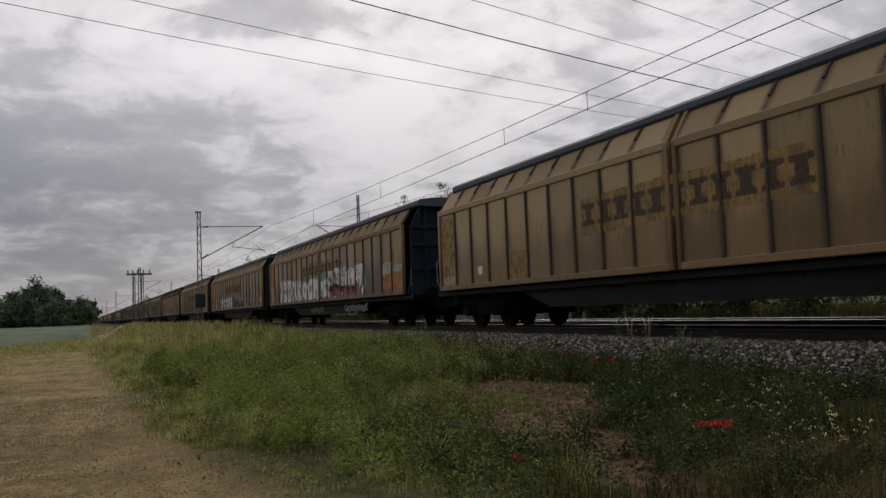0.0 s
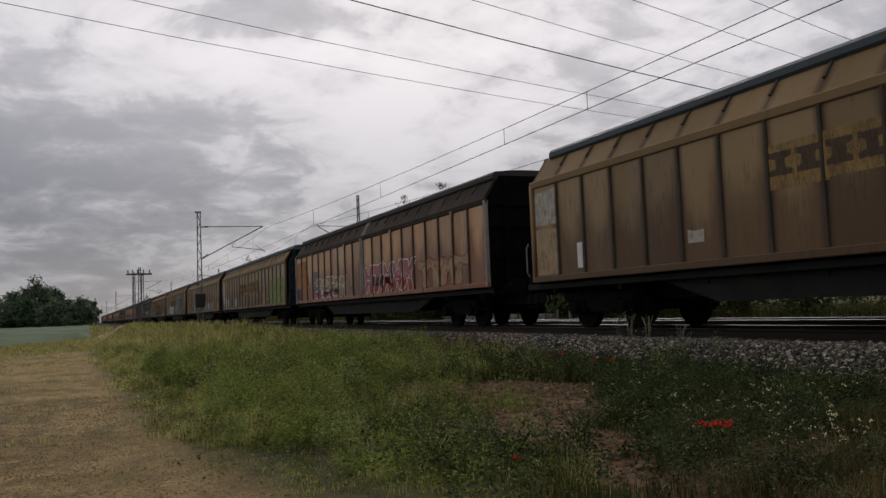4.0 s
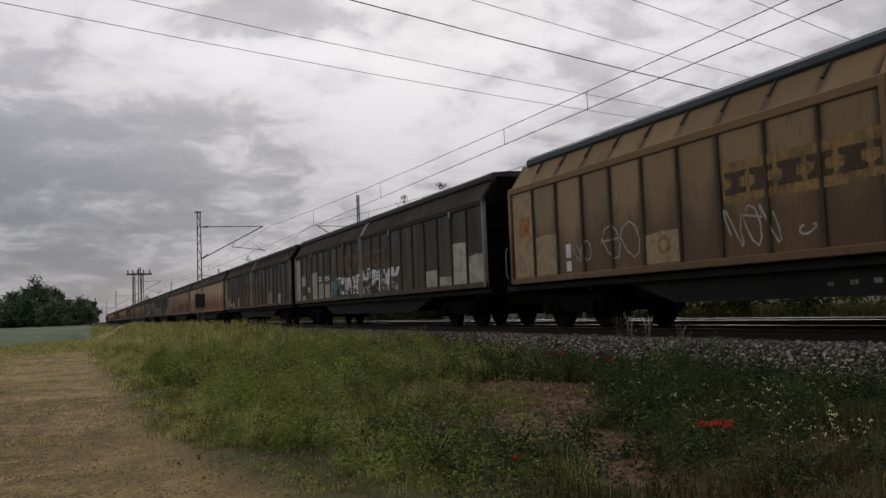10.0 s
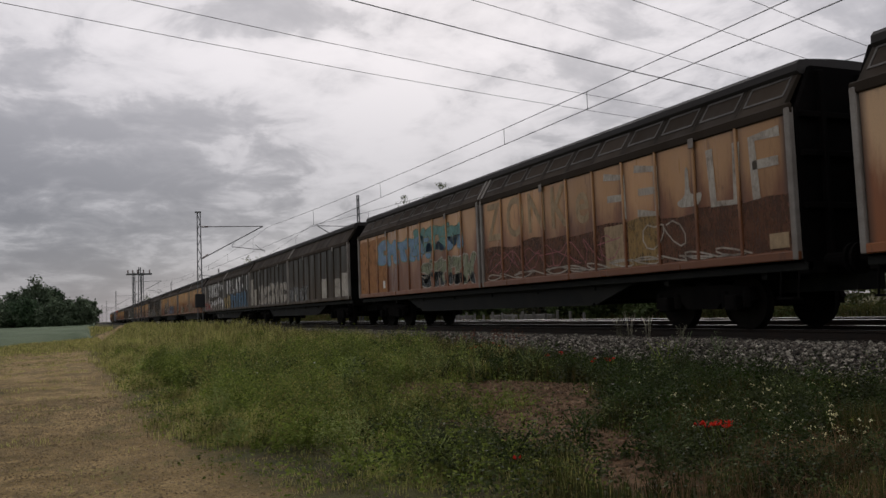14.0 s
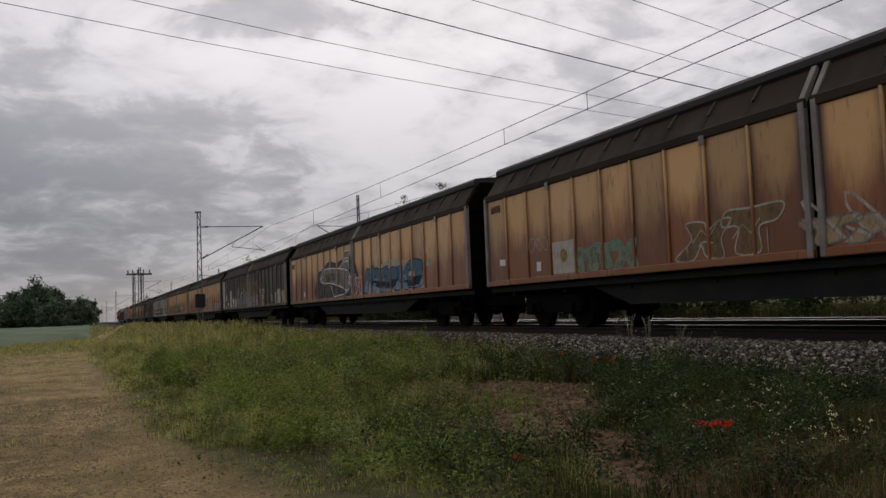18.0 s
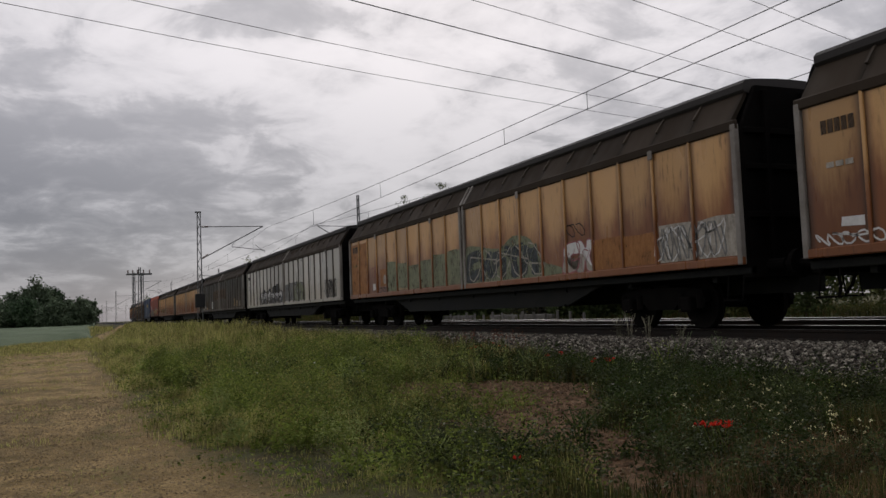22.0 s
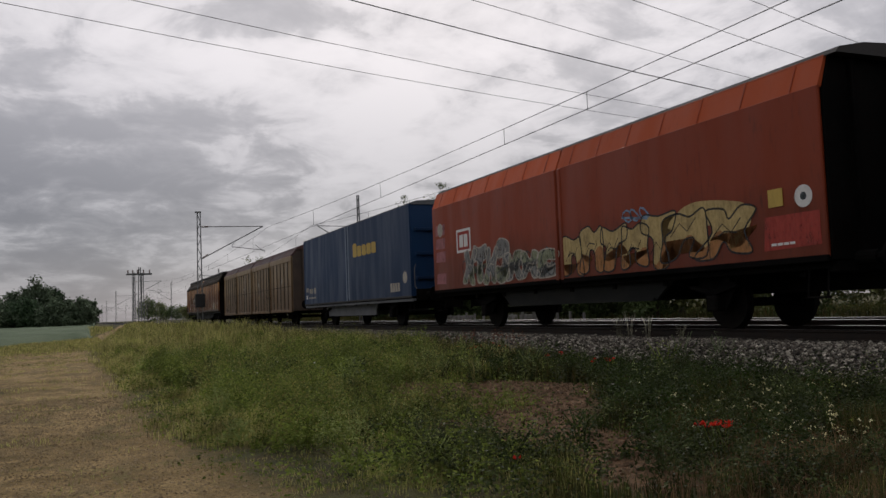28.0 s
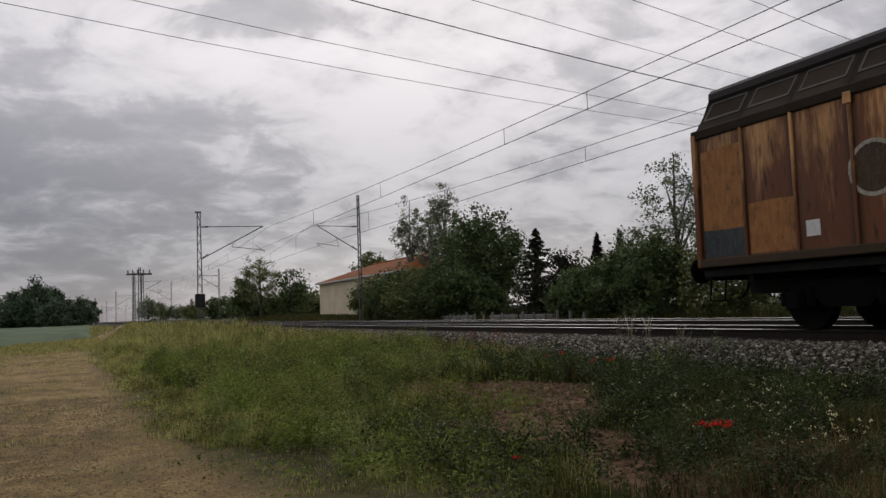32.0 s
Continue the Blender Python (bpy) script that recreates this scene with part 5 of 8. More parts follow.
    a.poly("graffiti_halo", a.curve([(3.7, 1.3), (3.8, 2.2), (4.4, 2.4), (5.4, 2.3), (6.8, 2.4), (8.2, 2.2), (9.4, 2.1), (9.4, LOW)], 3), "mist", lift=0.0026)
    a.blobs(4.4, 9.3, LOW, 2.25, 5, "white", "slate")
    star = [(4.25 + 0.42 * (0.42 if k % 2 else 1) * math.cos(math.pi / 2 + k * math.pi / 5), 2.0 + 0.42 * (0.42 if k % 2 else 1) * math.sin(math.pi / 2 + k * math.pi / 5)) for k in range(10)]
    a.poly("graffiti_star", star, "white", lift=0.009)
    a.line(star + star[:1], "slate", 0.03)
    sky_line = [(11.1, 1.5), (11.3, 2.1), (12.2, 2.15), (12.25, 2.75), (12.9, 2.6), (13.2, 3.1), (14.1, 3.1), (14.15, 1.9), (14.8, 1.95), (14.9, 2.8), (15.6, 2.5), (16.3, 2.9), (16.45, 2.2), (16.6, 2.95), (17.6, 3.1), (17.65, 1.75), (18.0, 1.75), (18.0, 1.25), (11.1, 1.25)]
    a.poly("graffiti", sky_line, "teal", lift=0.003)
    a.line(sky_line[:-1], "wash", 0.045)
    a.poly("graffiti", [(11.2, LOW), (17.9, LOW), (17.9, 1.42), (11.2, 1.36)], "pink", lift=0.006)
    for u, z0, z1 in ((12.3, 1.55, 2.5), (13.3, 1.55, 2.9), (14.95, 1.55, 2.5), (15.7, 1.55, 2.35), (16.7, 1.55, 2.9)):
        q = [(u, z0), (u + 0.75, z0 + 0.05), (u + 0.7, z1), (u + 0.45, z1 - 0.1), (u + 0.42, z0 + 0.5), (u + 0.3, z0 + 0.5), (u + 0.28, z1 - 0.15), (u + 0.03, z1 - 0.05)]
        a.poly("graffiti_block", q, "sky" if u < 15.2 else "sage", lift=0.0055)
        a.line(q + q[:1], "slate", 0.03)
    a.patch(17, LOW + 0.05, 1.75, "wash", 0.4, 0.95)
    a.patch(18, LOW + 0.05, 1.55, "ochre", 0.2, 0.95)
    a.disc(21.2, 1.75, 0.26, "wash", 0.004, 0.22)
    a.disc(21.2, 1.75, 0.1, "ochre", 0.006)
    a = Art(8)
    a.patch(0, LOW, 3.2, "cream")
    a.patch(0, 2.2, 2.7, "orange", 0.3, 0.8, 0.0045)
    a.patch(1, LOW, 2.15, "cream")
    a.plate_at(a.i(2, 0.4), 1.72, 0.2, 0.3)
    a.plate_at(a.i(2, 0.4), 1.38, 0.2, 0.22)
    a.strokes(2.8, 3.6, 1.45, 1.9, 2, "wash", 0.035)
    a.strokes(4.0, 5.3, 1.4, 2.15, 2, "wash", 0.04)
    a.patch(5, LOW, 1.82, "cream", 0.0, 0.95)
    a.disc(a.i(5, 0.5), 1.58, 0.19, "ochre", 0.006)
    a.disc(a.i(5, 0.5), 1.58, 0.1, "cream", 0.008)
    a.brand(7.7, 14.1, 2.2, 2.65)
    a.strokes(7.7, 8.9, 1.35, 2.05, 3, "wash", 0.04)
    a.strokes(9.3, 9.6, 1.45, 1.6, 1, "wash", 0.04)
    a.patch(14, LOW, 1.78, "wash", 0.1, 0.9)
    for k, z in ((17, 1.85), (18, 1.75), (19, 1.75)):
        a.patch(k, LOW, z, "white" if k == 17 else "cream")
    a.girder_tag(9.5, 12.0)
    a = Art(9)
    a.patch(0, LOW, 3.22, "wash")
    a.patch(1, LOW, 2.38, "wash", 0.1, 0.95)
    a.patch(1, LOW + 0.2, 1.9, "brand", 0.12, 0.95, 0.005)
    a.patch(3, LOW, 2.45, "wash", 0.0, 0.95)
    a.patch(4, LOW, 1.9, "wash")
    a.patch(5, LOW, 1.85, "wash")
    a.text("tait", a.i(2, 0.1), 1.6, 0.42, "white", 0.008)
    a.text("tait", a.i(4, 0.05), 2.0, 0.42, "white", 0.008)
    a.strokes(a.i(5, 0.0), a.i(5, 0.95), 1.98, 2.2, 5, "white", 0.03)
    a.brand(8.1, 14.0, 2.3, 2.7, "umber")
    a.blobs(6.6, 8.0, LOW, 2.0, 2, "teal", "slate", "sky")
    a.blobs(7.3, 10.6, LOW, 2.15, 4, "white", "black", None)
    a.blobs(10.9, 13.4, LOW, 2.3, 2, "white", "black", "wash")
    a.blobs(12.0, 13.6, 1.75, 2.15, 1, "teal", "black")
    a.blobs(13.4, 15.2, LOW, 2.15, 2, "white", "black", "wash")
    a.blobs(9.6, 10.6, 1.6, 2.1, 1, "teal", "slate")
    a.strokes(7.2, 15.0, LOW, 1.5, 8, "black", 0.04)
    for k, z, m in ((16, 1.75, "wash"), (17, 1.5, "wash"), (18, 2.4, "white"), (19, 2.0, "wash")):
        a.patch(k, LOW, z, m)
    a = Art(10)
    a.patch(0, 1.3, 3.2, "cream", 0.1, 0.9)
    a.patch(1, LOW, 2.9, "umber", 0.1, 0.95)
    a.patch(1, LOW, 1.8, "wash", 0.2, 0.9, 0.0045)
    a.strokes(1.5, 1.9, 2.7, 2.95, 2, "wash", 0.03)
    a.text("78", a.i(2, 0.15), 1.65, 0.34, "white", 0.006)
    a.plate_at(a.i(2, 0.5), 1.42, 0.22, 0.22)
    a.patch(3, LOW, 1.6, "wash", 0.05, 0.95)
    a.patch(5, LOW, 1.88, "cream", 0.0, 0.95)
    a.disc(a.i(5, 0.5), 1.6, 0.17, "ochre", 0.006)
    for k in (7, 8, 9, 10, 11, 12):
        a.patch(k, LOW, 2.6, "umber", 0.0, 1.0, 0.0014)
    a.brand(7.7, 14.4, 2.15, 2.6, "umber")
    a.patch(14, LOW, 1.88, "cream", 0.55, 1.0)
    a.patch(15, LOW, 1.88, "cream", 0.0, 0.55)
    a.disc(16.35, 1.6, 0.2, "ochre", 0.007)
    a.disc(16.35, 1.6, 0.13, "wash", 0.009)
    a.patch(17, LOW, 1.75, "wash", 0.1, 0.9)
    a = Art(11)
    a.plate_at(a.i(1, 0.5), 1.5)
    a.disc(a.i(14, 0.5), 1.6, 0.2, "red", 0.006)
    a.disc(a.i(14, 0.5), 1.6, 0.15, "cream", 0.008)
    a = Art(12)
    for k in (0, 1, 2):
        a.patch(k, LOW, 3.2, "orange")
    a.plate_at(a.i(2, 0.6), 1.5, 0.22, 0.26)
    a.blobs(2.4, 7.4, 2.15, 3.05, 5, "sky", "teal", None, False)
    a.blobs(6.0, 9.7, 2.3, 3.15, 4, "teal", "sage", "sky")
    a.blobs(6.6, 10.6, LOW, 2.1, 5, "sage", "wash", "slate")
    a.letters("ZONKe", 11.45, 1.09, 2.3, 0.95, 0.72, "cream", 0.02)
    for u in (16.95, 18.0):
        a.line([(u, 3.12), (u + 0.66, 3.02), (u + 0.66, 2.18), (u + 0.05, 2.25)][: 4 if u > 17.5 else 3], "wash", 0.15)
        a.line([(u + 0.1, 2.65), (u + 0.66, 2.62)], "wash", 0.14)
    a.poly("graffiti", a.curve([(19.25, 2.3), (19.35, 2.2), (19.8, 2.2), (19.9, 2.4), (19.62, 2.42), (19.58, 2.85), (19.5, 2.85), (19.46, 2.42)], 3), "wash", lift=0.006)
    a.line([(20.15, 3.1), (20.2, 2.15), (20.75, 2.12), (20.8, 3.1)], "wash", 0.17)
    a.line([(21.2, 2.1), (21.15, 3.08), (21.75, 3.1)], "wash", 0.17)
    a.line([(21.15, 2.65), (21.7, 2.65)], "wash", 0.15)
    for k in range(10, 20):
        a.patch(k, LOW, 2.15 - 0.05 * (k % 3), "rust", 0.0, 1.0, 0.0022)
    a.patch(15, LOW, 2.1, "cream", 0.3, 0.9, 0.003)
    a.patch(16, LOW, 2.15, "ochre", 0.05, 0.98, 0.003)
    a.strokes(11.5, 17.4, 1.4, 1.95, 9, "pink", 0.022)
    a.strokes(18.2, 19.4, 1.5, 2.0, 2, "wash", 0.03)
    a.strokes(11.4, 21.0, LOW, 1.4, 12, "wash", 0.03)
    a.plate_at(a.i(19, 0.7), 1.4, 0.4, 0.24, "cream")
    a = Art(13)
    for k, z, m in ((0, 2.9, "wash"), (1, 2.2, "wash"), (3, 2.0, "wash"), (16, 2.1, "white"), (18, 2.0, "wash"), (19, 2.2, "white"), (11, 1.8, "wash")):
        a.patch(k, LOW, z, m)
    a.blobs(3.0, 10.4, LOW, 2.4, 7, "wash", "grey", None)
    a.blobs(11.0, 15.0, LOW, 2.0, 4, "grey", "slate")
    a = Art(14)
    a.patch(0, 1.9, 3.25, "wash", 0.1, 0.95)
    a.bars(0.35, 0.95, 2.5, 2.56, 4, "grey")
    a.bars(0.35, 0.95, 2.3, 2.36, 4, "grey")
    a.letters("TOMCAT", 2.6, 1.09, 2.32, 0.94, 0.74, "white", 0.085)
    a.text("9", 9.1, 2.66, 0.7, "white", 0.03)
    a.text("LIVES", 9.95, 2.75, 0.5, "white", 0.014, squash=0.5)
    a.patch(2, 1.55, 2.22, "white", 0.15, 0.95)
    a.disc(a.i(2, 0.55), 1.95, 0.17, "black", 0.007)
    a.disc(a.i(2, 0.55), 1.95, 0.12, "white", 0.009)
    a.blobs(0.3, 2.4, LOW, 2.0, 2, "red", "wash", "pink")
    a.blobs(2.0, 4.2, LOW, 1.75, 2, "red", "wash", None)
    a.strokes(0.3, 2.2, 1.5, 2.1, 3, "wash", 0.03)
    a.poly("paint_patch", [(3.6, 1.42), (4.55, 1.36), (4.55, 1.66), (3.6, 1.74)], "white", lift=0.007)
    a.strokes(3.65, 4.5, 1.78, 1.98, 4, "white", 0.025)
    a.blobs(4.7, 7.2, LOW - 0.08, 2.05, 3, "white", "black", "wash")
    a.blobs(7.2, 10.6, LOW - 0.08, 2.15, 3, "white", "black", "wash")
    a.letters("SPLAT-1", a.i(11, 0.2), 1.35, 2.36, 0.86, 0.8, "white", 0.08)
    a.blobs(10.9, 13.9, LOW, 2.25, 3, "yellow", "black")
    a.blobs(14.2, 21.0, LOW, 2.3, 6, "blue", "sky", None, False)
    a.girder_tag(5.7, 6.4, "wash", True)
    a.girder_tag(8.1, 8.9, "wash", True)
    a = Art(15)
    a.bars(0.35, 0.9, 2.98, 3.16, 5, "brand")
    a.poly("paint_patch", [(0.75, 1.6), (1.05, 1.58), (1.05, 1.74), (0.75, 1.76)], "white")
    a.plate_at(a.i(2, 0.45), 1.46, 0.2, 0.22)
    a.strokes(2.35, 3.2, 1.8, 2.15, 3, "wash", 0.025)
    a.patch(3, LOW, 1.98, "white")
    a.disc(a.i(3, 0.5), 1.64, 0.15, "ochre", 0.006)
    a.blobs(4.5, 6.6, LOW, 1.85, 3, "sage", "teal", None)
    a.blobs(8.1, 10.1, LOW, 2.05, 2, "tan", "wash", None)
    a.strokes(6.8, 7.6, 1.12, 1.2, 3, "black", 0.02)
    a.strokes(10.8, 16.2, LOW, 2.0, 7, "wash", 0.05)
    a.blobs(10.8, 16.0, LOW, 1.7, 6, "cream", "grey", None, False)
    a = Art(16)
    a.bars(0.35, 0.9, 2.85, 3.1, 5, "brand")
    a.poly("paint_patch", a.curve([(5.0, LOW), (5.5, 2.3), (6.2, 2.5), (7.4, 2.8), (8.4, 2.7), (9.4, 2.75), (10.2, 2.95), (10.62, 2.8), (10.62, LOW)], 3), "slate")
    a.poly("paint_patch", [(11.0, LOW), (11.0, 2.7), (11.4, 2.4), (11.7, 1.9), (11.9, LOW)], "slate")
    hull = a.curve([(5.95, 2.05), (6.3, 2.4), (7.0, 2.5), (8.4, 2.45), (10.3, 2.25), (10.45, 1.75), (10.2, 1.45), (9.3, 1.62), (7.6, 1.86), (6.5, 1.88)], 3)
    a.poly("shuttle_body", hull, "grey", lift=0.005)
    a.line(hull + hull[:1], "white", 0.05)
    fin = [(9.0, 2.42), (9.55, 2.62), (9.85, 3.08), (10.5, 3.05), (10.35, 2.3)]
    a.poly("shuttle_fin", fin, "grey", lift=0.0052)
    a.line(fin, "white", 0.05)
    a.line([(7.6, 1.86), (8.1, LOW + 0.02), (9.7, LOW + 0.08), (10.3, 1.5)], "white", 0.05)
    a.line([(6.0, 2.1), (6.6, 2.25), (6.7, 2.45)], "white", 0.04)
    a.line([(6.3, 1.95), (6.6, 2.05), (6.55, 2.2), (6.2, 2.2)], "white", 0.03)
    a.text("THEY'R", a.i(6, 0.2), 1.98, 0.4, "black", 0.012, squash=1.15)
    a.bars(9.75, 10.3, 2.62, 2.68, 3, "white", 0.011)
    a.bars(9.75, 10.3, 2.75, 2.81, 3, "white", 0.011)
    a.blobs(10.4, 12.0, LOW, 2.05, 2, "pink", "white", None, False)
    a.plate_at(a.i(2, 0.55), 1.5, 0.22, 0.24)
    a.blobs(12.6, 18.4, LOW, 2.25, 5, "blue", "black", "sky")
    a.poly("paint_patch", [(12.4, LOW), (13.2, 2.1), (15.4, 2.35), (18.4, 2.1), (18.6, LOW)], "wash", lift=0.002)
    a.patch(17, 1.9, 2.1, "wash", 0.1, 0.5)
    a = Art(17)
    a.patch(0, LOW, 3.25, "white")
    a.patch(1, LOW, 2.15, "wash")
    a.patch(1, 1.35, 1.75, "slate", lift=0.005)
    a.plate_at(a.i(2, 0.15), 1.5, 0.22, 0.26)
    a.patch(3, LOW, 2.46, "white", 0.0, 0.95)
    a.patch(4, LOW, 1.92, "wash", 0.1, 0.95)
    a.patch(5, LOW, 1.85, "wash")
    a.blobs(4.5, 5.3, 1.5, 1.85, 1, "white", "wash", None, False)
    a.poly("graffiti", a.curve([(6.5, LOW), (6.4, 1.8), (6.75, 2.35), (7.3, 2.6), (7.6, 2.1), (8.4, 2.25), (9.2, 2.0), (10.0, 2.25), (10.6, 2.1), (10.65, LOW)], 3), "grey", lift=0.004)
    for k, z0, z in ((6, 2.1, 2.5), (7, 2.2, 2.76), (8, 2.25, 2.8), (9, 2.3, 2.78), (10, 2.25, 2.72), (11, 1.7, 2.7), (12, 1.7, 2.72)):
        a.patch(k, z0 - 0.3, z, "tan", 0.0, 0.96, 0.0032)
    a.poly("graffiti", a.curve([(10.95, LOW), (11.0, 2.6), (11.6, 2.7), (11.7, 1.9), (12.4, 1.6), (13.0, 1.8), (14.3, 1.75), (14.4, LOW)], 3), "grey", lift=0.0044)
    a.bars(7.6, 8.2, 2.3, 2.55, 2, "umber", 0.0075)
    a.bars(9.6, 10.6, 2.25, 2.5, 3, "umber", 0.0075)
    a.bars(12.6, 14.1, 2.15, 2.5, 4, "umber", 0.0075)
    a.blobs(11.2, 14.3, LOW, 1.9, 4, "grey", "wash", None)
    a.line([(8.4, 2.1), (8.6, 2.35), (9.0, 2.45), (8.9, 2.2), (8.4, 2.1)], "white", 0.05)
    bottle = a.curve([(15.2, 1.12), (15.85, 1.15), (16.0, 1.3), (15.75, 1.42), (16.0, 1.6), (15.95, 1.9), (15.6, 2.02), (15.2, 1.95), (15.05, 1.6), (15.25, 1.4), (15.1, 1.25)], 3)
    a.poly("graffiti", bottle, "yellow", lift=0.005)
    a.line(bottle + bottle[:1], "black", 0.04)
    a.blobs(14.75, 16.3, 1.85, 2.25, 3, "wash", "black", None)
    a.patch(16, 1.35, 1.75, "wash", 0.55, 0.98)
    a.patch(17, LOW, 1.85, "white", 0.5, 0.98)
    a.patch(18, LOW, 2.0, "white")
    a.patch(19, LOW, 1.9, "cream")
    a = Art(18)
    a.bars(0.45, 1.05, 2.86, 3.06, 5, "brand")
    a.bars(0.5, 1.0, 2.36, 2.44, 3, "wash")
    a.poly("paint_patch", [(0.7, 1.5), (1.1, 1.48), (1.1, 1.62), (0.72, 1.63)], "white")
    a.strokes(0.25, 1.4, LOW, 1.42, 5, "white", 0.03)
    a.plate_at(a.i(2, 0.6), 1.5, 0.2, 0.22)
    a.strokes(5.7, 9.2, 1.3, 2.15, 4, "wash", 0.03)
    a.strokes(5.2, 9.0, 1.1, 1.2, 5, "black", 0.02)
    hoop = [(10.95, 1.3), (11.0, 2.0), (11.6, 2.3), (12.2, 2.1), (12.1, 1.6), (11.6, 1.4), (12.6, 1.2), (13.0, 2.1), (13.8, 2.2), (13.6, 1.4), (14.3, 1.3), (14.2, 2.0), (15.2, 2.2), (15.7, 2.0), (15.0, 1.5), (15.3, 1.2)]
    a.line(a.curve(hoop, 5)[:-5], "wash", 0.05)
    a.line([(u + 0.06, z - 0.05) for u, z in a.curve(hoop, 5)[:-5]], "slate", 0.025)
    a.poly("paint_patch", a.curve([(10.9, LOW), (11.3, 2.1), (13.0, 2.2), (15.4, 2.1), (15.3, LOW)], 3), "cream", lift=0.0025)
    a.patch(15, LOW, 1.95, "wash", 0.1, 0.9)
    a.patch(14, LOW, 1.7, "wash")
    a.poly("paint_patch", [(18.95, 1.72), (19.55, 1.7), (19.55, 1.92), (18.95, 1.95)], "cream", lift=0.004)
    a.poly("graffiti", a.curve([(19.9, LOW), (20.1, 1.6), (20.5, 1.95), (20.9, 1.75), (21.3, 1.55), (21.7, 1.62), (21.75, LOW)], 3), "slate", lift=0.004)
    a.strokes(18.9, 21.7, LOW, 1.75, 8, "white", 0.045)
    a = Art(19)
    for k in (0, 1):
        a.patch(k, LOW, 3.2, "orange")
    a.bars(0.4, 1.05, 2.86, 3.1, 5, "brand")
    a.bars(0.45, 1.0, 2.3, 2.4, 3, "ochre")
    a.plate_at(a.i(2, 0.65), 1.45, 0.26, 0.24)
    a.strokes(2.6, 3.3, 1.75, 2.2, 3, "pink", 0.02)
    a.patch(3, 1.45, 2.05, "orange", 0.3, 0.98)
    a.disc(a.i(3, 0.75), 1.68, 0.17, "wash", 0.006)
    a.strokes(3.5, 4.6, 1.22, 1.4, 3, "slate", 0.03)
    for k, z in ((4, 2.25), (5, 2.15), (6, 2.0), (7, 2.1), (8, 2.2), (9, 2.25)):
        a.patch(k, LOW, z, "sage", 0.02, 0.98)
    a.patch(5, LOW, 1.3, "cream", lift=0.005)
    a.poly("graffiti", a.curve([(11.0, LOW), (11.05, 2.1), (11.6, 2.25), (13.2, 2.05), (14.0, 2.3), (14.9, 2.15), (15.4, 1.6), (16.2, 1.4), (16.2, LOW)], 3), "sage", lift=0.0028)
    a.blobs(11.2, 15.2, LOW, 2.15, 5, "slate", "sage", None)
    a.strokes(11.4, 15.6, LOW, 2.1, 5, "wash", 0.04)
    a.blobs(16.4, 17.6, LOW, 2.0, 2, "white", "pink", "wash")
    a.strokes(16.5, 17.3, 2.0, 2.3, 2, "black", 0.025)
    for k, z in ((16, 1.85), (17, 1.85)):
        a.patch(k, LOW, z, "orange", 0.0, 1.0)
    a.patch(18, LOW, 1.95, "wash")
    a.patch(19, LOW, 1.92, "wash")
    a.strokes(19.7, 21.6, 1.25, 1.9, 8, "grey", 0.04)
    a.strokes(19.7, 21.6, 1.25, 1.9, 5, "white", 0.03)
    a = Art(20)
    a.bars(0.42, 1.0, 2.86, 3.06, 5, "black")
    a.strokes(1.9, 2.6, 2.45, 2.9, 3, "pink", 0.02)
    a.bars(0.45, 0.9, 2.2, 2.26, 3, "grey")
    a.bars(0.45, 0.9, 2.4, 2.46, 3, "grey")
    a.plate_at(a.i(2, 0.6), 1.46, 0.26, 0.26)
    a.disc(a.i(3, 0.85), 1.6, 0.17, "grey", 0.006)
    top = [(4.5 + 0.24 * k, 1.85 + 0.28 * math.sin(k * 0.7) * math.cos(k * 1.9) + 0.012 * k) for k in range(26)]
    a.poly("graffiti", [(4.4, LOW)] + [(4.45, 1.5)] + top + [(10.62, LOW)], "chalk", lift=0.003)
    for u0, u1, z0, z1 in ((5.2, 5.9, 1.75, 2.1), (6.9, 7.5, 1.7, 2.12), (8.0, 8.85, 1.7, 2.22), (8.9, 9.8, 1.75, 2.3), (8.3, 9.6, 1.3, 1.6), (9.8, 10.6, 1.3, 1.9), (5.6, 6.2, 1.3, 1.6), (7.2, 7.8, 1.35, 1.75)):
        a.poly("graffiti_shade", a.curve([(u0, z0), (u1, z0 + 0.04), (u1 + 0.05, z1 - 0.08), ((u0 + u1) / 2, z1), (u0 - 0.06, z1 - 0.12)], 3), "black", lift=0.004)
    a.blobs(4.6, 7.4, LOW, 1.95, 7, "white", "black", "grey")
    a.blobs(7.5, 10.5, LOW, 1.95, 6, "white", "black", "grey")
    a.strokes(4.6, 10.4, LOW, 2.0, 12, "black", 0.035)
    for k, z in ((10, 2.15), (11, 2.2), (12, 2.2), (13, 2.15)):
        a.patch(k, LOW + 0.05, z, "grey", 0.05, 0.9)
    a.blobs(13.2, 15.6, LOW, 2.2, 3, "sage", "grey", None, False)
    a.strokes(18.7, 19.3, 1.5, 1.8, 2, "grey", 0.02)
    a.strokes(19.4, 21.2, LOW, 2.05, 6, "black", 0.06)
    a.strokes(19.4, 21.2, LOW, 1.95, 5, "slate", 0.05)
    a = Art(21)
    a.patch(0, 1.5, 3.25, "white", 0.05, 0.75)
    a.patch(0, 2.85, 3.1, "grey", 0.1, 0.65, 0.006)
    a.patch(1, LOW, 2.1, "umber")
    a.patch(1, LOW, 1.4, "white", lift=0.005)
    a.plate_at(a.i(2, 0.4), 1.45, 0.24, 0.26)
    a.patch(3, LOW, 2.0, "umber", 0.0, 0.98)
    a.patch(3, LOW, 1.45, "cream", lift=0.005)
    a.strokes(2.9, 3.6, 2.5, 2.9, 2, "wash", 0.02)
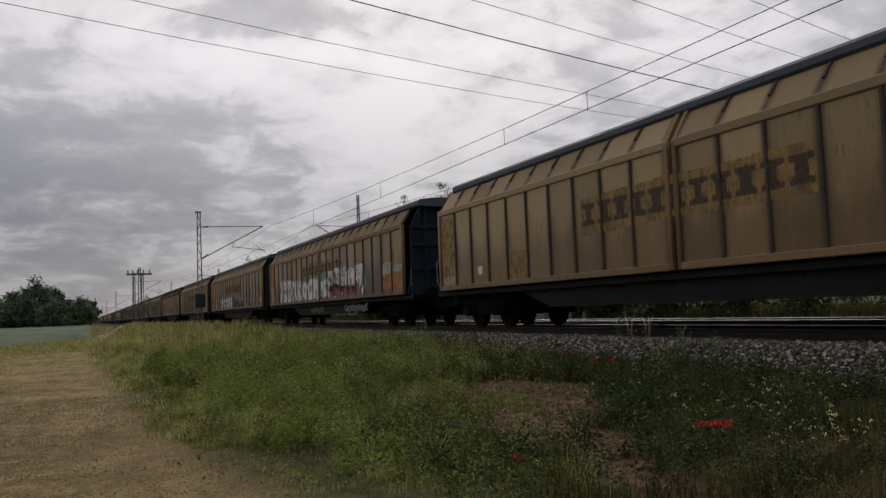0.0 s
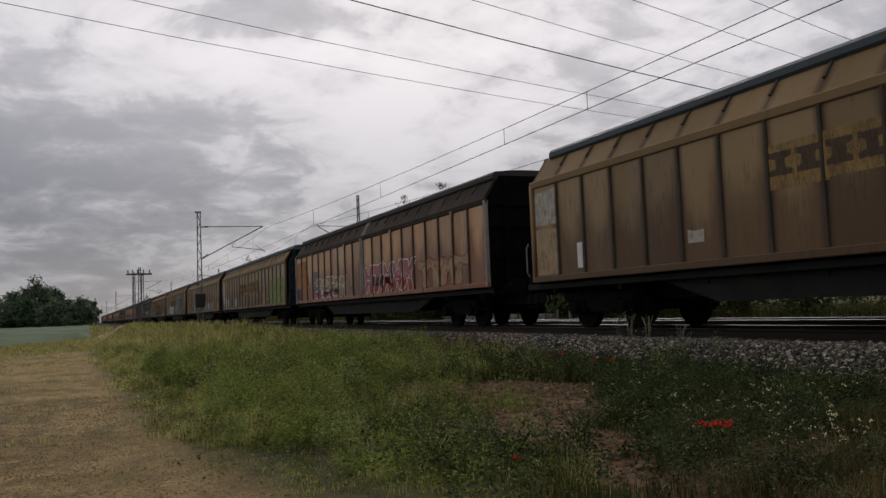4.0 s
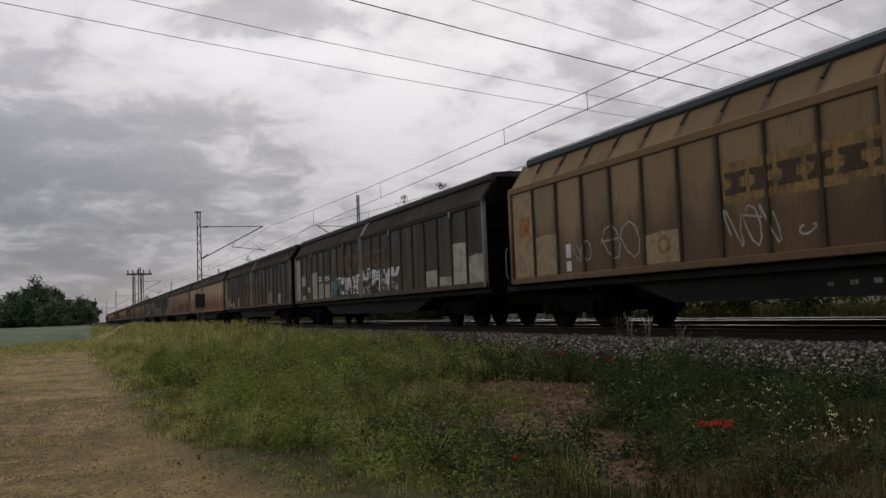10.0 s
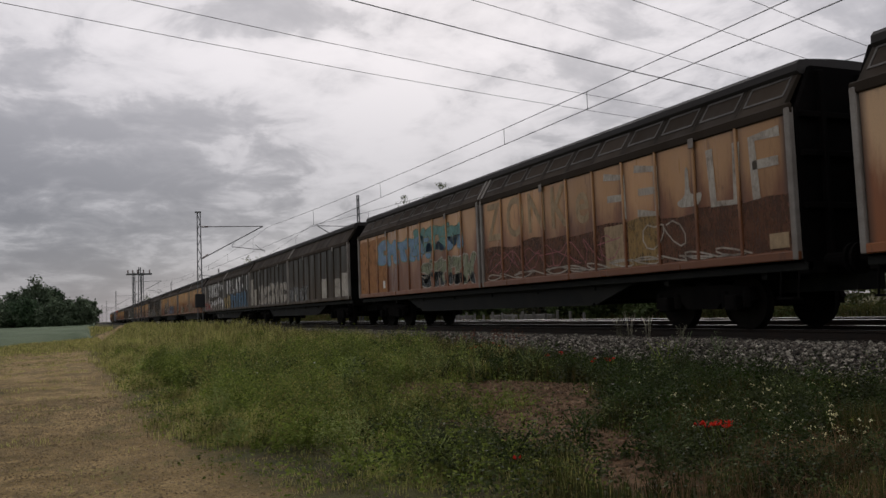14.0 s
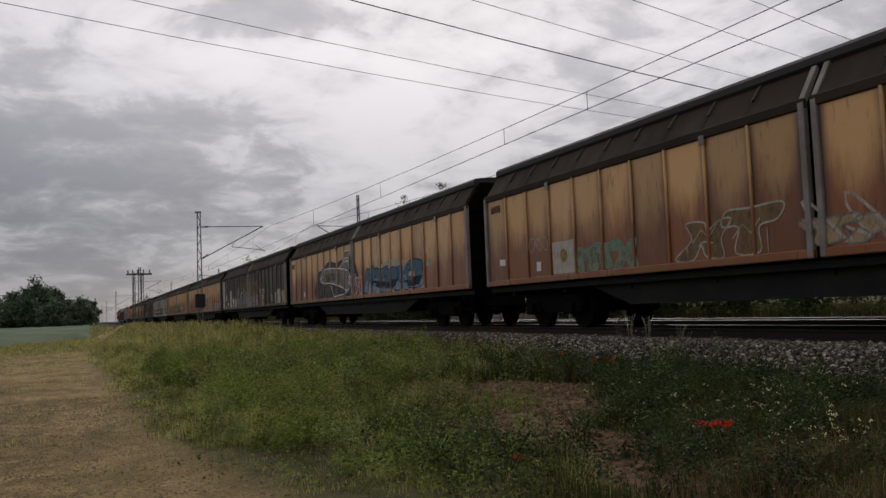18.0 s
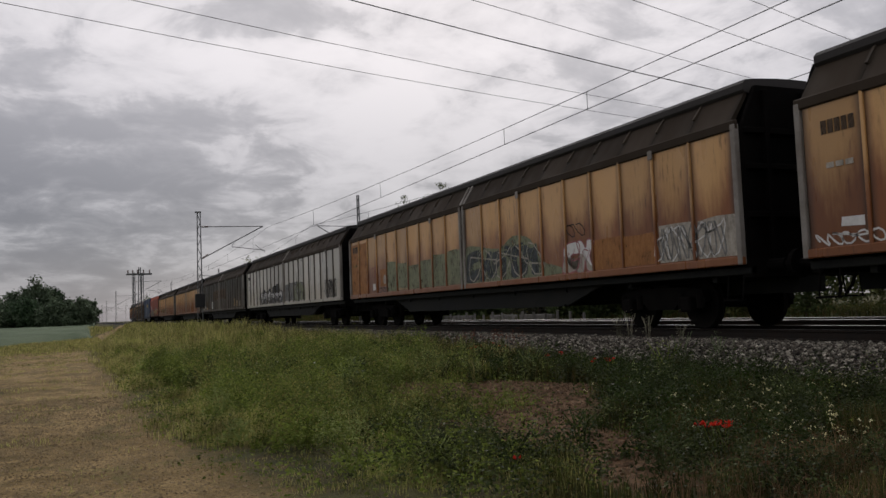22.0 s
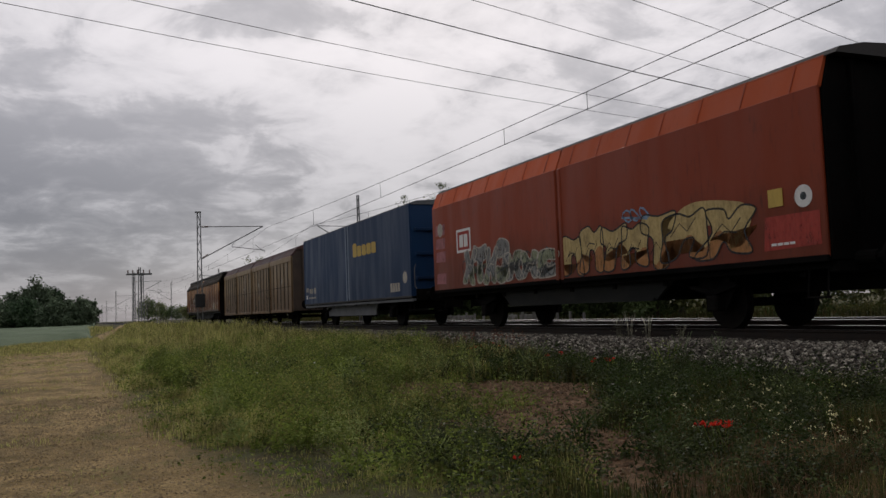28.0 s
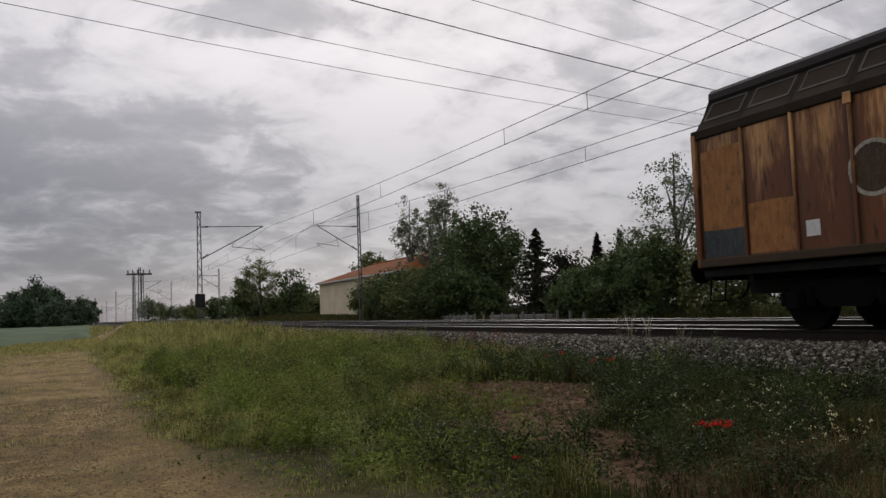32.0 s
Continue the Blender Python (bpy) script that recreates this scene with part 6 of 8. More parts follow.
    a.poly("paint_patch", [(a.i(6, 0.02), LOW + 0.08), (a.i(6, 0.96), LOW + 0.08), (a.i(6, 0.96), 1.85), (a.i(6, 0.02), 1.85)], "white", lift=0.005)
    a.disc(a.i(6, 0.5), 1.58, 0.19, "grey", 0.008)
    a.disc(a.i(6, 0.5), 1.58, 0.11, "sage", 0.010)
    a.brand(7.6, 14.4, 2.1, 2.6, "umber")
    a.plate_at(a.i(16, 0.65), 1.6, 0.6, 0.55, "cream")
    a.disc(a.i(16, 0.65), 1.6, 0.18, "ochre", 0.02)
    a.patch(17, LOW + 0.05, 1.72, "cream", 0.3, 0.98)
    a.patch(18, LOW + 0.05, 1.65, "white", 0.5, 0.98)
    a = Art(22)
    a.plate_at(a.i(2, 0.5), 1.5)
    a.patch(14, LOW, 1.9, "orange")
    a.patch(15, LOW, 2.1, "orange")
    a.patch(1, LOW, 1.9, "cream")
    a = Art(23)
    a.plate_at(a.i(2, 0.5), 1.5, 0.22, 0.26)
    a.bars(0.3, 0.9, 2.8, 3.0, 5, "black")
    a.patch(0, 1.5, 1.7, "wash", 0.3, 0.8)
    a.strokes(3.4, 4.0, 1.5, 2.3, 2, "ochre")
    a.blobs(4.6, 9.4, LOW, 2.0, 5, "sage", "ochre", "wash")
    a.text("TGF", a.i(8, 0.95), 1.6, 0.5, "white", 0.008)
    a.strokes(10.9, 15.0, LOW, 2.2, 6, "sage", 0.05)
    # red wagon
    a = Art(24)
    a.poly("emblem_field", [(1.8, 2.12), (2.75, 2.12), (2.75, 2.78), (1.8, 2.78)], "white", lift=0.003)
    a.poly("emblem_field", [(1.88, 2.19), (2.67, 2.19), (2.67, 2.71), (1.88, 2.71)], "red", lift=0.005)
    a.bars(1.98, 2.58, 2.27, 2.62, 2, "white", 0.007)
    for z0, z1 in ((2.75, 3.05), (2.35, 2.65), (1.95, 2.25), (1.3, 1.6)):
        a.poly("paint_patch", [(0.25, z0), (0.95, z0 - 0.02), (0.98, z1), (0.3, z1)], "pink", lift=0.004)
    a.disc(0.62, 2.9, 0.2, "wash", 0.006)
    a.blobs(2.3, 5.0, LOW - 0.05, 2.25, 4, "grey", "wash", "sage")
    a.blobs(4.8, 7.3, LOW - 0.05, 1.9, 3, "sage", "wash", "grey")
    a.strokes(2.2, 7.2, 1.2, 1.9, 8, "slate", 0.035)
    a.blobs(7.6, 11.4, LOW - 0.05, 2.15, 5, "yellow", "black", "orange")
    a.blobs(11.2, 13.4, LOW, 2.2, 2, "yellow", "black", "orange")
    a.poly("graffiti", a.curve([(11.3, 1.85), (11.8, 2.2), (12.5, 2.22), (13.4, 2.02), (13.3, 1.6), (12.9, 1.35), (12.9, 1.75), (12.3, 1.8)], 3), "yellow", lift=0.0064)
    a.strokes(9.9, 10.8, 2.1, 2.35, 3, "sky", 0.04)
    a.poly("paint_patch", [(13.65, 1.25), (14.78, 1.28), (14.78, 1.78), (13.7, 1.78)], "red", lift=0.002)
    a.plate_at(13.95, 2.06, 0.3, 0.28, "gold")
    a.disc(14.5, 2.02, 0.17, "white", 0.006)
    a.disc(14.5, 2.02, 0.06, "slate", 0.008)
    a.bars(13.8, 14.3, 1.32, 1.36, 4, "white")
    # blue wagon
    a = Art(25)
    for k in range(5):
        u = 8.08 + 0.59 * k
        zt = 3.22 if k == 0 else 3.1
        a.poly("brand_mark", a.curve([(u + 0.02, 2.74), (u + 0.48, 2.73), (u + 0.5, 2.92), (u + 0.48, zt), (u + 0.03, zt + 0.02), (u + 0.01, 2.95)], 3), "gold", lift=0.0062)
    a.bars(0.3, 0.75, 1.58, 1.78, 2, "wash", 0.004)
    a.bars(0.9, 1.6, 1.5, 1.72, 3, "wash", 0.004)
    a.disc(1.95, 1.62, 0.16, "wash", 0.004)
    a.bars(0.3, 0.6, 1.25, 1.42, 1, "white", 0.004)
    a.bars(0.8, 2.1, 1.26, 1.34, 5, "wash", 0.004)
    a.bars(12.4, 13.4, 1.2, 1.5, 4, "wash", 0.004)
    a.disc(13.9, 1.65, 0.2, "wash", 0.004)
    for k in (26, 27):
        a = Art(k)
        a.plate_at(1.4, 2.27, 0.26, 0.14, "cream")
        a.plate_at(2.25, 1.66, 0.32, 0.28, "cream")
        a.disc(2.25, 2.42, 0.14, "wash", 0.006)
        a.plate_at(1.4, 1.06, 0.2, 0.24, "black")
        a.disc(8.8, 2.38, 0.15, "wash", 0.006)
    # last wagon
    a = Art(28)
    a.patch(0, 1.7, 3.1, "orange")
    a.patch(0, LOW, 1.7, "slate")
    a.patch(1, LOW, 2.05, "orange", 0.05, 0.95)
    a.plate_at(a.i(2, 0.25), 1.53, 0.26, 0.24)
    a.disc(3.65, 2.25, 0.40, "wash", 0.006, 0.42)
    a.disc(3.65, 2.25, 0.34, "brand", 0.008, 0.36)
    a.line([(3.45, 2.45), (3.65, 2.1), (3.85, 2.45)], "wash", 0.07)
    a.disc(5.75, 2.25, 0.42, "wash", 0.006, 0.95)
    a.disc(5.75, 2.25, 0.38, "brand", 0.008, 0.9)
    a.bars(5.1, 6.4, 2.12, 2.4, 4, "wash", 0.0105)
    a.text("Wir fahren", 7.4, 2.1, 0.95, "brand", 0.016, squash=0.98)
    a.text("für", 12.6, 2.1, 1.05, "brand", 0.02, squash=1.05)
    a.text("EM", 11.3, LOW + 0.1, 0.95, "wash", 0.0, squash=1.2)
    a.strokes(13.2, 15.0, LOW + 0.3, 1.95, 4, "wash", 0.025)
    for u in (15.3, 16.4, 17.5, 18.4):
        a.line([(u, 1.6), (u + 0.12, 1.9), (u + 0.05, 2.2), (u + 0.2, 2.45)], "rust", 0.12)
        a.strokes(u, u + 0.7, 1.4, 1.9, 2, "cream", 0.02)
    for u in (19.7, 20.3, 20.9, 21.4):
        a.line([(u, 1.95), (u + 0.04, 2.4), (u, 2.7)], "rust", 0.12)
    for k, z, m in ((4, 1.6, "cream"), (5, 1.6, "wash"), (15, 1.4, "wash")):
        a.patch(k, LOW, z, m)
    a.poly("paint_patch", [(18.6, LOW), (19.55, LOW), (19.55, 1.82), (18.6, 1.84)], "wash", lift=0.005)
    a.poly("paint_patch", [(19.8, LOW), (20.7, LOW), (20.7, 1.62), (19.8, 1.7)], "cream", lift=0.005)
    a.patch(19, 1.6, 1.82, "wash", 0.05, 0.4)
    a.patch(19, 1.3, 1.5, "white", 0.8, 1.0)


paint_train()

# ---- grass, weeds, flowers, stones ----
RNG = np.random.default_rng(7)


def leafy(name, a, b, dry=None, shine=0.75, through_light=0.35):
    """Leaves and blades: a tone per blade, some light passing through."""
    if name in MATS:
        return MATS[name]
    mat = bpy.data.materials.new(name)
    mat.use_nodes = True
    g = Nodes(mat.node_tree)
    isl = g.add("ShaderNodeNewGeometry")
    rnd = isl.outputs["Random Per Island"]
    blot = g.noise(isl.outputs["Position"], 0.8, 3.0, 0.6)
    col = g.mix(rnd, a, b)
    if dry:
        col = g.mix(g.math("MULTIPLY", g.ramp(g.math("ADD", g.math("MULTIPLY", rnd, 0.4), blot), 0.62, 0.85), 0.8), col, dry)
    hsv = g.add("ShaderNodeHueSaturation")
    g.link(col, hsv.inputs["Color"])
    g.link(g.ramp(g.noise(isl.outputs["Position"], 1.9, 3.0, 0.6), 0.34, 0.66, 0.5, 1.42), hsv.inputs["Value"])
    col = hsv.outputs[0]
    p = g.add("ShaderNodeBsdfPrincipled", i_Roughness=shine)
    p.inputs["Specular IOR Level"].default_value = 0.12
    g.link(col, p.inputs["Base Color"])
    tr = g.add("ShaderNodeBsdfTranslucent")
    g.link(col, tr.inputs[0])
    m = g.add("ShaderNodeMixShader")
    m.inputs[0].default_value = through_light
    g.link(p.outputs[0], m.inputs[1])
    g.link(tr.outputs[0], m.inputs[2])
    out = g.add("ShaderNodeOutputMaterial")
    g.link(m.outputs[0], out.inputs[0])
    MATS[name] = mat
    return mat


def vnoise(x, y, s, seed=0.0):
    """Smooth two-dimensional value noise on arrays."""
    x, y = x * s + seed * 17.3, y * s + seed * 9.1
    xi, yi = np.floor(x), np.floor(y)
    fx, fy = x - xi, y - yi
    fx, fy = fx * fx * (3 - 2 * fx), fy * fy * (3 - 2 * fy)

    def h(i, j):
        v = np.sin(i * 127.1 + j * 311.7 + seed * 74.7) * 43758.5453
        return v - np.floor(v)

    return (h(xi, yi) * (1 - fx) + h(xi + 1, yi) * fx) * (1 - fy) + (h(xi, yi + 1) * (1 - fx) + h(xi + 1, yi + 1) * fx) * fy


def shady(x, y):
    """1 towards the right of the view, where darker, cooler weed colours stand in for the weaker light, 0 in the fresh
    grass.
    """
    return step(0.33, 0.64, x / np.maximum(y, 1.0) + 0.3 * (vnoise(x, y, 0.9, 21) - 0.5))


def path_edge(y):
    return 0.66 - 0.0165 * y + 0.5 * np.exp(-np.maximum(y - 6.0, -2.0) / 2.0)


def bare(x, y):
    """1 on the bare soil, 0 on the green."""
    d = np.min([np.hypot((x - cx) * sx, (y - cy) * sy) for cx, cy, sx, sy in BARE], axis=0) + 0.9 * (vnoise(x, y, 1.5, 3) - 0.5)
    return step(1.05, 0.75, d)


def scatter(n, x0, x1, y0, y1, keep):
    """n points at most on a patch of the verge, thinned by keep(x, y)."""
    x, y = RNG.uniform(x0, x1, n), RNG.uniform(y0, y1, n)
    k = RNG.uniform(0, 1, n) < keep(x, y)
    return x[k], y[k]


def blades(x, y, h, w, lean=0.35):
    """Bent tapering blades: five points and three triangles each."""
    n = len(x)
    an = RNG.uniform(0, 2 * np.pi, n)
    ca, sa = np.cos(an), np.sin(an)
    z = land(x, y) - 0.02
    bend = RNG.uniform(0.05, lean, n) * h
    tx, ty = -sa, ca
    base = np.stack([x, y, z], -1)
    side = np.stack([tx, ty, 0 * x], -1) * (w / 2)[:, None]
    mid = base + np.stack([ca * bend * 0.3, sa * bend * 0.3, h * 0.55], -1)
    tip = base + np.stack([ca * bend, sa * bend, h * RNG.uniform(0.85, 1.0, n)], -1)
    verts = np.stack([base - side, base + side, mid - side * 0.75, mid + side * 0.75, tip], 1).reshape(-1, 3)
    o = (np.arange(n) * 5)[:, None]
    faces = np.stack([o + [0, 1, 3], o + [0, 3, 2], o + [2, 3, 4]], 1).reshape(-1, 3)
    return verts, faces


def leaves(c, size, flat=0.5, asp=0.55):
    """Pointed leaf quads round the centres c, of the given sizes."""
    n = len(c)
    u = RNG.normal(size=(n, 3))
    u[:, 2] *= (1 - flat)
    u /= np.linalg.norm(u, axis=1)[:, None]
    w = RNG.normal(size=(n, 3))
    w -= (w * u).sum(1)[:, None] * u
    w /= np.linalg.norm(w, axis=1)[:, None]
    a, b = u * size[:, None] * 0.5, w * (size * asp * 0.5)[:, None]
    verts = np.stack([c - a, c + b, c + a, c - b], 1).reshape(-1, 3)
    faces = (np.arange(n) * 4)[:, None] + np.arange(4)
    return verts, faces


def stuff(name, vf, mat, label, category):
    ob = part(name, array_mesh(name, vf[0], vf[1]), mat)
    return tagged(ob, label, category, kind="stuff")


def join_vf(parts_):
    vs, fs, n = [], [], 0
    for v, f in parts_:
        vs.append(v)
        fs.append(f + n)
        n += len(v)
    return np.concatenate(vs), np.concatenate(fs)


def in_view(x, y):
    return (x > -0.1 * y - 1.5) & (x < 1.32 * y + 1.2)


LUSH = leafy("grass_lush", (0.098, 0.128, 0.028), (0.225, 0.25, 0.066), (0.30, 0.265, 0.09))
SOFT = leafy("grass_soft_yellow", (0.27, 0.275, 0.08), (0.42, 0.41, 0.14), (0.44, 0.38, 0.17))
# DEEP, WEED_BLUE and WEED_DARK: greens lowered to hold the right side's shade
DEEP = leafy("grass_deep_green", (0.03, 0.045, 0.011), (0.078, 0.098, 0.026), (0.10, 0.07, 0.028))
DRY = leafy("grass_dry", (0.13, 0.075, 0.042), (0.22, 0.145, 0.075), None, 0.7)
WEED = leafy("weed_leaf", (0.082, 0.118, 0.022), (0.215, 0.26, 0.054), None, 0.7)
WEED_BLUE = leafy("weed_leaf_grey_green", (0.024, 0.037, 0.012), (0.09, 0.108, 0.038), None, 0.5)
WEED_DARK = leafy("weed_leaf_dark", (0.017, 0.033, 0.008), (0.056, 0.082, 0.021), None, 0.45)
WEED_TIP = leafy("weed_tip_light", (0.17, 0.225, 0.065), (0.33, 0.37, 0.14), None, 0.7)
STALK = leafy("stalk_pale_dry", (0.20, 0.19, 0.13), (0.34, 0.32, 0.23), None, 0.6)
SORREL = leafy("weed_sorrel_red", (0.10, 0.035, 0.02), (0.20, 0.075, 0.04), None, 0.7)
PALEGREEN = leafy("weed_leaf_pale", (0.10, 0.13, 0.06), (0.16, 0.20, 0.10), None, 0.5)


def tuft(x, y):
    return vnoise(x, y, 1.1, 1) * 0.6 + vnoise(x, y, 3.1, 2) * 0.4


def build_grass():
    def green(x, y):
        off = x - path_edge(y)
        off = np.where(y > 46, np.minimum(off + 9, np.abs(x + 3.2 - 0.06 * y) - 0.6 + 3 * (x < -9 + 0.062 * y)), off)
        return step(0.0, 1.0, off + 0.5 * (tuft(x, y) - 0.5)) * (1 - bare(x, y)) * step(8.75, 8.2, x) * in_view(x, y)

    def tall(x, y):
        return 0.35 + 0.65 * step(0.35, 0.75, tuft(x, y))

    jobs = []
    for y0, y1, n in ((3.0, 9, 90000), (9, 16, 90000), (16, 30, 80000), (30, 60, 70000), (60, 130, 40000)):
        jobs.append((y0, y1, n))
    sets = {"lush": [], "soft": [], "deep": []}
    for y0, y1, n in jobs:
        x, y = scatter(n, (-0.2 if y1 < 40 else -6.0), 8.8, y0, y1, lambda a, b: green(a, b) * (0.25 + 0.75 * step(0.3, 0.7, tuft(a, b))))
        off = x - path_edge(y)
        side = vnoise(x, y, 0.35, 8)
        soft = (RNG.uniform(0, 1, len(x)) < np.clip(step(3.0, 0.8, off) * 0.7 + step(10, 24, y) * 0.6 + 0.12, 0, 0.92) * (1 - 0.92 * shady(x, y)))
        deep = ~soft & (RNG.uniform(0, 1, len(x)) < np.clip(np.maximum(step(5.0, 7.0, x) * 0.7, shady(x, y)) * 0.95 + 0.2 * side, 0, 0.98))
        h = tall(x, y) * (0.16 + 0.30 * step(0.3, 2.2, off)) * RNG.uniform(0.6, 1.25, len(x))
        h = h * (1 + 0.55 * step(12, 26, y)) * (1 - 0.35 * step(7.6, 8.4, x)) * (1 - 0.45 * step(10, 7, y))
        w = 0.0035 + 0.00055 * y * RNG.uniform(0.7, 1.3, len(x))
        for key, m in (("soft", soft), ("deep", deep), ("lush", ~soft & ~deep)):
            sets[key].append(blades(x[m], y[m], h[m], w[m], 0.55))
    stuff("grass", join_vf(sets["lush"]), LUSH, "lush green meadow grass on the railway verge", "grass")
    stuff("grass", join_vf(sets["soft"]), SOFT, "soft yellow green tall grass beside the gravel path", "grass")
    stuff("grass", join_vf(sets["deep"]), DEEP, "deep green grass near the ballast", "grass")
    # short tufts on the path and dry stalks
    x, y = scatter(60000, -5.5, 1.8, 4, 50, lambda a, b: in_view(a, b) * step(0.52, 0.7, vnoise(a, b, 1.7, 4)) * 0.65)
    stuff("grass", blades(x, y, RNG.uniform(0.03, 0.09, len(x)), 0.004 + 0.0005 * y, 0.8), SOFT, "short trodden tufts on the gravel path", "grass")
    x, y = scatter(42000, 2.5, 8.3, 3, 16, lambda a, b: in_view(a, b) * (0.03 + 0.97 * step(1.5, 0.5, np.hypot((a - 4.75) * 0.8, b - 4.2))) * (1 - 0.7 * bare(a, b)))
    stuff("dry_grass", blades(x, y, RNG.uniform(0.1, 0.3, len(x)), 0.003 + 0.0004 * y, 0.8), DRY, "dry straw coloured stalks among the weeds", "grass")
    # left edge of the path and rough grass before the field
    x, y = scatter(60000, -14, 1.0, 18, 75, lambda a, b: in_view(a, b) * np.maximum(step(-0.4, -1.2, a + 0.075 * b), step(38, 50, b)) * (b < 69 + 3.2 * np.clip(a, -6.0, 1.0)))
    stuff("grass", blades(x, y, RNG.uniform(0.08, 0.26, len(x)), 0.006 + 0.0006 * y, 0.5), SOFT, "mown grass strip beside the field", "grass")
    # beyond the tracks
    x, y = scatter(70000, 18.6, 40, 15, 120, lambda a, b: in_view(a, b))
    stuff("grass", blades(x, y, RNG.uniform(0.15, 0.5, len(x)), 0.01 + 0.0006 * y, 0.5), DEEP, "rough grass behind the railway", "grass")


def weed_vf(x, y, h, spread, n_leaf, size, z0=None):
    """Leafy stems: leaves from bottom to top, smaller upward."""
    z0 = land(x, y) if z0 is None else z0
    c, s = [], []
    for i in range(len(x)):
        k = max(4, int(n_leaf * RNG.uniform(0.7, 1.3)))
        f = RNG.uniform(0.08, 1.0, k)
        an = RNG.uniform(0, 2 * np.pi, k)
        r = spread[i] * (1.1 - 0.85 * f) * RNG.uniform(0.2, 1.0, k)
        c.append(np.stack([x[i] + r * np.cos(an), y[i] + r * np.sin(an), z0[i] + f * h[i]], -1))
        s.append(size[i] * (1.2 - 0.7 * f) * RNG.uniform(0.7, 1.3, k))
    return leaves(np.concatenate(c), np.concatenate(s), 0.45, 0.5)


def build_weeds():
    def ok(x, y):
        return (x > path_edge(y) + 0.9) * (1 - 0.8 * bare(x, y)) * step(8.6, 8.2, x) * in_view(x, y) * step(0.35, 0.6, vnoise(x, y, 0.7, 6))

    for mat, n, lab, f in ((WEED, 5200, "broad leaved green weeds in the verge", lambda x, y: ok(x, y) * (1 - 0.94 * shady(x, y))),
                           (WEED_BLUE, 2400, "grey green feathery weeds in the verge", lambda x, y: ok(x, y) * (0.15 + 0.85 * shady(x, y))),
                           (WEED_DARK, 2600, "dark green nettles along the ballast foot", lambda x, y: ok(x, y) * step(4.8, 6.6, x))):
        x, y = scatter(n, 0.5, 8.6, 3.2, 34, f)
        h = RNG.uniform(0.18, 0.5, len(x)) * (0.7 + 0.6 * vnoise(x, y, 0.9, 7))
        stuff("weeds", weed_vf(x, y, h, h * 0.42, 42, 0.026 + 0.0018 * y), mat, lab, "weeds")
    # bushy clumps of tall weeds with gaps between
    for mat, n, x0, x1, y0, y1, hh, lab in ((WEED, 170, 1.6, 6.5, 6.0, 24, 0.74, "bushy bright green weed clumps"), (WEED_DARK, 80, 3.0, 7.9, 5, 20, 0.6, "bushy dark green weed clumps"), (WEED_BLUE, 70, 2.6, 7.8, 4.2, 13, 0.45, "bushy grey green weed clumps"), (LUSH, 90, 1.6, 6.0, 8, 26, 0.72, "bushy fresh green weed clumps")):
        cx, cy = scatter(n * 3, x0, x1, y0, y1, lambda p, q: in_view(p, q) * (1 - bare(p, q)) * (p > path_edge(q) + 1.2) * ((1 - shady(p, q)) if mat in (WEED, LUSH) else (0.2 + 0.8 * shady(p, q))))
        cx, cy = cx[:n], cy[:n]
        k = 16
        x = np.repeat(cx, k) + RNG.normal(0, 0.2, len(cx) * k)
        y = np.repeat(cy, k) + RNG.normal(0, 0.2, len(cx) * k)
        big = np.repeat(RNG.uniform(0.6, 1.25, len(cx)), k) * hh * np.exp(-((x - np.repeat(cx, k)) ** 2 + (y - np.repeat(cy, k)) ** 2) / 0.16)
        h = np.maximum(big, 0.12) * RNG.uniform(0.75, 1.1, len(x))
        stuff("weeds", weed_vf(x, y, h, h * 0.4 + 0.04, 38, 0.03 + 0.0021 * y), mat, lab, "weeds")
    # pale feathery tips among the dark weeds
    x, y = scatter(420, 3.0, 8.0, 4.2, 16, lambda p, q: in_view(p, q) * shady(p, q) * (1 - 0.8 * bare(p, q)) * step(0.45, 0.7, vnoise(p, q, 0.8, 31)))
    h = RNG.uniform(0.2, 0.42, len(x))
    stuff("weeds", weed_vf(x, y, h, h * 0.3, 20, 0.018 + 0.0018 * y), PALEGREEN, "pale feathery weeds among the dark green", "weeds")
    # tall thin stems with light tips over the fresh weeds
    cx, cy = scatter(520, 1.2, 7.4, 6.0, 24, lambda p, q: in_view(p, q) * (1 - bare(p, q)) * (p > path_edge(q) + 1.0) * (1 - 0.72 * shady(p, q)) * step(0.3, 0.6, vnoise(p, q, 0.9, 41)))
    k = 5
    x, y = np.repeat(cx, k) + RNG.normal(0, 0.1, len(cx) * k), np.repeat(cy, k) + RNG.normal(0, 0.1, len(cx) * k)
    h = np.repeat(RNG.uniform(0.34, 0.72, len(cx)), k) * RNG.uniform(0.7, 1.1, len(x))
    stuff("weeds", weed_vf(x, y, h, h * 0.16 + 0.02, 26, 0.02 + 0.0016 * y), WEED_TIP, "thin upright weeds with light green tips", "weeds")
    x, y = np.concatenate([RNG.normal(9.0, 0.22, 60), RNG.normal(5.1, 0.3, 40), RNG.normal(4.9, 0.3, 34)]), np.concatenate([RNG.normal(18.6, 1.0, 60), RNG.normal(5.9, 0.25, 40), RNG.normal(4.9, 0.25, 34)])
    z0 = np.where(x > 7.95, np.interp(x, [7.95, 9.15, 9.6], [-0.75, -0.22, -0.20]), land(x, y))
    h = RNG.uniform(0.12, 0.3, len(x))
    stuff("weeds", weed_vf(x, y, h, h * 0.3, 16, 0.016 + 0.0016 * y, z0), SORREL, "reddish sorrel stalks among the weeds", "weeds")
    # low clover and seedlings that cover the ground between the blades
    cover = {"a": [], "b": []}
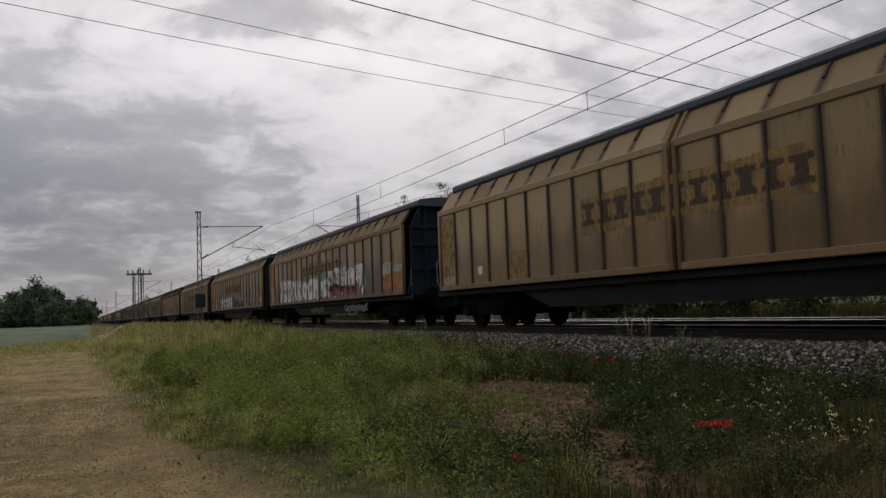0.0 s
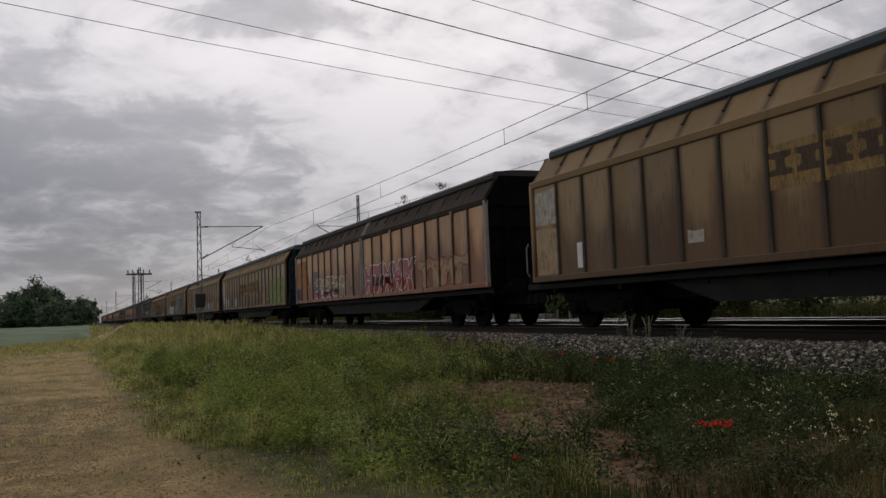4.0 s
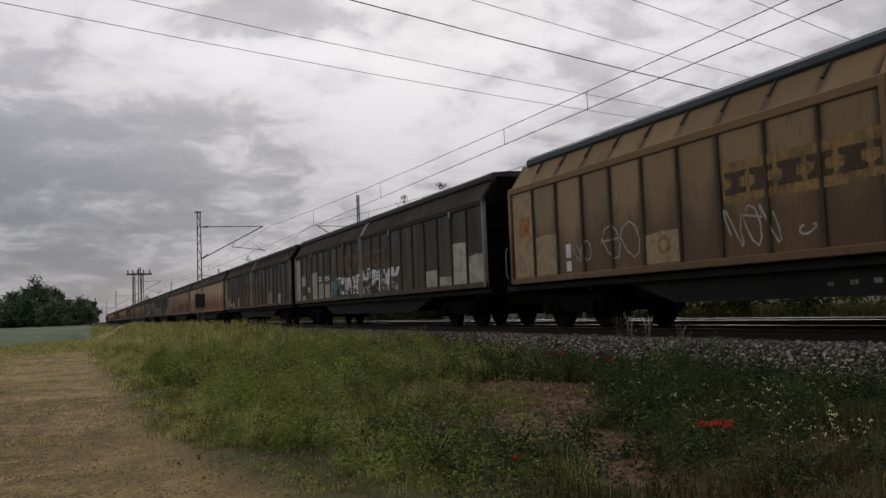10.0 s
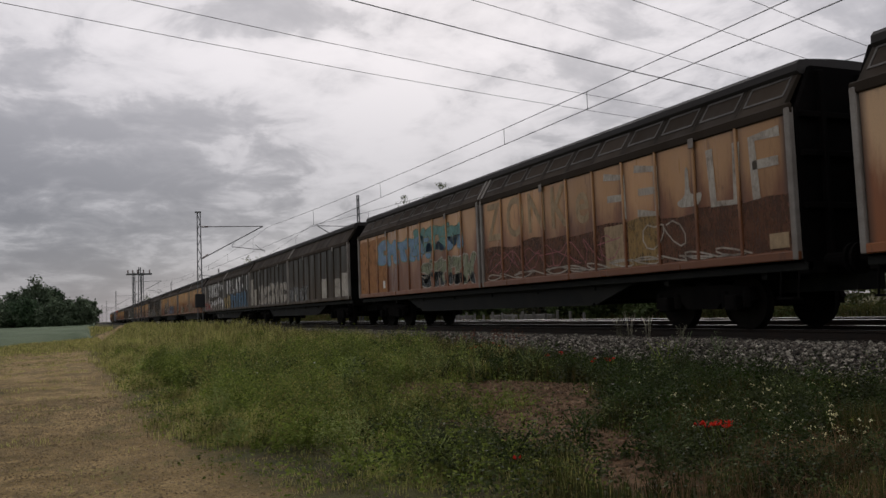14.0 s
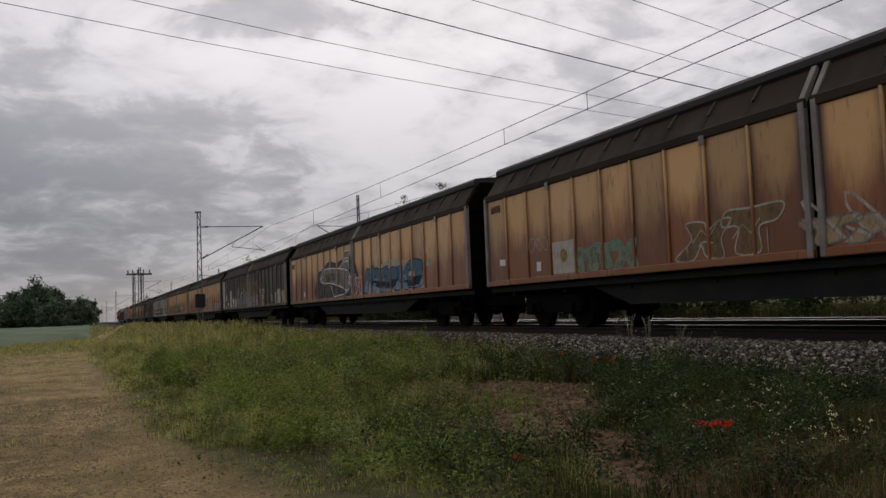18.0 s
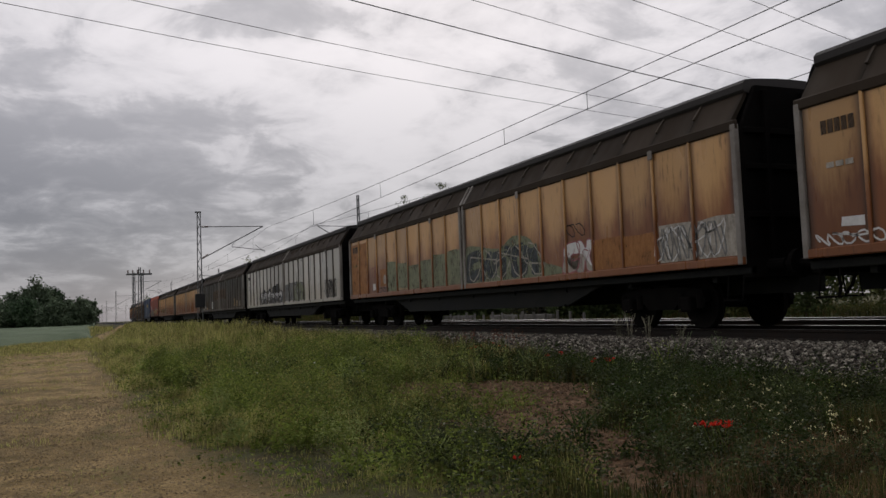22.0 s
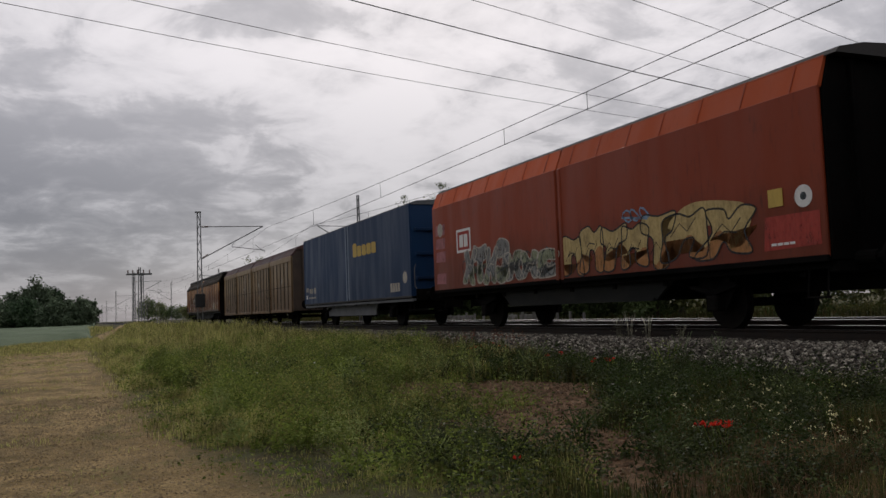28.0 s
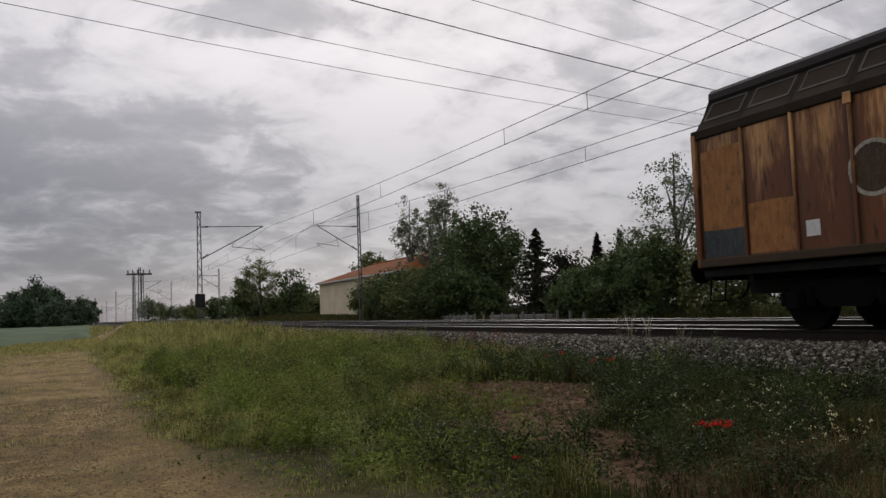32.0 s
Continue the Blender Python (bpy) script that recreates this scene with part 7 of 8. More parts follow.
    for y0, y1, n in ((3.2, 9, 36000), (9, 18, 34000), (18, 34, 24000)):
        x, y = scatter(n, 0.6, 8.6, y0, y1, lambda p, q: in_view(p, q) * step(-0.1, 0.9, p - path_edge(q) + 0.8 * (tuft(p, q) - 0.5)) * (1 - 0.93 * bare(p, q)) * (1 - 0.55 * shady(p, q)) * step(0.22, 0.6, tuft(p, q)))
        c = np.stack([x, y, land(x, y) + RNG.uniform(0.0, 0.2, len(x)) * (0.3 + tuft(x, y))], -1)
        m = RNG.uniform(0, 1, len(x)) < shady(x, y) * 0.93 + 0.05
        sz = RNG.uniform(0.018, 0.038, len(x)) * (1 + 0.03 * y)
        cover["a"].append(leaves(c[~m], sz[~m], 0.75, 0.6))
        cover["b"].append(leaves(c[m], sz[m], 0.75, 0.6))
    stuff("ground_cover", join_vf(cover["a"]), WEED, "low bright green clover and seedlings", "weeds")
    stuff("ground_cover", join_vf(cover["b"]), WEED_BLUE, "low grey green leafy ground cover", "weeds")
    # creeping green on the ballast shoulder
    x, y = scatter(900, 7.9, 9.0, 5, 40, lambda a, b: step(0.5, 0.75, vnoise(a, b, 0.8, 12)) * in_view(a, b))
    z = np.interp(x, [7.9, 9.15, 9.6], [-0.72, -0.22, -0.20])
    h = RNG.uniform(0.12, 0.3, len(x))
    stuff("weeds", weed_vf(x, y, h, h * 0.6, 18, 0.035 + 0.002 * y, z), WEED_DARK, "creeping weeds on the stone shoulder", "weeds")


def single_weed(x, y, h, r, mat, label, n=160, size=0.08, z=None):
    """One larger plant with its stems."""
    z = float(land(x, y)) if z is None else z
    plant = empty("weed_plant", label, "weed", "tall weeds", (x, y, z))
    for k in range(5):
        an = 2 * math.pi * k / 5 + RNG.uniform(0, 1)
        top = (0.6 * r * math.cos(an), 0.6 * r * math.sin(an), h * RNG.uniform(0.75, 1.0))
        part("stem", Geo().path([(0.03 * math.cos(an), 0.03 * math.sin(an), -0.03), (top[0] * 0.4, top[1] * 0.4, top[2] * 0.6), top], 0.006, 5), mat, plant)
    one = np.array([0.0])
    v, f = weed_vf(one, one, one + h, one + r, n, one + size, one)
    part("foliage", array_mesh("foliage", v, f), mat, plant)
    return plant


def poppy(x, y, h, n=1):
    z = float(land(x, y))
    p = empty("poppy", "red corn poppy in bloom on a thin stem", "flower", "poppies", (x, y, z))
    dx, dy = RNG.uniform(-0.08, 0.08, 2)
    part("stem", Geo().path([(0, 0, -0.02), (dx * 0.5, dy * 0.5, h * 0.6), (dx, dy, h)], 0.0035, 5), WEED, p)
    g = Geo()
    a0 = RNG.uniform(0, 6)
    for k in range(4):
        an = a0 + k * math.pi / 2
        ca, sa = math.cos(an), math.sin(an)
        r = 0.026 * RNG.uniform(0.8, 1.2)
        g.add([(dx, dy, h), (dx + r * ca - r * 0.6 * sa, dy + r * sa + r * 0.6 * ca, h + 0.018), (dx + 1.25 * r * ca, dy + 1.25 * r * sa, h + 0.034), (dx + r * ca + r * 0.6 * sa, dy + r * sa - r * 0.6 * ca, h + 0.018)], [(0, 1, 2, 3)])
    part("petals", g, PETAL, p, "scarlet petals")
    part("seed_head", Geo().sphere((dx, dy, h + 0.012), (0.009, 0.009, 0.012), 6, 4), BLACK, p)


PETAL = leafy("poppy_petal", (0.46, 0.018, 0.010), (0.62, 0.035, 0.016), None, 0.5, 0.3)
WHITE_FL = leafy("flower_white", (0.62, 0.62, 0.52), (0.75, 0.74, 0.62), None, 0.6, 0.3)
YELLOW_FL = leafy("flower_yellow", (0.52, 0.48, 0.22), (0.68, 0.64, 0.40), None, 0.6, 0.3)


def build_flowers():
    for cx, cy, r, n, h in ((4.5, 5.3, 0.12, 10, 0.31), (7.8, 16.3, 0.5, 14, 0.3), (7.4, 11.1, 0.3, 6, 0.3), (2.73, 5.3, 0.02, 1, 0.22), (7.7, 13.0, 0.3, 5, 0.28)):
        for _ in range(n):
            an, d = RNG.uniform(0, 6.28), r * math.sqrt(RNG.uniform())
            poppy(cx + d * math.cos(an) * 1.0, cy + d * math.sin(an), h * RNG.uniform(0.9, 1.07))
    c, s = [], []
    for cx, cy, r, n in ((5.3, 5.0, 0.45, 34), (5.0, 4.6, 0.36, 10), (5.2, 6.2, 0.7, 18), (5.9, 5.8, 0.6, 24), (5.6, 7.4, 0.8, 10), (6.6, 6.6, 0.6, 16)):
        an, d = RNG.uniform(0, 6.28, n), r * np.sqrt(RNG.uniform(0, 1, n))
        x, y = cx + d * np.cos(an), cy + d * np.sin(an)
        z = land(x, y) + RNG.uniform(0.12, 0.42, n)
        for dz in (0, 0.008, -0.008, 0.004):
            c.append(np.stack([x + RNG.normal(0, 0.012, n), y + RNG.normal(0, 0.012, n), z + dz], -1))
            s.append(RNG.uniform(0.012, 0.021, n))
    stuff("wild_flowers", leaves(np.concatenate(c), np.concatenate(s), 0.2, 0.9), YELLOW_FL, "pale yellow wild flower heads among the weeds", "flowers")
    x, y = scatter(80, 1.8, 8.2, 4, 26, lambda a, b: (1 - bare(a, b)) * in_view(a, b) * (a > path_edge(b) + 1.0) * step(0.45, 0.7, vnoise(a, b, 0.6, 15)))
    z = land(x, y) + RNG.uniform(0.25, 0.5, len(x))
    cw = [np.stack([x + RNG.normal(0, 0.014, len(x)), y + RNG.normal(0, 0.014, len(x)), z], -1) for _ in range(3)]
    stuff("wild_flowers", leaves(np.concatenate(cw), np.full(3 * len(x), 0.022) + 0.001, 0.2, 0.9), WHITE_FL, "scattered small white wild flowers", "flowers")


def stones_vf(x, y, z, r):
    """Angular stones of eight faces each."""
    n = len(x)
    base = np.array([(1, 0, 0), (-1, 0, 0), (0, 1, 0), (0, -1, 0), (0, 0, 1), (0, 0, -1), (0.6, 0.6, 0.6), (-0.6, -0.6, 0.6)], float)
    v = base[None] * RNG.uniform(0.6, 1.25, (n, 8, 1)) * r[:, None, None]
    an = RNG.uniform(0, 6.28, n)
    ca, sa = np.cos(an)[:, None], np.sin(an)[:, None]
    vx, vy = v[..., 0] * ca - v[..., 1] * sa, v[..., 0] * sa + v[..., 1] * ca
    v = np.stack([vx + x[:, None], vy + y[:, None], v[..., 2] * 0.8 + z[:, None]], -1)
    f = np.array([(0, 2, 6), (2, 4, 6), (4, 0, 6), (1, 3, 7), (3, 4, 7), (4, 1, 7), (4, 2, 1), (4, 3, 0), (2, 0, 5), (1, 2, 5), (3, 1, 5), (0, 3, 5)])
    return v.reshape(-1, 3), ((np.arange(n) * 8)[:, None, None] + f[None]).reshape(-1, 3)


def stone_mat():
    if "loose_stone" in MATS:
        return MATS["loose_stone"]

    def build(g):
        rnd = g.add("ShaderNodeNewGeometry").outputs["Random Per Island"]
        co = g.add("ShaderNodeTexCoord").outputs["Object"]
        col = g.mix(g.math("POWER", rnd, 2.8), (0.012, 0.011, 0.009), (0.52, 0.49, 0.40))
        col = g.mix(g.ramp(g.noise(co, 30.0, 3.0, 0.6), 0.4, 0.7), col, (0.10, 0.08, 0.062))
        return {"color": col, "bump": g.noise(co, 90.0, 3.0, 0.6), "strength": 0.4, "dist": 0.005}

    return surface("loose_stone", build, 0.9, 0.0, 0.3)


def build_stones():
    x, y = scatter(84000, 7.95, 10.2, 5.0, 45, lambda a, b: in_view(a, b) * np.where(b < 24, 1.0, 0.4))
    z = np.interp(x, [7.95, 9.15, 9.5, 10.2], [-0.75, -0.22, -0.20, -0.20]) + RNG.uniform(-0.01, 0.035, len(x))
    ob = part("loose_stones", array_mesh("loose_stones", *stones_vf(x, y, z, RNG.uniform(0.016, 0.036, len(x)) * (1 + 0.02 * y))), stone_mat(), BED)
    tagged(ob, "angular grey ballast stones", kind="stuff")
    x, y = scatter(9000, 10.2, 17.2, 6, 30, lambda a, b: in_view(a, b))
    z = np.full(len(x), -0.2) + RNG.uniform(-0.01, 0.03, len(x))
    ob = part("loose_stones", array_mesh("loose_stones", *stones_vf(x, y, z, RNG.uniform(0.03, 0.06, len(x)))), stone_mat(), BED)
    tagged(ob, "angular grey ballast stones between the rails", kind="stuff")
    x, y = scatter(16000, -2.5, 1.9, 4.5, 16, lambda a, b: in_view(a, b) * step(0.6, -0.2, a - path_edge(b)) * 0.8)
    ob = part("pebbles", array_mesh("pebbles", *stones_vf(x, y, land(x, y) + 0.002, RNG.uniform(0.004, 0.012, len(x)) * (1 + 0.03 * y))), PEBBLE)
    tagged(ob, "small tan pebbles on the gravel path", "pebbles", kind="stuff")
    x, y = scatter(9000, 3.2, 7.6, 4.5, 15, lambda a, b: in_view(a, b) * bare(a, b))
    ob = part("pebbles", array_mesh("pebbles", *stones_vf(x, y, land(x, y) + 0.002, RNG.uniform(0.008, 0.045, len(x)))), CLOD)
    tagged(ob, "clods and stones on the bare soil", "pebbles", kind="stuff")


PEBBLE = mottled("pebble_tan", (0.15, 0.105, 0.055), (0.38, 0.29, 0.17), 5.0, 60.0, 0.9)
CLOD = mottled("soil_clod", (0.075, 0.042, 0.02), (0.20, 0.13, 0.075), 5.0, 60.0, 0.95)

# larger single plants: place, height, spread, leaf
PLANTS = ((1.6, 11.2, 0.42, 0.3, WEED_TIP), (2.69, 13.05, 0.5, 0.36, WEED), (2.67, 10.2, 0.46, 0.34, WEED_TIP), (3.44, 17.6, 0.6, 0.45, WEED), (3.77, 12.7, 0.55, 0.4, WEED_TIP), (1.5, 14.9, 0.4, 0.3, WEED),
          (1.95, 8.1, 0.36, 0.28, WEED), (2.72, 7.7, 0.4, 0.3, WEED), (2.6, 6.4, 0.34, 0.26, WEED_TIP), (3.5, 7.4, 0.34, 0.26, WEED), (1.43, 8.9, 0.26, 0.24, WEED_TIP), (2.0, 6.7, 0.3, 0.26, WEED), (3.15, 6.1, 0.34, 0.28, WEED_DARK),
          (5.55, 8.1, 0.5, 0.42, WEED_DARK), (4.05, 6.5, 0.36, 0.28, WEED_DARK), (4.65, 13.3, 0.5, 0.45, WEED), (6.8, 8.5, 0.5, 0.36, WEED_BLUE), (4.0, 5.3, 0.32, 0.28, WEED_BLUE), (6.6, 12.0, 0.55, 0.42, WEED_TIP), (4.0, 16.4, 0.6, 0.4, WEED_TIP))
build_grass()
build_weeds()
for x, y, h, r, mat, lab in ((6.2, 17.6, 0.75, 0.85, WEED_DARK, "dark green bushy weed on the verge"), (7.0, 18.4, 0.6, 0.7, WEED_DARK, "dark green bushy weed on the verge"),
                             (2.2, 16.6, 0.6, 0.25, WEED_DARK, "tall leafy dock plant on the verge"), (1.75, 15.6, 0.45, 0.3, WEED_DARK, "tall leafy dock plant on the verge"),
                             (2.6, 14.9, 0.7, 0.2, WEED_DARK, "tall leafy dock plant on the verge"), (2.3, 13.8, 0.45, 0.3, WEED_DARK, "tall leafy dock plant on the verge"), (6.3, 9.0, 0.45, 0.5, WEED_DARK, "dark green thistle clump"), (4.3, 7.0, 0.3, 0.3, WEED_DARK, "dark green thistle clump"), (7.5, 13.6, 0.55, 0.5, PALEGREEN, "pale silvery green weed clump"), (6.75, 9.8, 0.5, 0.45, WEED_DARK, "dark green thistle clump"),
                             (4.7, 6.2, 0.32, 0.25, WEED_DARK, "dark green thistle clump"), (7.6, 9.9, 0.6, 0.4, WEED, "leafy green weed by the stones"),
                             (8.55, 10.7, 0.62, 0.28, PALEGREEN, "pale dry weed standing on the stone shoulder"), (8.9, 10.3, 0.6, 0.22, PALEGREEN, "pale dry weed standing on the stone shoulder")):
    single_weed(x, y, h, r, mat, lab, 220 if r > 0.6 else 110, 0.075 if y > 12 else 0.05)
for x, y, h, r, mat in PLANTS:
    single_weed(x, y, h, r, mat, {"weed_leaf": "bushy fresh green weed in the verge", "weed_tip_light": "light green feathery weed in the verge"}.get(mat.name, "dark green leafy weed in the verge"), 260, 0.03 + 0.0022 * y)
for x, y, h in ((9.95, 14.4, 0.5), (9.8, 13.8, 0.62), (10.0, 13.5, 0.48), (9.9, 12.4, 0.34)):
    single_weed(x, y, h, 0.2, STALK, "pale dry grass stalks standing on the ballast", 46, 0.045, -0.2)
build_flowers()
build_stones()

# ---- field, woods, trees, house and distance ----
BARK = mottled("bark_brown", (0.06, 0.048, 0.038), (0.11, 0.09, 0.07), 3.0, 30.0, 0.95)
BIRCH_BARK = mottled("bark_birch", (0.30, 0.29, 0.27), (0.10, 0.09, 0.085), 3.0, 30.0, 0.9)
OAK = leafy("leaf_mid_green", (0.06, 0.09, 0.034), (0.115, 0.155, 0.058), None, 0.5, 0.3)
OLIVE_LEAF = leafy("leaf_olive", (0.105, 0.125, 0.045), (0.19, 0.205, 0.08), None, 0.5, 0.3)
# green paled towards blue: the haze of distance is in the leaf colour
HAZY_WOODS = leafy("leaf_far_haze", (0.075, 0.105, 0.066), (0.125, 0.165, 0.098), None, 0.6, 0.25)
SILVER = leafy("leaf_silver_green", (0.15, 0.175, 0.11), (0.22, 0.245, 0.155), None, 0.5, 0.3)
PURPLE = leafy("leaf_dusky", (0.035, 0.03, 0.028), (0.06, 0.05, 0.04), None, 0.5, 0.3)
SPRUCE = leafy("needle_brown_dark", (0.022, 0.027, 0.016), (0.05, 0.052, 0.032), None, 0.6, 0.1)
NEEDLE = leafy("needle_dark", (0.035, 0.062, 0.032), (0.06, 0.098, 0.048), None, 0.6, 0.15)


def crown_vf(h, z0, r, clumps, per, size, lump=0.32, top=0.5):
    """Leaves in clumps in an uneven egg-shaped crown, in the tree's own space."""
    n = int(clumps * 1.35)
    d = RNG.normal(size=(n, 3))
    d /= np.linalg.norm(d, axis=1)[:, None]
    rad = RNG.uniform(0.2, 1.0, n) ** 0.6 * RNG.uniform(0.82, 1.12, n)
    mid, half = (z0 + h) / 2, (h - z0) / 2
    c = np.stack([d[:, 0] * r * rad, d[:, 1] * r * rad, mid + d[:, 2] * half * rad], -1)
    taper = 1.0 - top * np.clip((c[:, 2] - mid) / half, 0, 1)
    c[:, :2] *= taper[:, None]
    lr = lump * r * RNG.uniform(0.5, 1.2, n)
    cc = np.repeat(c, per, 0) + RNG.normal(size=(n * per, 3)) * np.repeat(lr, per)[:, None] * np.array([0.5, 0.5, 0.42])
    return leaves(cc, 0.9 * size * RNG.uniform(0.6, 1.3, len(cc)), 0.3, 0.7), c


def tree(name, x, y, h, r, leaf, label, z0=0.25, clumps=60, per=50, size=0.2, bark=None, trunk=None, top=0.5, lump=0.32, limbs=7, category="tree", group="trees behind the railway"):
    """A tapered trunk with limbs and a crown of leaf clumps."""
    z = float(land(x, y)) - 0.05
    t = empty(name, label, category, group, (x, y, z))
    bark = bark or BARK
    tr = trunk or 0.022 * h
    pts = [(0, 0, -0.1), (0.04 * r, 0.02 * r, h * 0.3), (-0.03 * r, 0.03 * r, h * 0.6), (0.02 * r, 0, h * 0.93)]
    g = Geo()
    for k, (a, b) in enumerate(zip(pts, pts[1:])):
        g.tube(a, b, tr * (1 - 0.3 * k), 8, tr * (0.7 - 0.3 * k) + 0.006)
    part("trunk", g, bark, t)
    (v, f), c = crown_vf(h, h * z0, r, clumps, int(per * 1.9), size, lump, top)
    for k in range(limbs):
        e = c[int(k * len(c) / limbs)]
        s = np.clip(e[2] * 0.55, 0.1 * h, 0.75 * h)
        m = (0.45 * e[0], 0.45 * e[1], s + 0.6 * (e[2] - s))
        part("limb", Geo().tube((0, 0, s), m, tr * 0.42, 6, tr * 0.28).tube(m, tuple(e), tr * 0.28, 6, tr * 0.08), bark, t)
    part("crown", array_mesh("crown", v, f), leaf, t)
    return t


def conifer(x, y, h, r, label, leaf=None):
    z = float(land(x, y)) - 0.05
    t = empty("conifer_tree", label, "tree", "trees behind the railway", (x, y, z))
    part("trunk", Geo().tube((0, 0, -0.1), (0, 0, h * 0.98), 0.02 * h, 8, 0.01), BARK, t)
    c, s = [], []
    n = int(34 * h)
    for k in range(n):
        f = (k + RNG.uniform()) / n
        zz = 0.05 * h + f * 0.95 * h
        ln = r * (1 - f) ** 0.85 * RNG.uniform(0.7, 1.12) + 0.06
        an = RNG.uniform(0, 6.28)
        u = RNG.uniform(0.12, 1.0, 42)
        droop = -0.22 * ln * u + 0.10 * ln * u * u
        c.append(np.stack([ln * u * np.cos(an) + RNG.normal(0, 0.07 * ln, 42), ln * u * np.sin(an) + RNG.normal(0, 0.07 * ln, 42), zz + droop + RNG.normal(0, 0.03, 42)], -1))
        s.append(RNG.uniform(0.12, 0.27, 42))
    v, f = leaves(np.concatenate(c), np.concatenate(s), 0.5, 0.4)
    part("crown", array_mesh("crown", v, f), leaf or NEEDLE, t)
    return t


def build_field():
    xs = np.concatenate([-np.geomspace(900, 12, 24), np.linspace(-11.5, 5.5, 40)])
    ys = np.concatenate([np.arange(52, 110, 3.0), np.geomspace(110, 420, 30)])
    gx, gy = np.meshgrid(xs, ys)
    edge = np.clip((gx - (-0.9 + 0.012 * gy)) / 0.9, 0, 1)
    z = land(gx, gy) + 0.52 * (1 - edge) * step(69.0, 72.0, gy - 3.2 * np.clip(gx, -6.0, 1.0)) + 0.03 * np.sin(gx * 2.1) * np.sin(gy * 1.7) - 0.25 * edge - 0.2 * (1 - step(69.0, 72.0, gy - 3.2 * np.clip(gx, -6.0, 1.0)))
    nx, ny = len(xs), len(ys)
    i, j = np.meshgrid(np.arange(nx - 1), np.arange(ny - 1))
    a = (j * nx + i).ravel()

    def build(g):
        co = g.add("ShaderNodeNewGeometry").outputs["Position"]
        m = g.add("ShaderNodeMapping")
        m.inputs["Scale"].default_value = (1.0, 0.25, 1.0)
        g.link(co, m.inputs[0])
        n = g.noise(m.outputs[0], 0.25, 4.0, 0.6)
        f = g.noise(co, 9.0, 4.0, 0.7)
        col = g.mix(g.ramp(n, 0.35, 0.65), (0.12, 0.165, 0.095), (0.19, 0.24, 0.15))
        return {"color": g.mix(g.math("MULTIPLY", f, 0.5), col, (0.08, 0.115, 0.065)), "bump": f, "strength": 1.0, "dist": 0.15}

    ob = part("crop_field", array_mesh("crop_field", np.stack([gx, gy, z], -1).reshape(-1, 3), np.stack([a, a + 1, a + 1 + nx, a + nx], -1), smooth=True), surface("crop_green", build, 0.9, 0.0, 0.2))
    tagged(ob, "blue green unripe grain field", "field", kind="stuff")


build_field()
# woods beyond the field, most with distance haze mixed into the leaf colour
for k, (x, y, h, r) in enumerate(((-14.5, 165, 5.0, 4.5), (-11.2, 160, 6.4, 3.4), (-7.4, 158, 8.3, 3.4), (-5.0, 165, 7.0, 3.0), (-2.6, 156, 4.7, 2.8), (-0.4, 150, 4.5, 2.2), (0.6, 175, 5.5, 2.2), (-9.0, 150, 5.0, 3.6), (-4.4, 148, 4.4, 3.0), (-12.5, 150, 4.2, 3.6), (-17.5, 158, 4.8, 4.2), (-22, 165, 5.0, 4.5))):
    tree("tree", x, y, h, r, (HAZY_WOODS, HAZY_WOODS, HAZY_WOODS, NEEDLE)[k % 4], "dense dark green broadleaf tree at the field's edge", 0.02, 70, 40, 0.45, group="woods beyond the field", limbs=4)
# beside the line, far off
for x, y, h, r, leaf in ((20.0, 300, 8.0, 5.0, OAK), (24.5, 310, 6.5, 4.5, OLIVE_LEAF), (29, 300, 5.0, 5.0, OAK), (34, 290, 4.6, 6.0, OAK), (40, 260, 4.4, 6.0, OLIVE_LEAF), (44, 230, 4.2, 6.0, OAK), (23, 200, 3.6, 3.5, OLIVE_LEAF), (24, 165, 4.6, 3.5, OAK), (27, 150, 4.0, 4.0, OAK), (30, 140, 3.6, 4.0, OLIVE_LEAF), (36, 150, 4.2, 5.0, OAK), (24, 125, 3.0, 3.0, OAK), (29, 118, 3.2, 3.4, OLIVE_LEAF), (33, 122, 4.0, 4.0, OAK)):
    tree("bush", x, y, h, r, leaf, "low dark hedge bush along the line", 0.0, 50, 36, 0.4, category="bush", group="hedge bushes", limbs=3)
tree("tree", 20.9, 109, 8.4, 3.4, OLIVE_LEAF, "loose crowned broadleaf tree in full leaf", 0.12, 70, 40, 0.2, top=0.3, lump=0.2)
tree("tree", 19.6, 113, 6.4, 2.0, OAK, "dark green broadleaf tree in leaf", 0.1, 34, 40, 0.34)
tree("tree", 24.5, 108, 6.0, 3.0, OAK, "broadleaf tree in leaf", 0.0, 44, 40, 0.34)
tree("tree", 37, 112, 9.0, 3.0, OLIVE_LEAF, "broadleaf tree behind the cream house", 0.3, 50, 40, 0.36)
# before and beside the house
for x, y, h, r, leaf in ((22.0, 66, 3.3, 2.3, OLIVE_LEAF), (21.8, 60, 3.7, 2.5, OAK), (21.4, 55, 3.6, 2.4, OLIVE_LEAF), (21.4, 51, 3.5, 2.2, OAK), (21.2, 47.5, 3.2, 2.0, OAK), (22.4, 45.6, 2.2, 1.1, OAK), (26, 60, 4.4, 2.6, OAK)):
    tree("bush", x, y, h, r, leaf, "dense garden bush behind the tracks", 0.0, 60, 56, 0.22, category="bush", group="garden bushes", limbs=3)
for x, y, h, r in ((27.0, 70.5, 11.2, 1.7), (27.6, 67.0, 10.2, 1.4), (26.4, 61.0, 10.8, 1.7)):
    tree("birch_tree", x, y, h, r, SILVER, "slender birch with loose drooping foliage", 0.3, 70, 30, 0.17, BIRCH_BARK, top=0.45, lump=0.26)
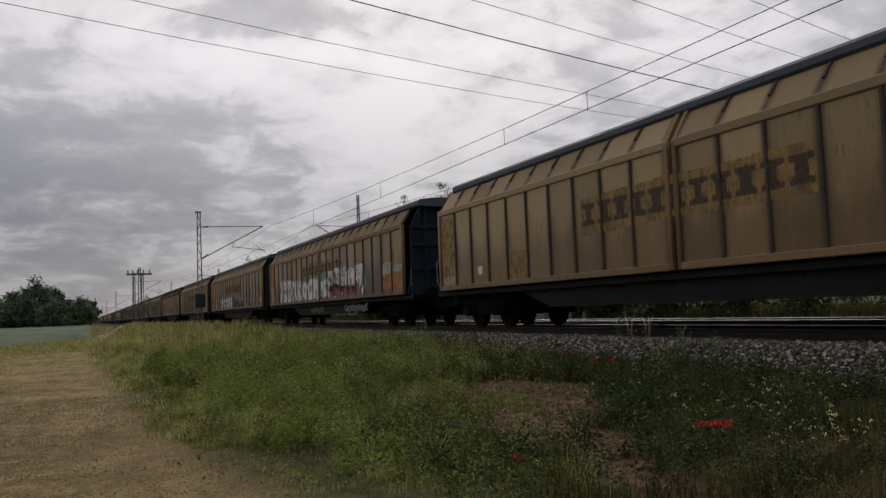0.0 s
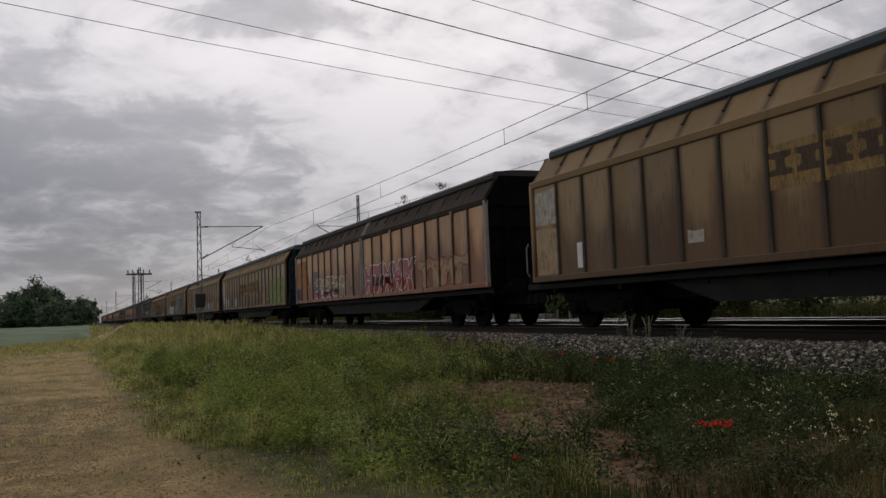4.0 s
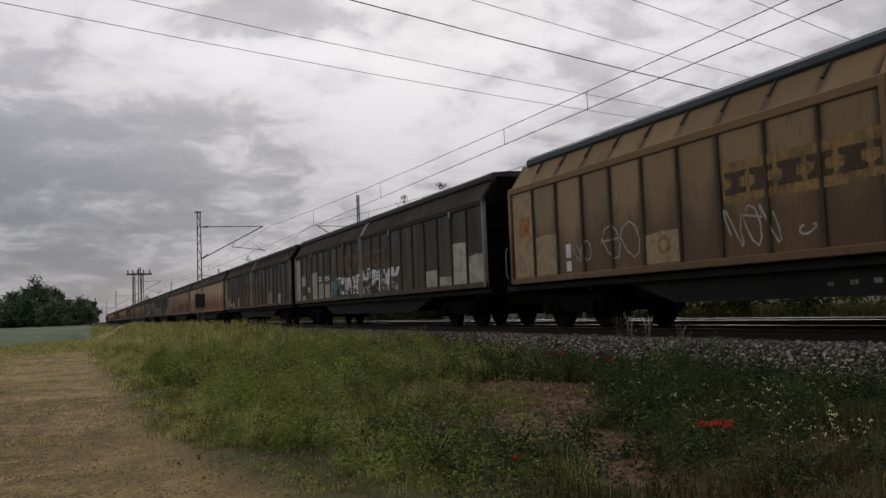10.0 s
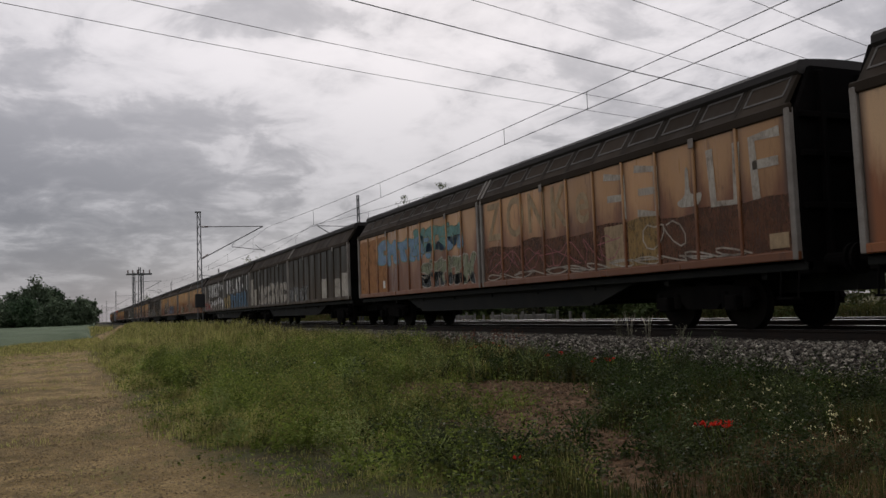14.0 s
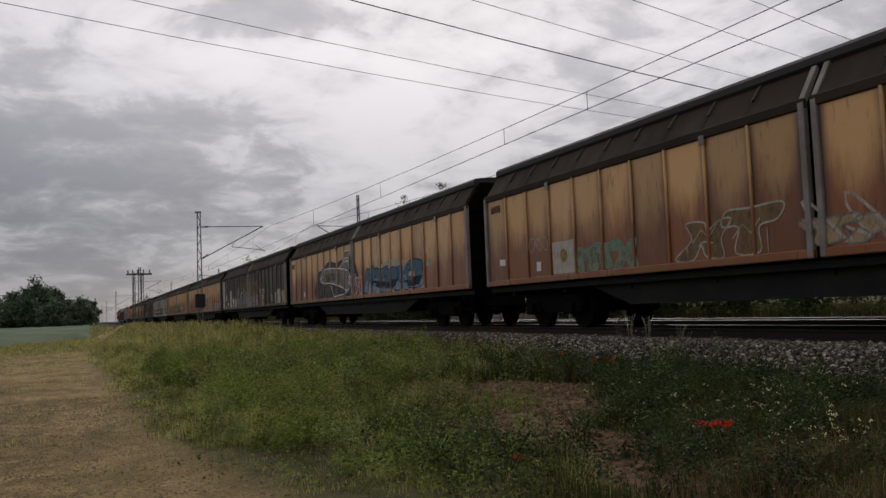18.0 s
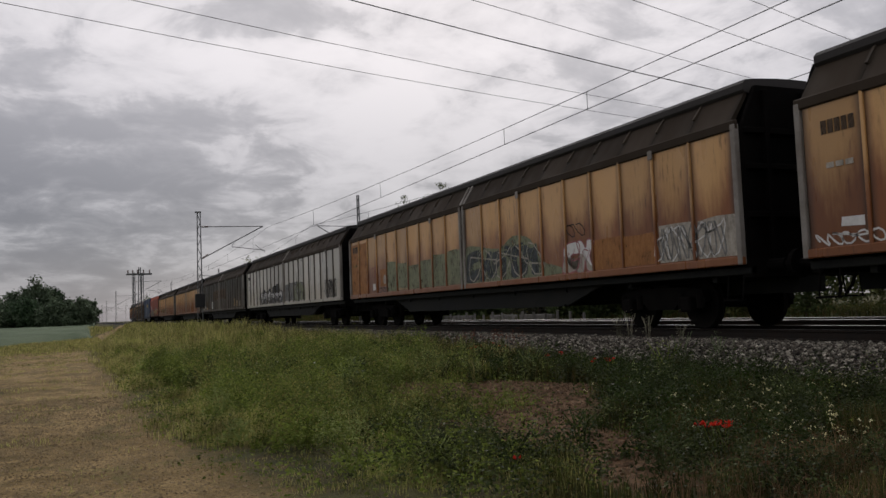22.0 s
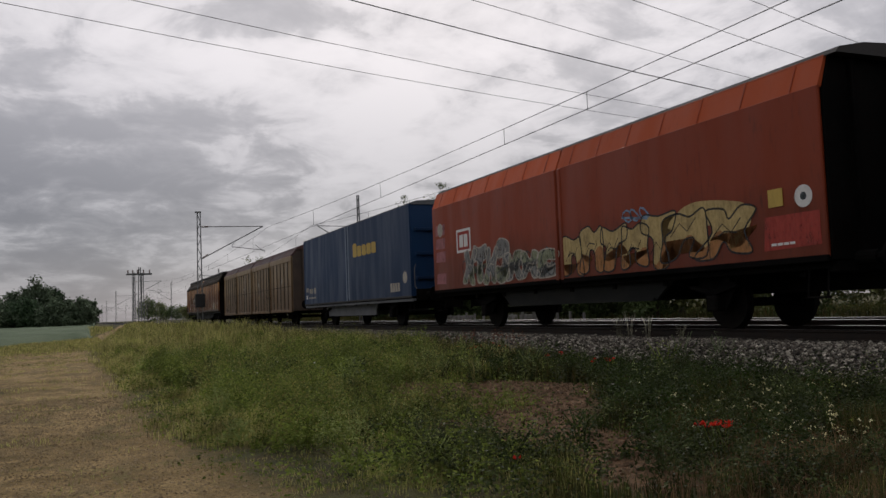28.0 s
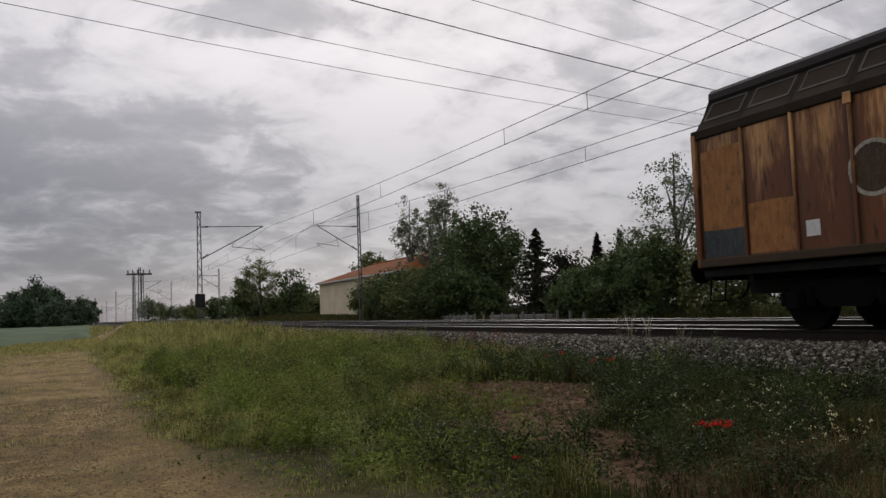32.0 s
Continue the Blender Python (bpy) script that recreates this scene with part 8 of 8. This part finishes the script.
tree("tree", 25.2, 51.5, 7.6, 3.0, OAK, "round dense dark green tree", 0.05, 110, 60, 0.22, top=0.25, lump=0.26)
tree("tree", 25.8, 56.5, 6.6, 2.4, OAK, "dense dark green tree", 0.05, 70, 50, 0.22, top=0.3)
conifer(22.8, 40.3, 4.95, 2.05, "dark spruce with drooping branches", SPRUCE)
conifer(23.9, 39.2, 3.2, 1.1, "dark spruce with drooping branches", SPRUCE)
conifer(23.8, 42.2, 3.0, 1.0, "dark spruce with drooping branches", SPRUCE)
conifer(27.5, 41.5, 4.8, 1.0, "dusky conifer in the garden", PURPLE)
conifer(28.3, 40.4, 4.9, 0.5, "narrow dark columnar conifer tree", NEEDLE)
tree("tree", 30, 49, 4.6, 2.2, PURPLE, "dusky red leaved garden tree", 0.05, 50, 44, 0.22)
for x, y, h, r, leaf in ((21.6, 34.8, 2.3, 1.3, OAK), (21.6, 33.0, 2.7, 1.6, OAK), (21.9, 30.6, 3.2, 1.8, OAK), (21.4, 28.2, 3.5, 1.7, OAK), (22.4, 25.2, 3.9, 2.0, OLIVE_LEAF), (22.5, 21.5, 4.8, 2.4, OAK), (22.6, 17.6, 5.2, 2.4, OLIVE_LEAF)):
    tree("bush", x, y, h, r, leaf, "tall dense bush behind the tracks", 0.0, 70, 64, 0.16, category="bush", group="tall bushes", limbs=3)
tree("tree", 24.0, 29.9, 7.8, 1.7, SILVER, "tall airy poplar with sparse leaves", 0.3, 75, 22, 0.13, top=0.5, lump=0.24)
tree("tree", 24.6, 34.0, 4.6, 1.5, SILVER, "airy silver leaved tree", 0.2, 60, 26, 0.14, top=0.4, lump=0.24)
tree("tree", 22.0, 15.0, 10.2, 2.0, OAK, "tall broadleaf tree behind the tracks", 0.2, 80, 40, 0.16)

CREAM = mottled("render_cream", (0.70, 0.60, 0.42), (0.80, 0.70, 0.51), 0.5, 25.0, 0.9)
TILE = mottled("roof_tile_red", (0.20, 0.07, 0.025), (0.29, 0.115, 0.045), 0.8, 25.0, 0.95, 0.0, 0.3, 0.08)
GLASS = mottled("window_dark", (0.02, 0.022, 0.025), (0.03, 0.033, 0.036), 1.0, 20.0, 0.15, 0.0, 0.05, 0.6)
TRIM = mottled("trim_white", (0.6, 0.6, 0.57), (0.7, 0.69, 0.66), 1.0, 30.0, 0.7)


def build_house():
    x0, x1, y0, y1, z0, ze, zr = 24.6, 34.0, 66.0, 93.5, -0.6, 3.95, 5.7
    house = empty("house", "cream rendered house with a red hipped tile roof", "house", at=(0, 0, 0))
    for nm, g in (("wall", Geo().slab(x0, x0 + 0.3, y0, y1, z0, ze, 0.02)), ("wall", Geo().slab(x1 - 0.3, x1, y0, y1, z0, ze, 0.02)), ("wall", Geo().slab(x0 + 0.3, x1 - 0.3, y1 - 0.3, y1, z0, ze, 0.02)), ("wall", Geo().slab(x0 + 0.3, x1 - 0.3, y0, y0 + 0.3, z0, ze, 0.02))):
        part(nm, g, CREAM, house)
    xm, o = (x0 + x1) / 2, 0.45
    a = [(x0 - o, y0 - o, ze), (x1 + o, y0 - o, ze), (x1 + o, y1 + o, ze), (x0 - o, y1 + o, ze), (xm, y0 + 5.0, zr), (xm, y1 - 5.0, zr)]
    roof = part("roof", Geo().add(a, [(0, 1, 4), (1, 2, 5, 4), (2, 3, 5), (3, 0, 4, 5), (3, 2, 1, 0)]), TILE, house, "red clay tile roof")
    part("eaves_board", Geo().box(x0 - o, x1 + o, y0 - o, y1 + o, ze - 0.14, ze - 0.004), TRIM, roof, "pale eaves board")
    part("ridge", Geo().tube((xm, y0 + 5.0, zr), (xm, y1 - 5.0, zr), 0.12, 8), TILE, roof)
    for k in range(3, 7):
        y = y1 - 2.4 - 3.7 * k
        w = part("window", Geo().slab(x0 - 0.03, x0 + 0.04, y - 0.5, y + 0.5, 1.2, 2.7, 0.01), TRIM, house, "white framed window")
        part("pane", Geo().slab(x0 - 0.045, x0 - 0.02, y - 0.42, y + 0.42, 1.28, 2.62, 0.006), GLASS, w)


build_house()

ORE = mottled("tower_grey", (0.2, 0.2, 0.21), (0.27, 0.27, 0.28), 0.5, 10.0, 0.8)
tower = empty("water_tower", "small grey spire on the horizon", "tower", at=(75.0, 660.0, 0.0))
part("shaft", Geo().tube((0, 0, -1), (0, 0, 12), 1.2, 10, 0.9), ORE, tower)
part("cap", Geo().tube((0, 0, 12), (0, 0, 16), 2.0, 10, 0.2), ORE, tower)

# a signal gantry across the line and a low pale garden wall
gantry = empty("signal_gantry", "grey lattice gantry with insulators across the line", "gantry", at=(0.0, 0.0, -0.6))
for x, y in ((8.2, 158.0), (9.6, 158.0), (8.2, 142.0)):
    for sx in (-1, 1):
        part("leg", Geo().tube((x + 0.25 * sx, y, 0.0), (x + 0.12 * sx, y, 9.6), 0.07, 6), GALV, gantry)
    for k in range(12):
        part("lacing", Geo().tube((x - 0.24, y, 0.5 + 0.75 * k), (x + 0.24, y, 1.2 + 0.75 * k), 0.035, 5), GALV, gantry)
part("crossarm", Geo().slab(6.9, 11.2, 157.8, 158.2, 9.2, 9.5, 0.03), GALV, gantry)
for x in (7.2, 8.0, 8.8, 9.8, 10.8):
    part("insulator", Geo().tube((x, 158.0, 9.5), (x, 158.0, 10.1), 0.1, 8), PORCELAIN, gantry)
PALEWALL = mottled("wall_pale_stone", (0.14, 0.135, 0.125), (0.22, 0.215, 0.2), 1.0, 25.0, 0.9)
for y0, y1 in ((34.6, 37.8), (38.4, 41.2), (43.5, 48.0)):
    w = part("garden_wall", Geo().slab(20.2, 20.45, y0, y1, -0.5, 0.12, 0.03), PALEWALL)
    tagged(w, "low pale stone garden wall behind the tracks", "wall", "garden walls")
for k in range(14):
    f = empty("fence_post", "short pale wooden post behind the tracks", "post", "fence posts", (19.7, 31.0 + 1.1 * k, -0.45))
    part("post", Geo().slab(-0.05, 0.05, -0.05, 0.05, 0.0, 0.62 + 0.06 * (k % 3), 0.012), PALEWALL, f)


# small unevenness of the train's way: how far it lags or leads at each second
LEAD = {0: 0.0, 1: -0.43, 2: 0.15, 3: 0.23, 6: 0.27, 7: 0.0, 8: 0.22, 9: 0.0, 10: -0.16, 11: -0.25, 12: 0.12, 13: -0.05, 14: -0.15, 17: 0.0, 18: -0.23, 19: 0.14, 20: -0.17,
        21: 0.03, 22: -0.7, 23: 0.07, 24: 0.1, 25: 0.8, 28: -0.22, 29: 0.12, 30: -0.2, 31: 0.0, 32: 0.68}


def motions():
    for w, s_end, ld in TRAIN:
        y0 = s_end - ld / 2
        walk(w, [(float(t), pose(XC, y0 - V * t + d, 0.0)) for t, d in LEAD.items()])


motions()
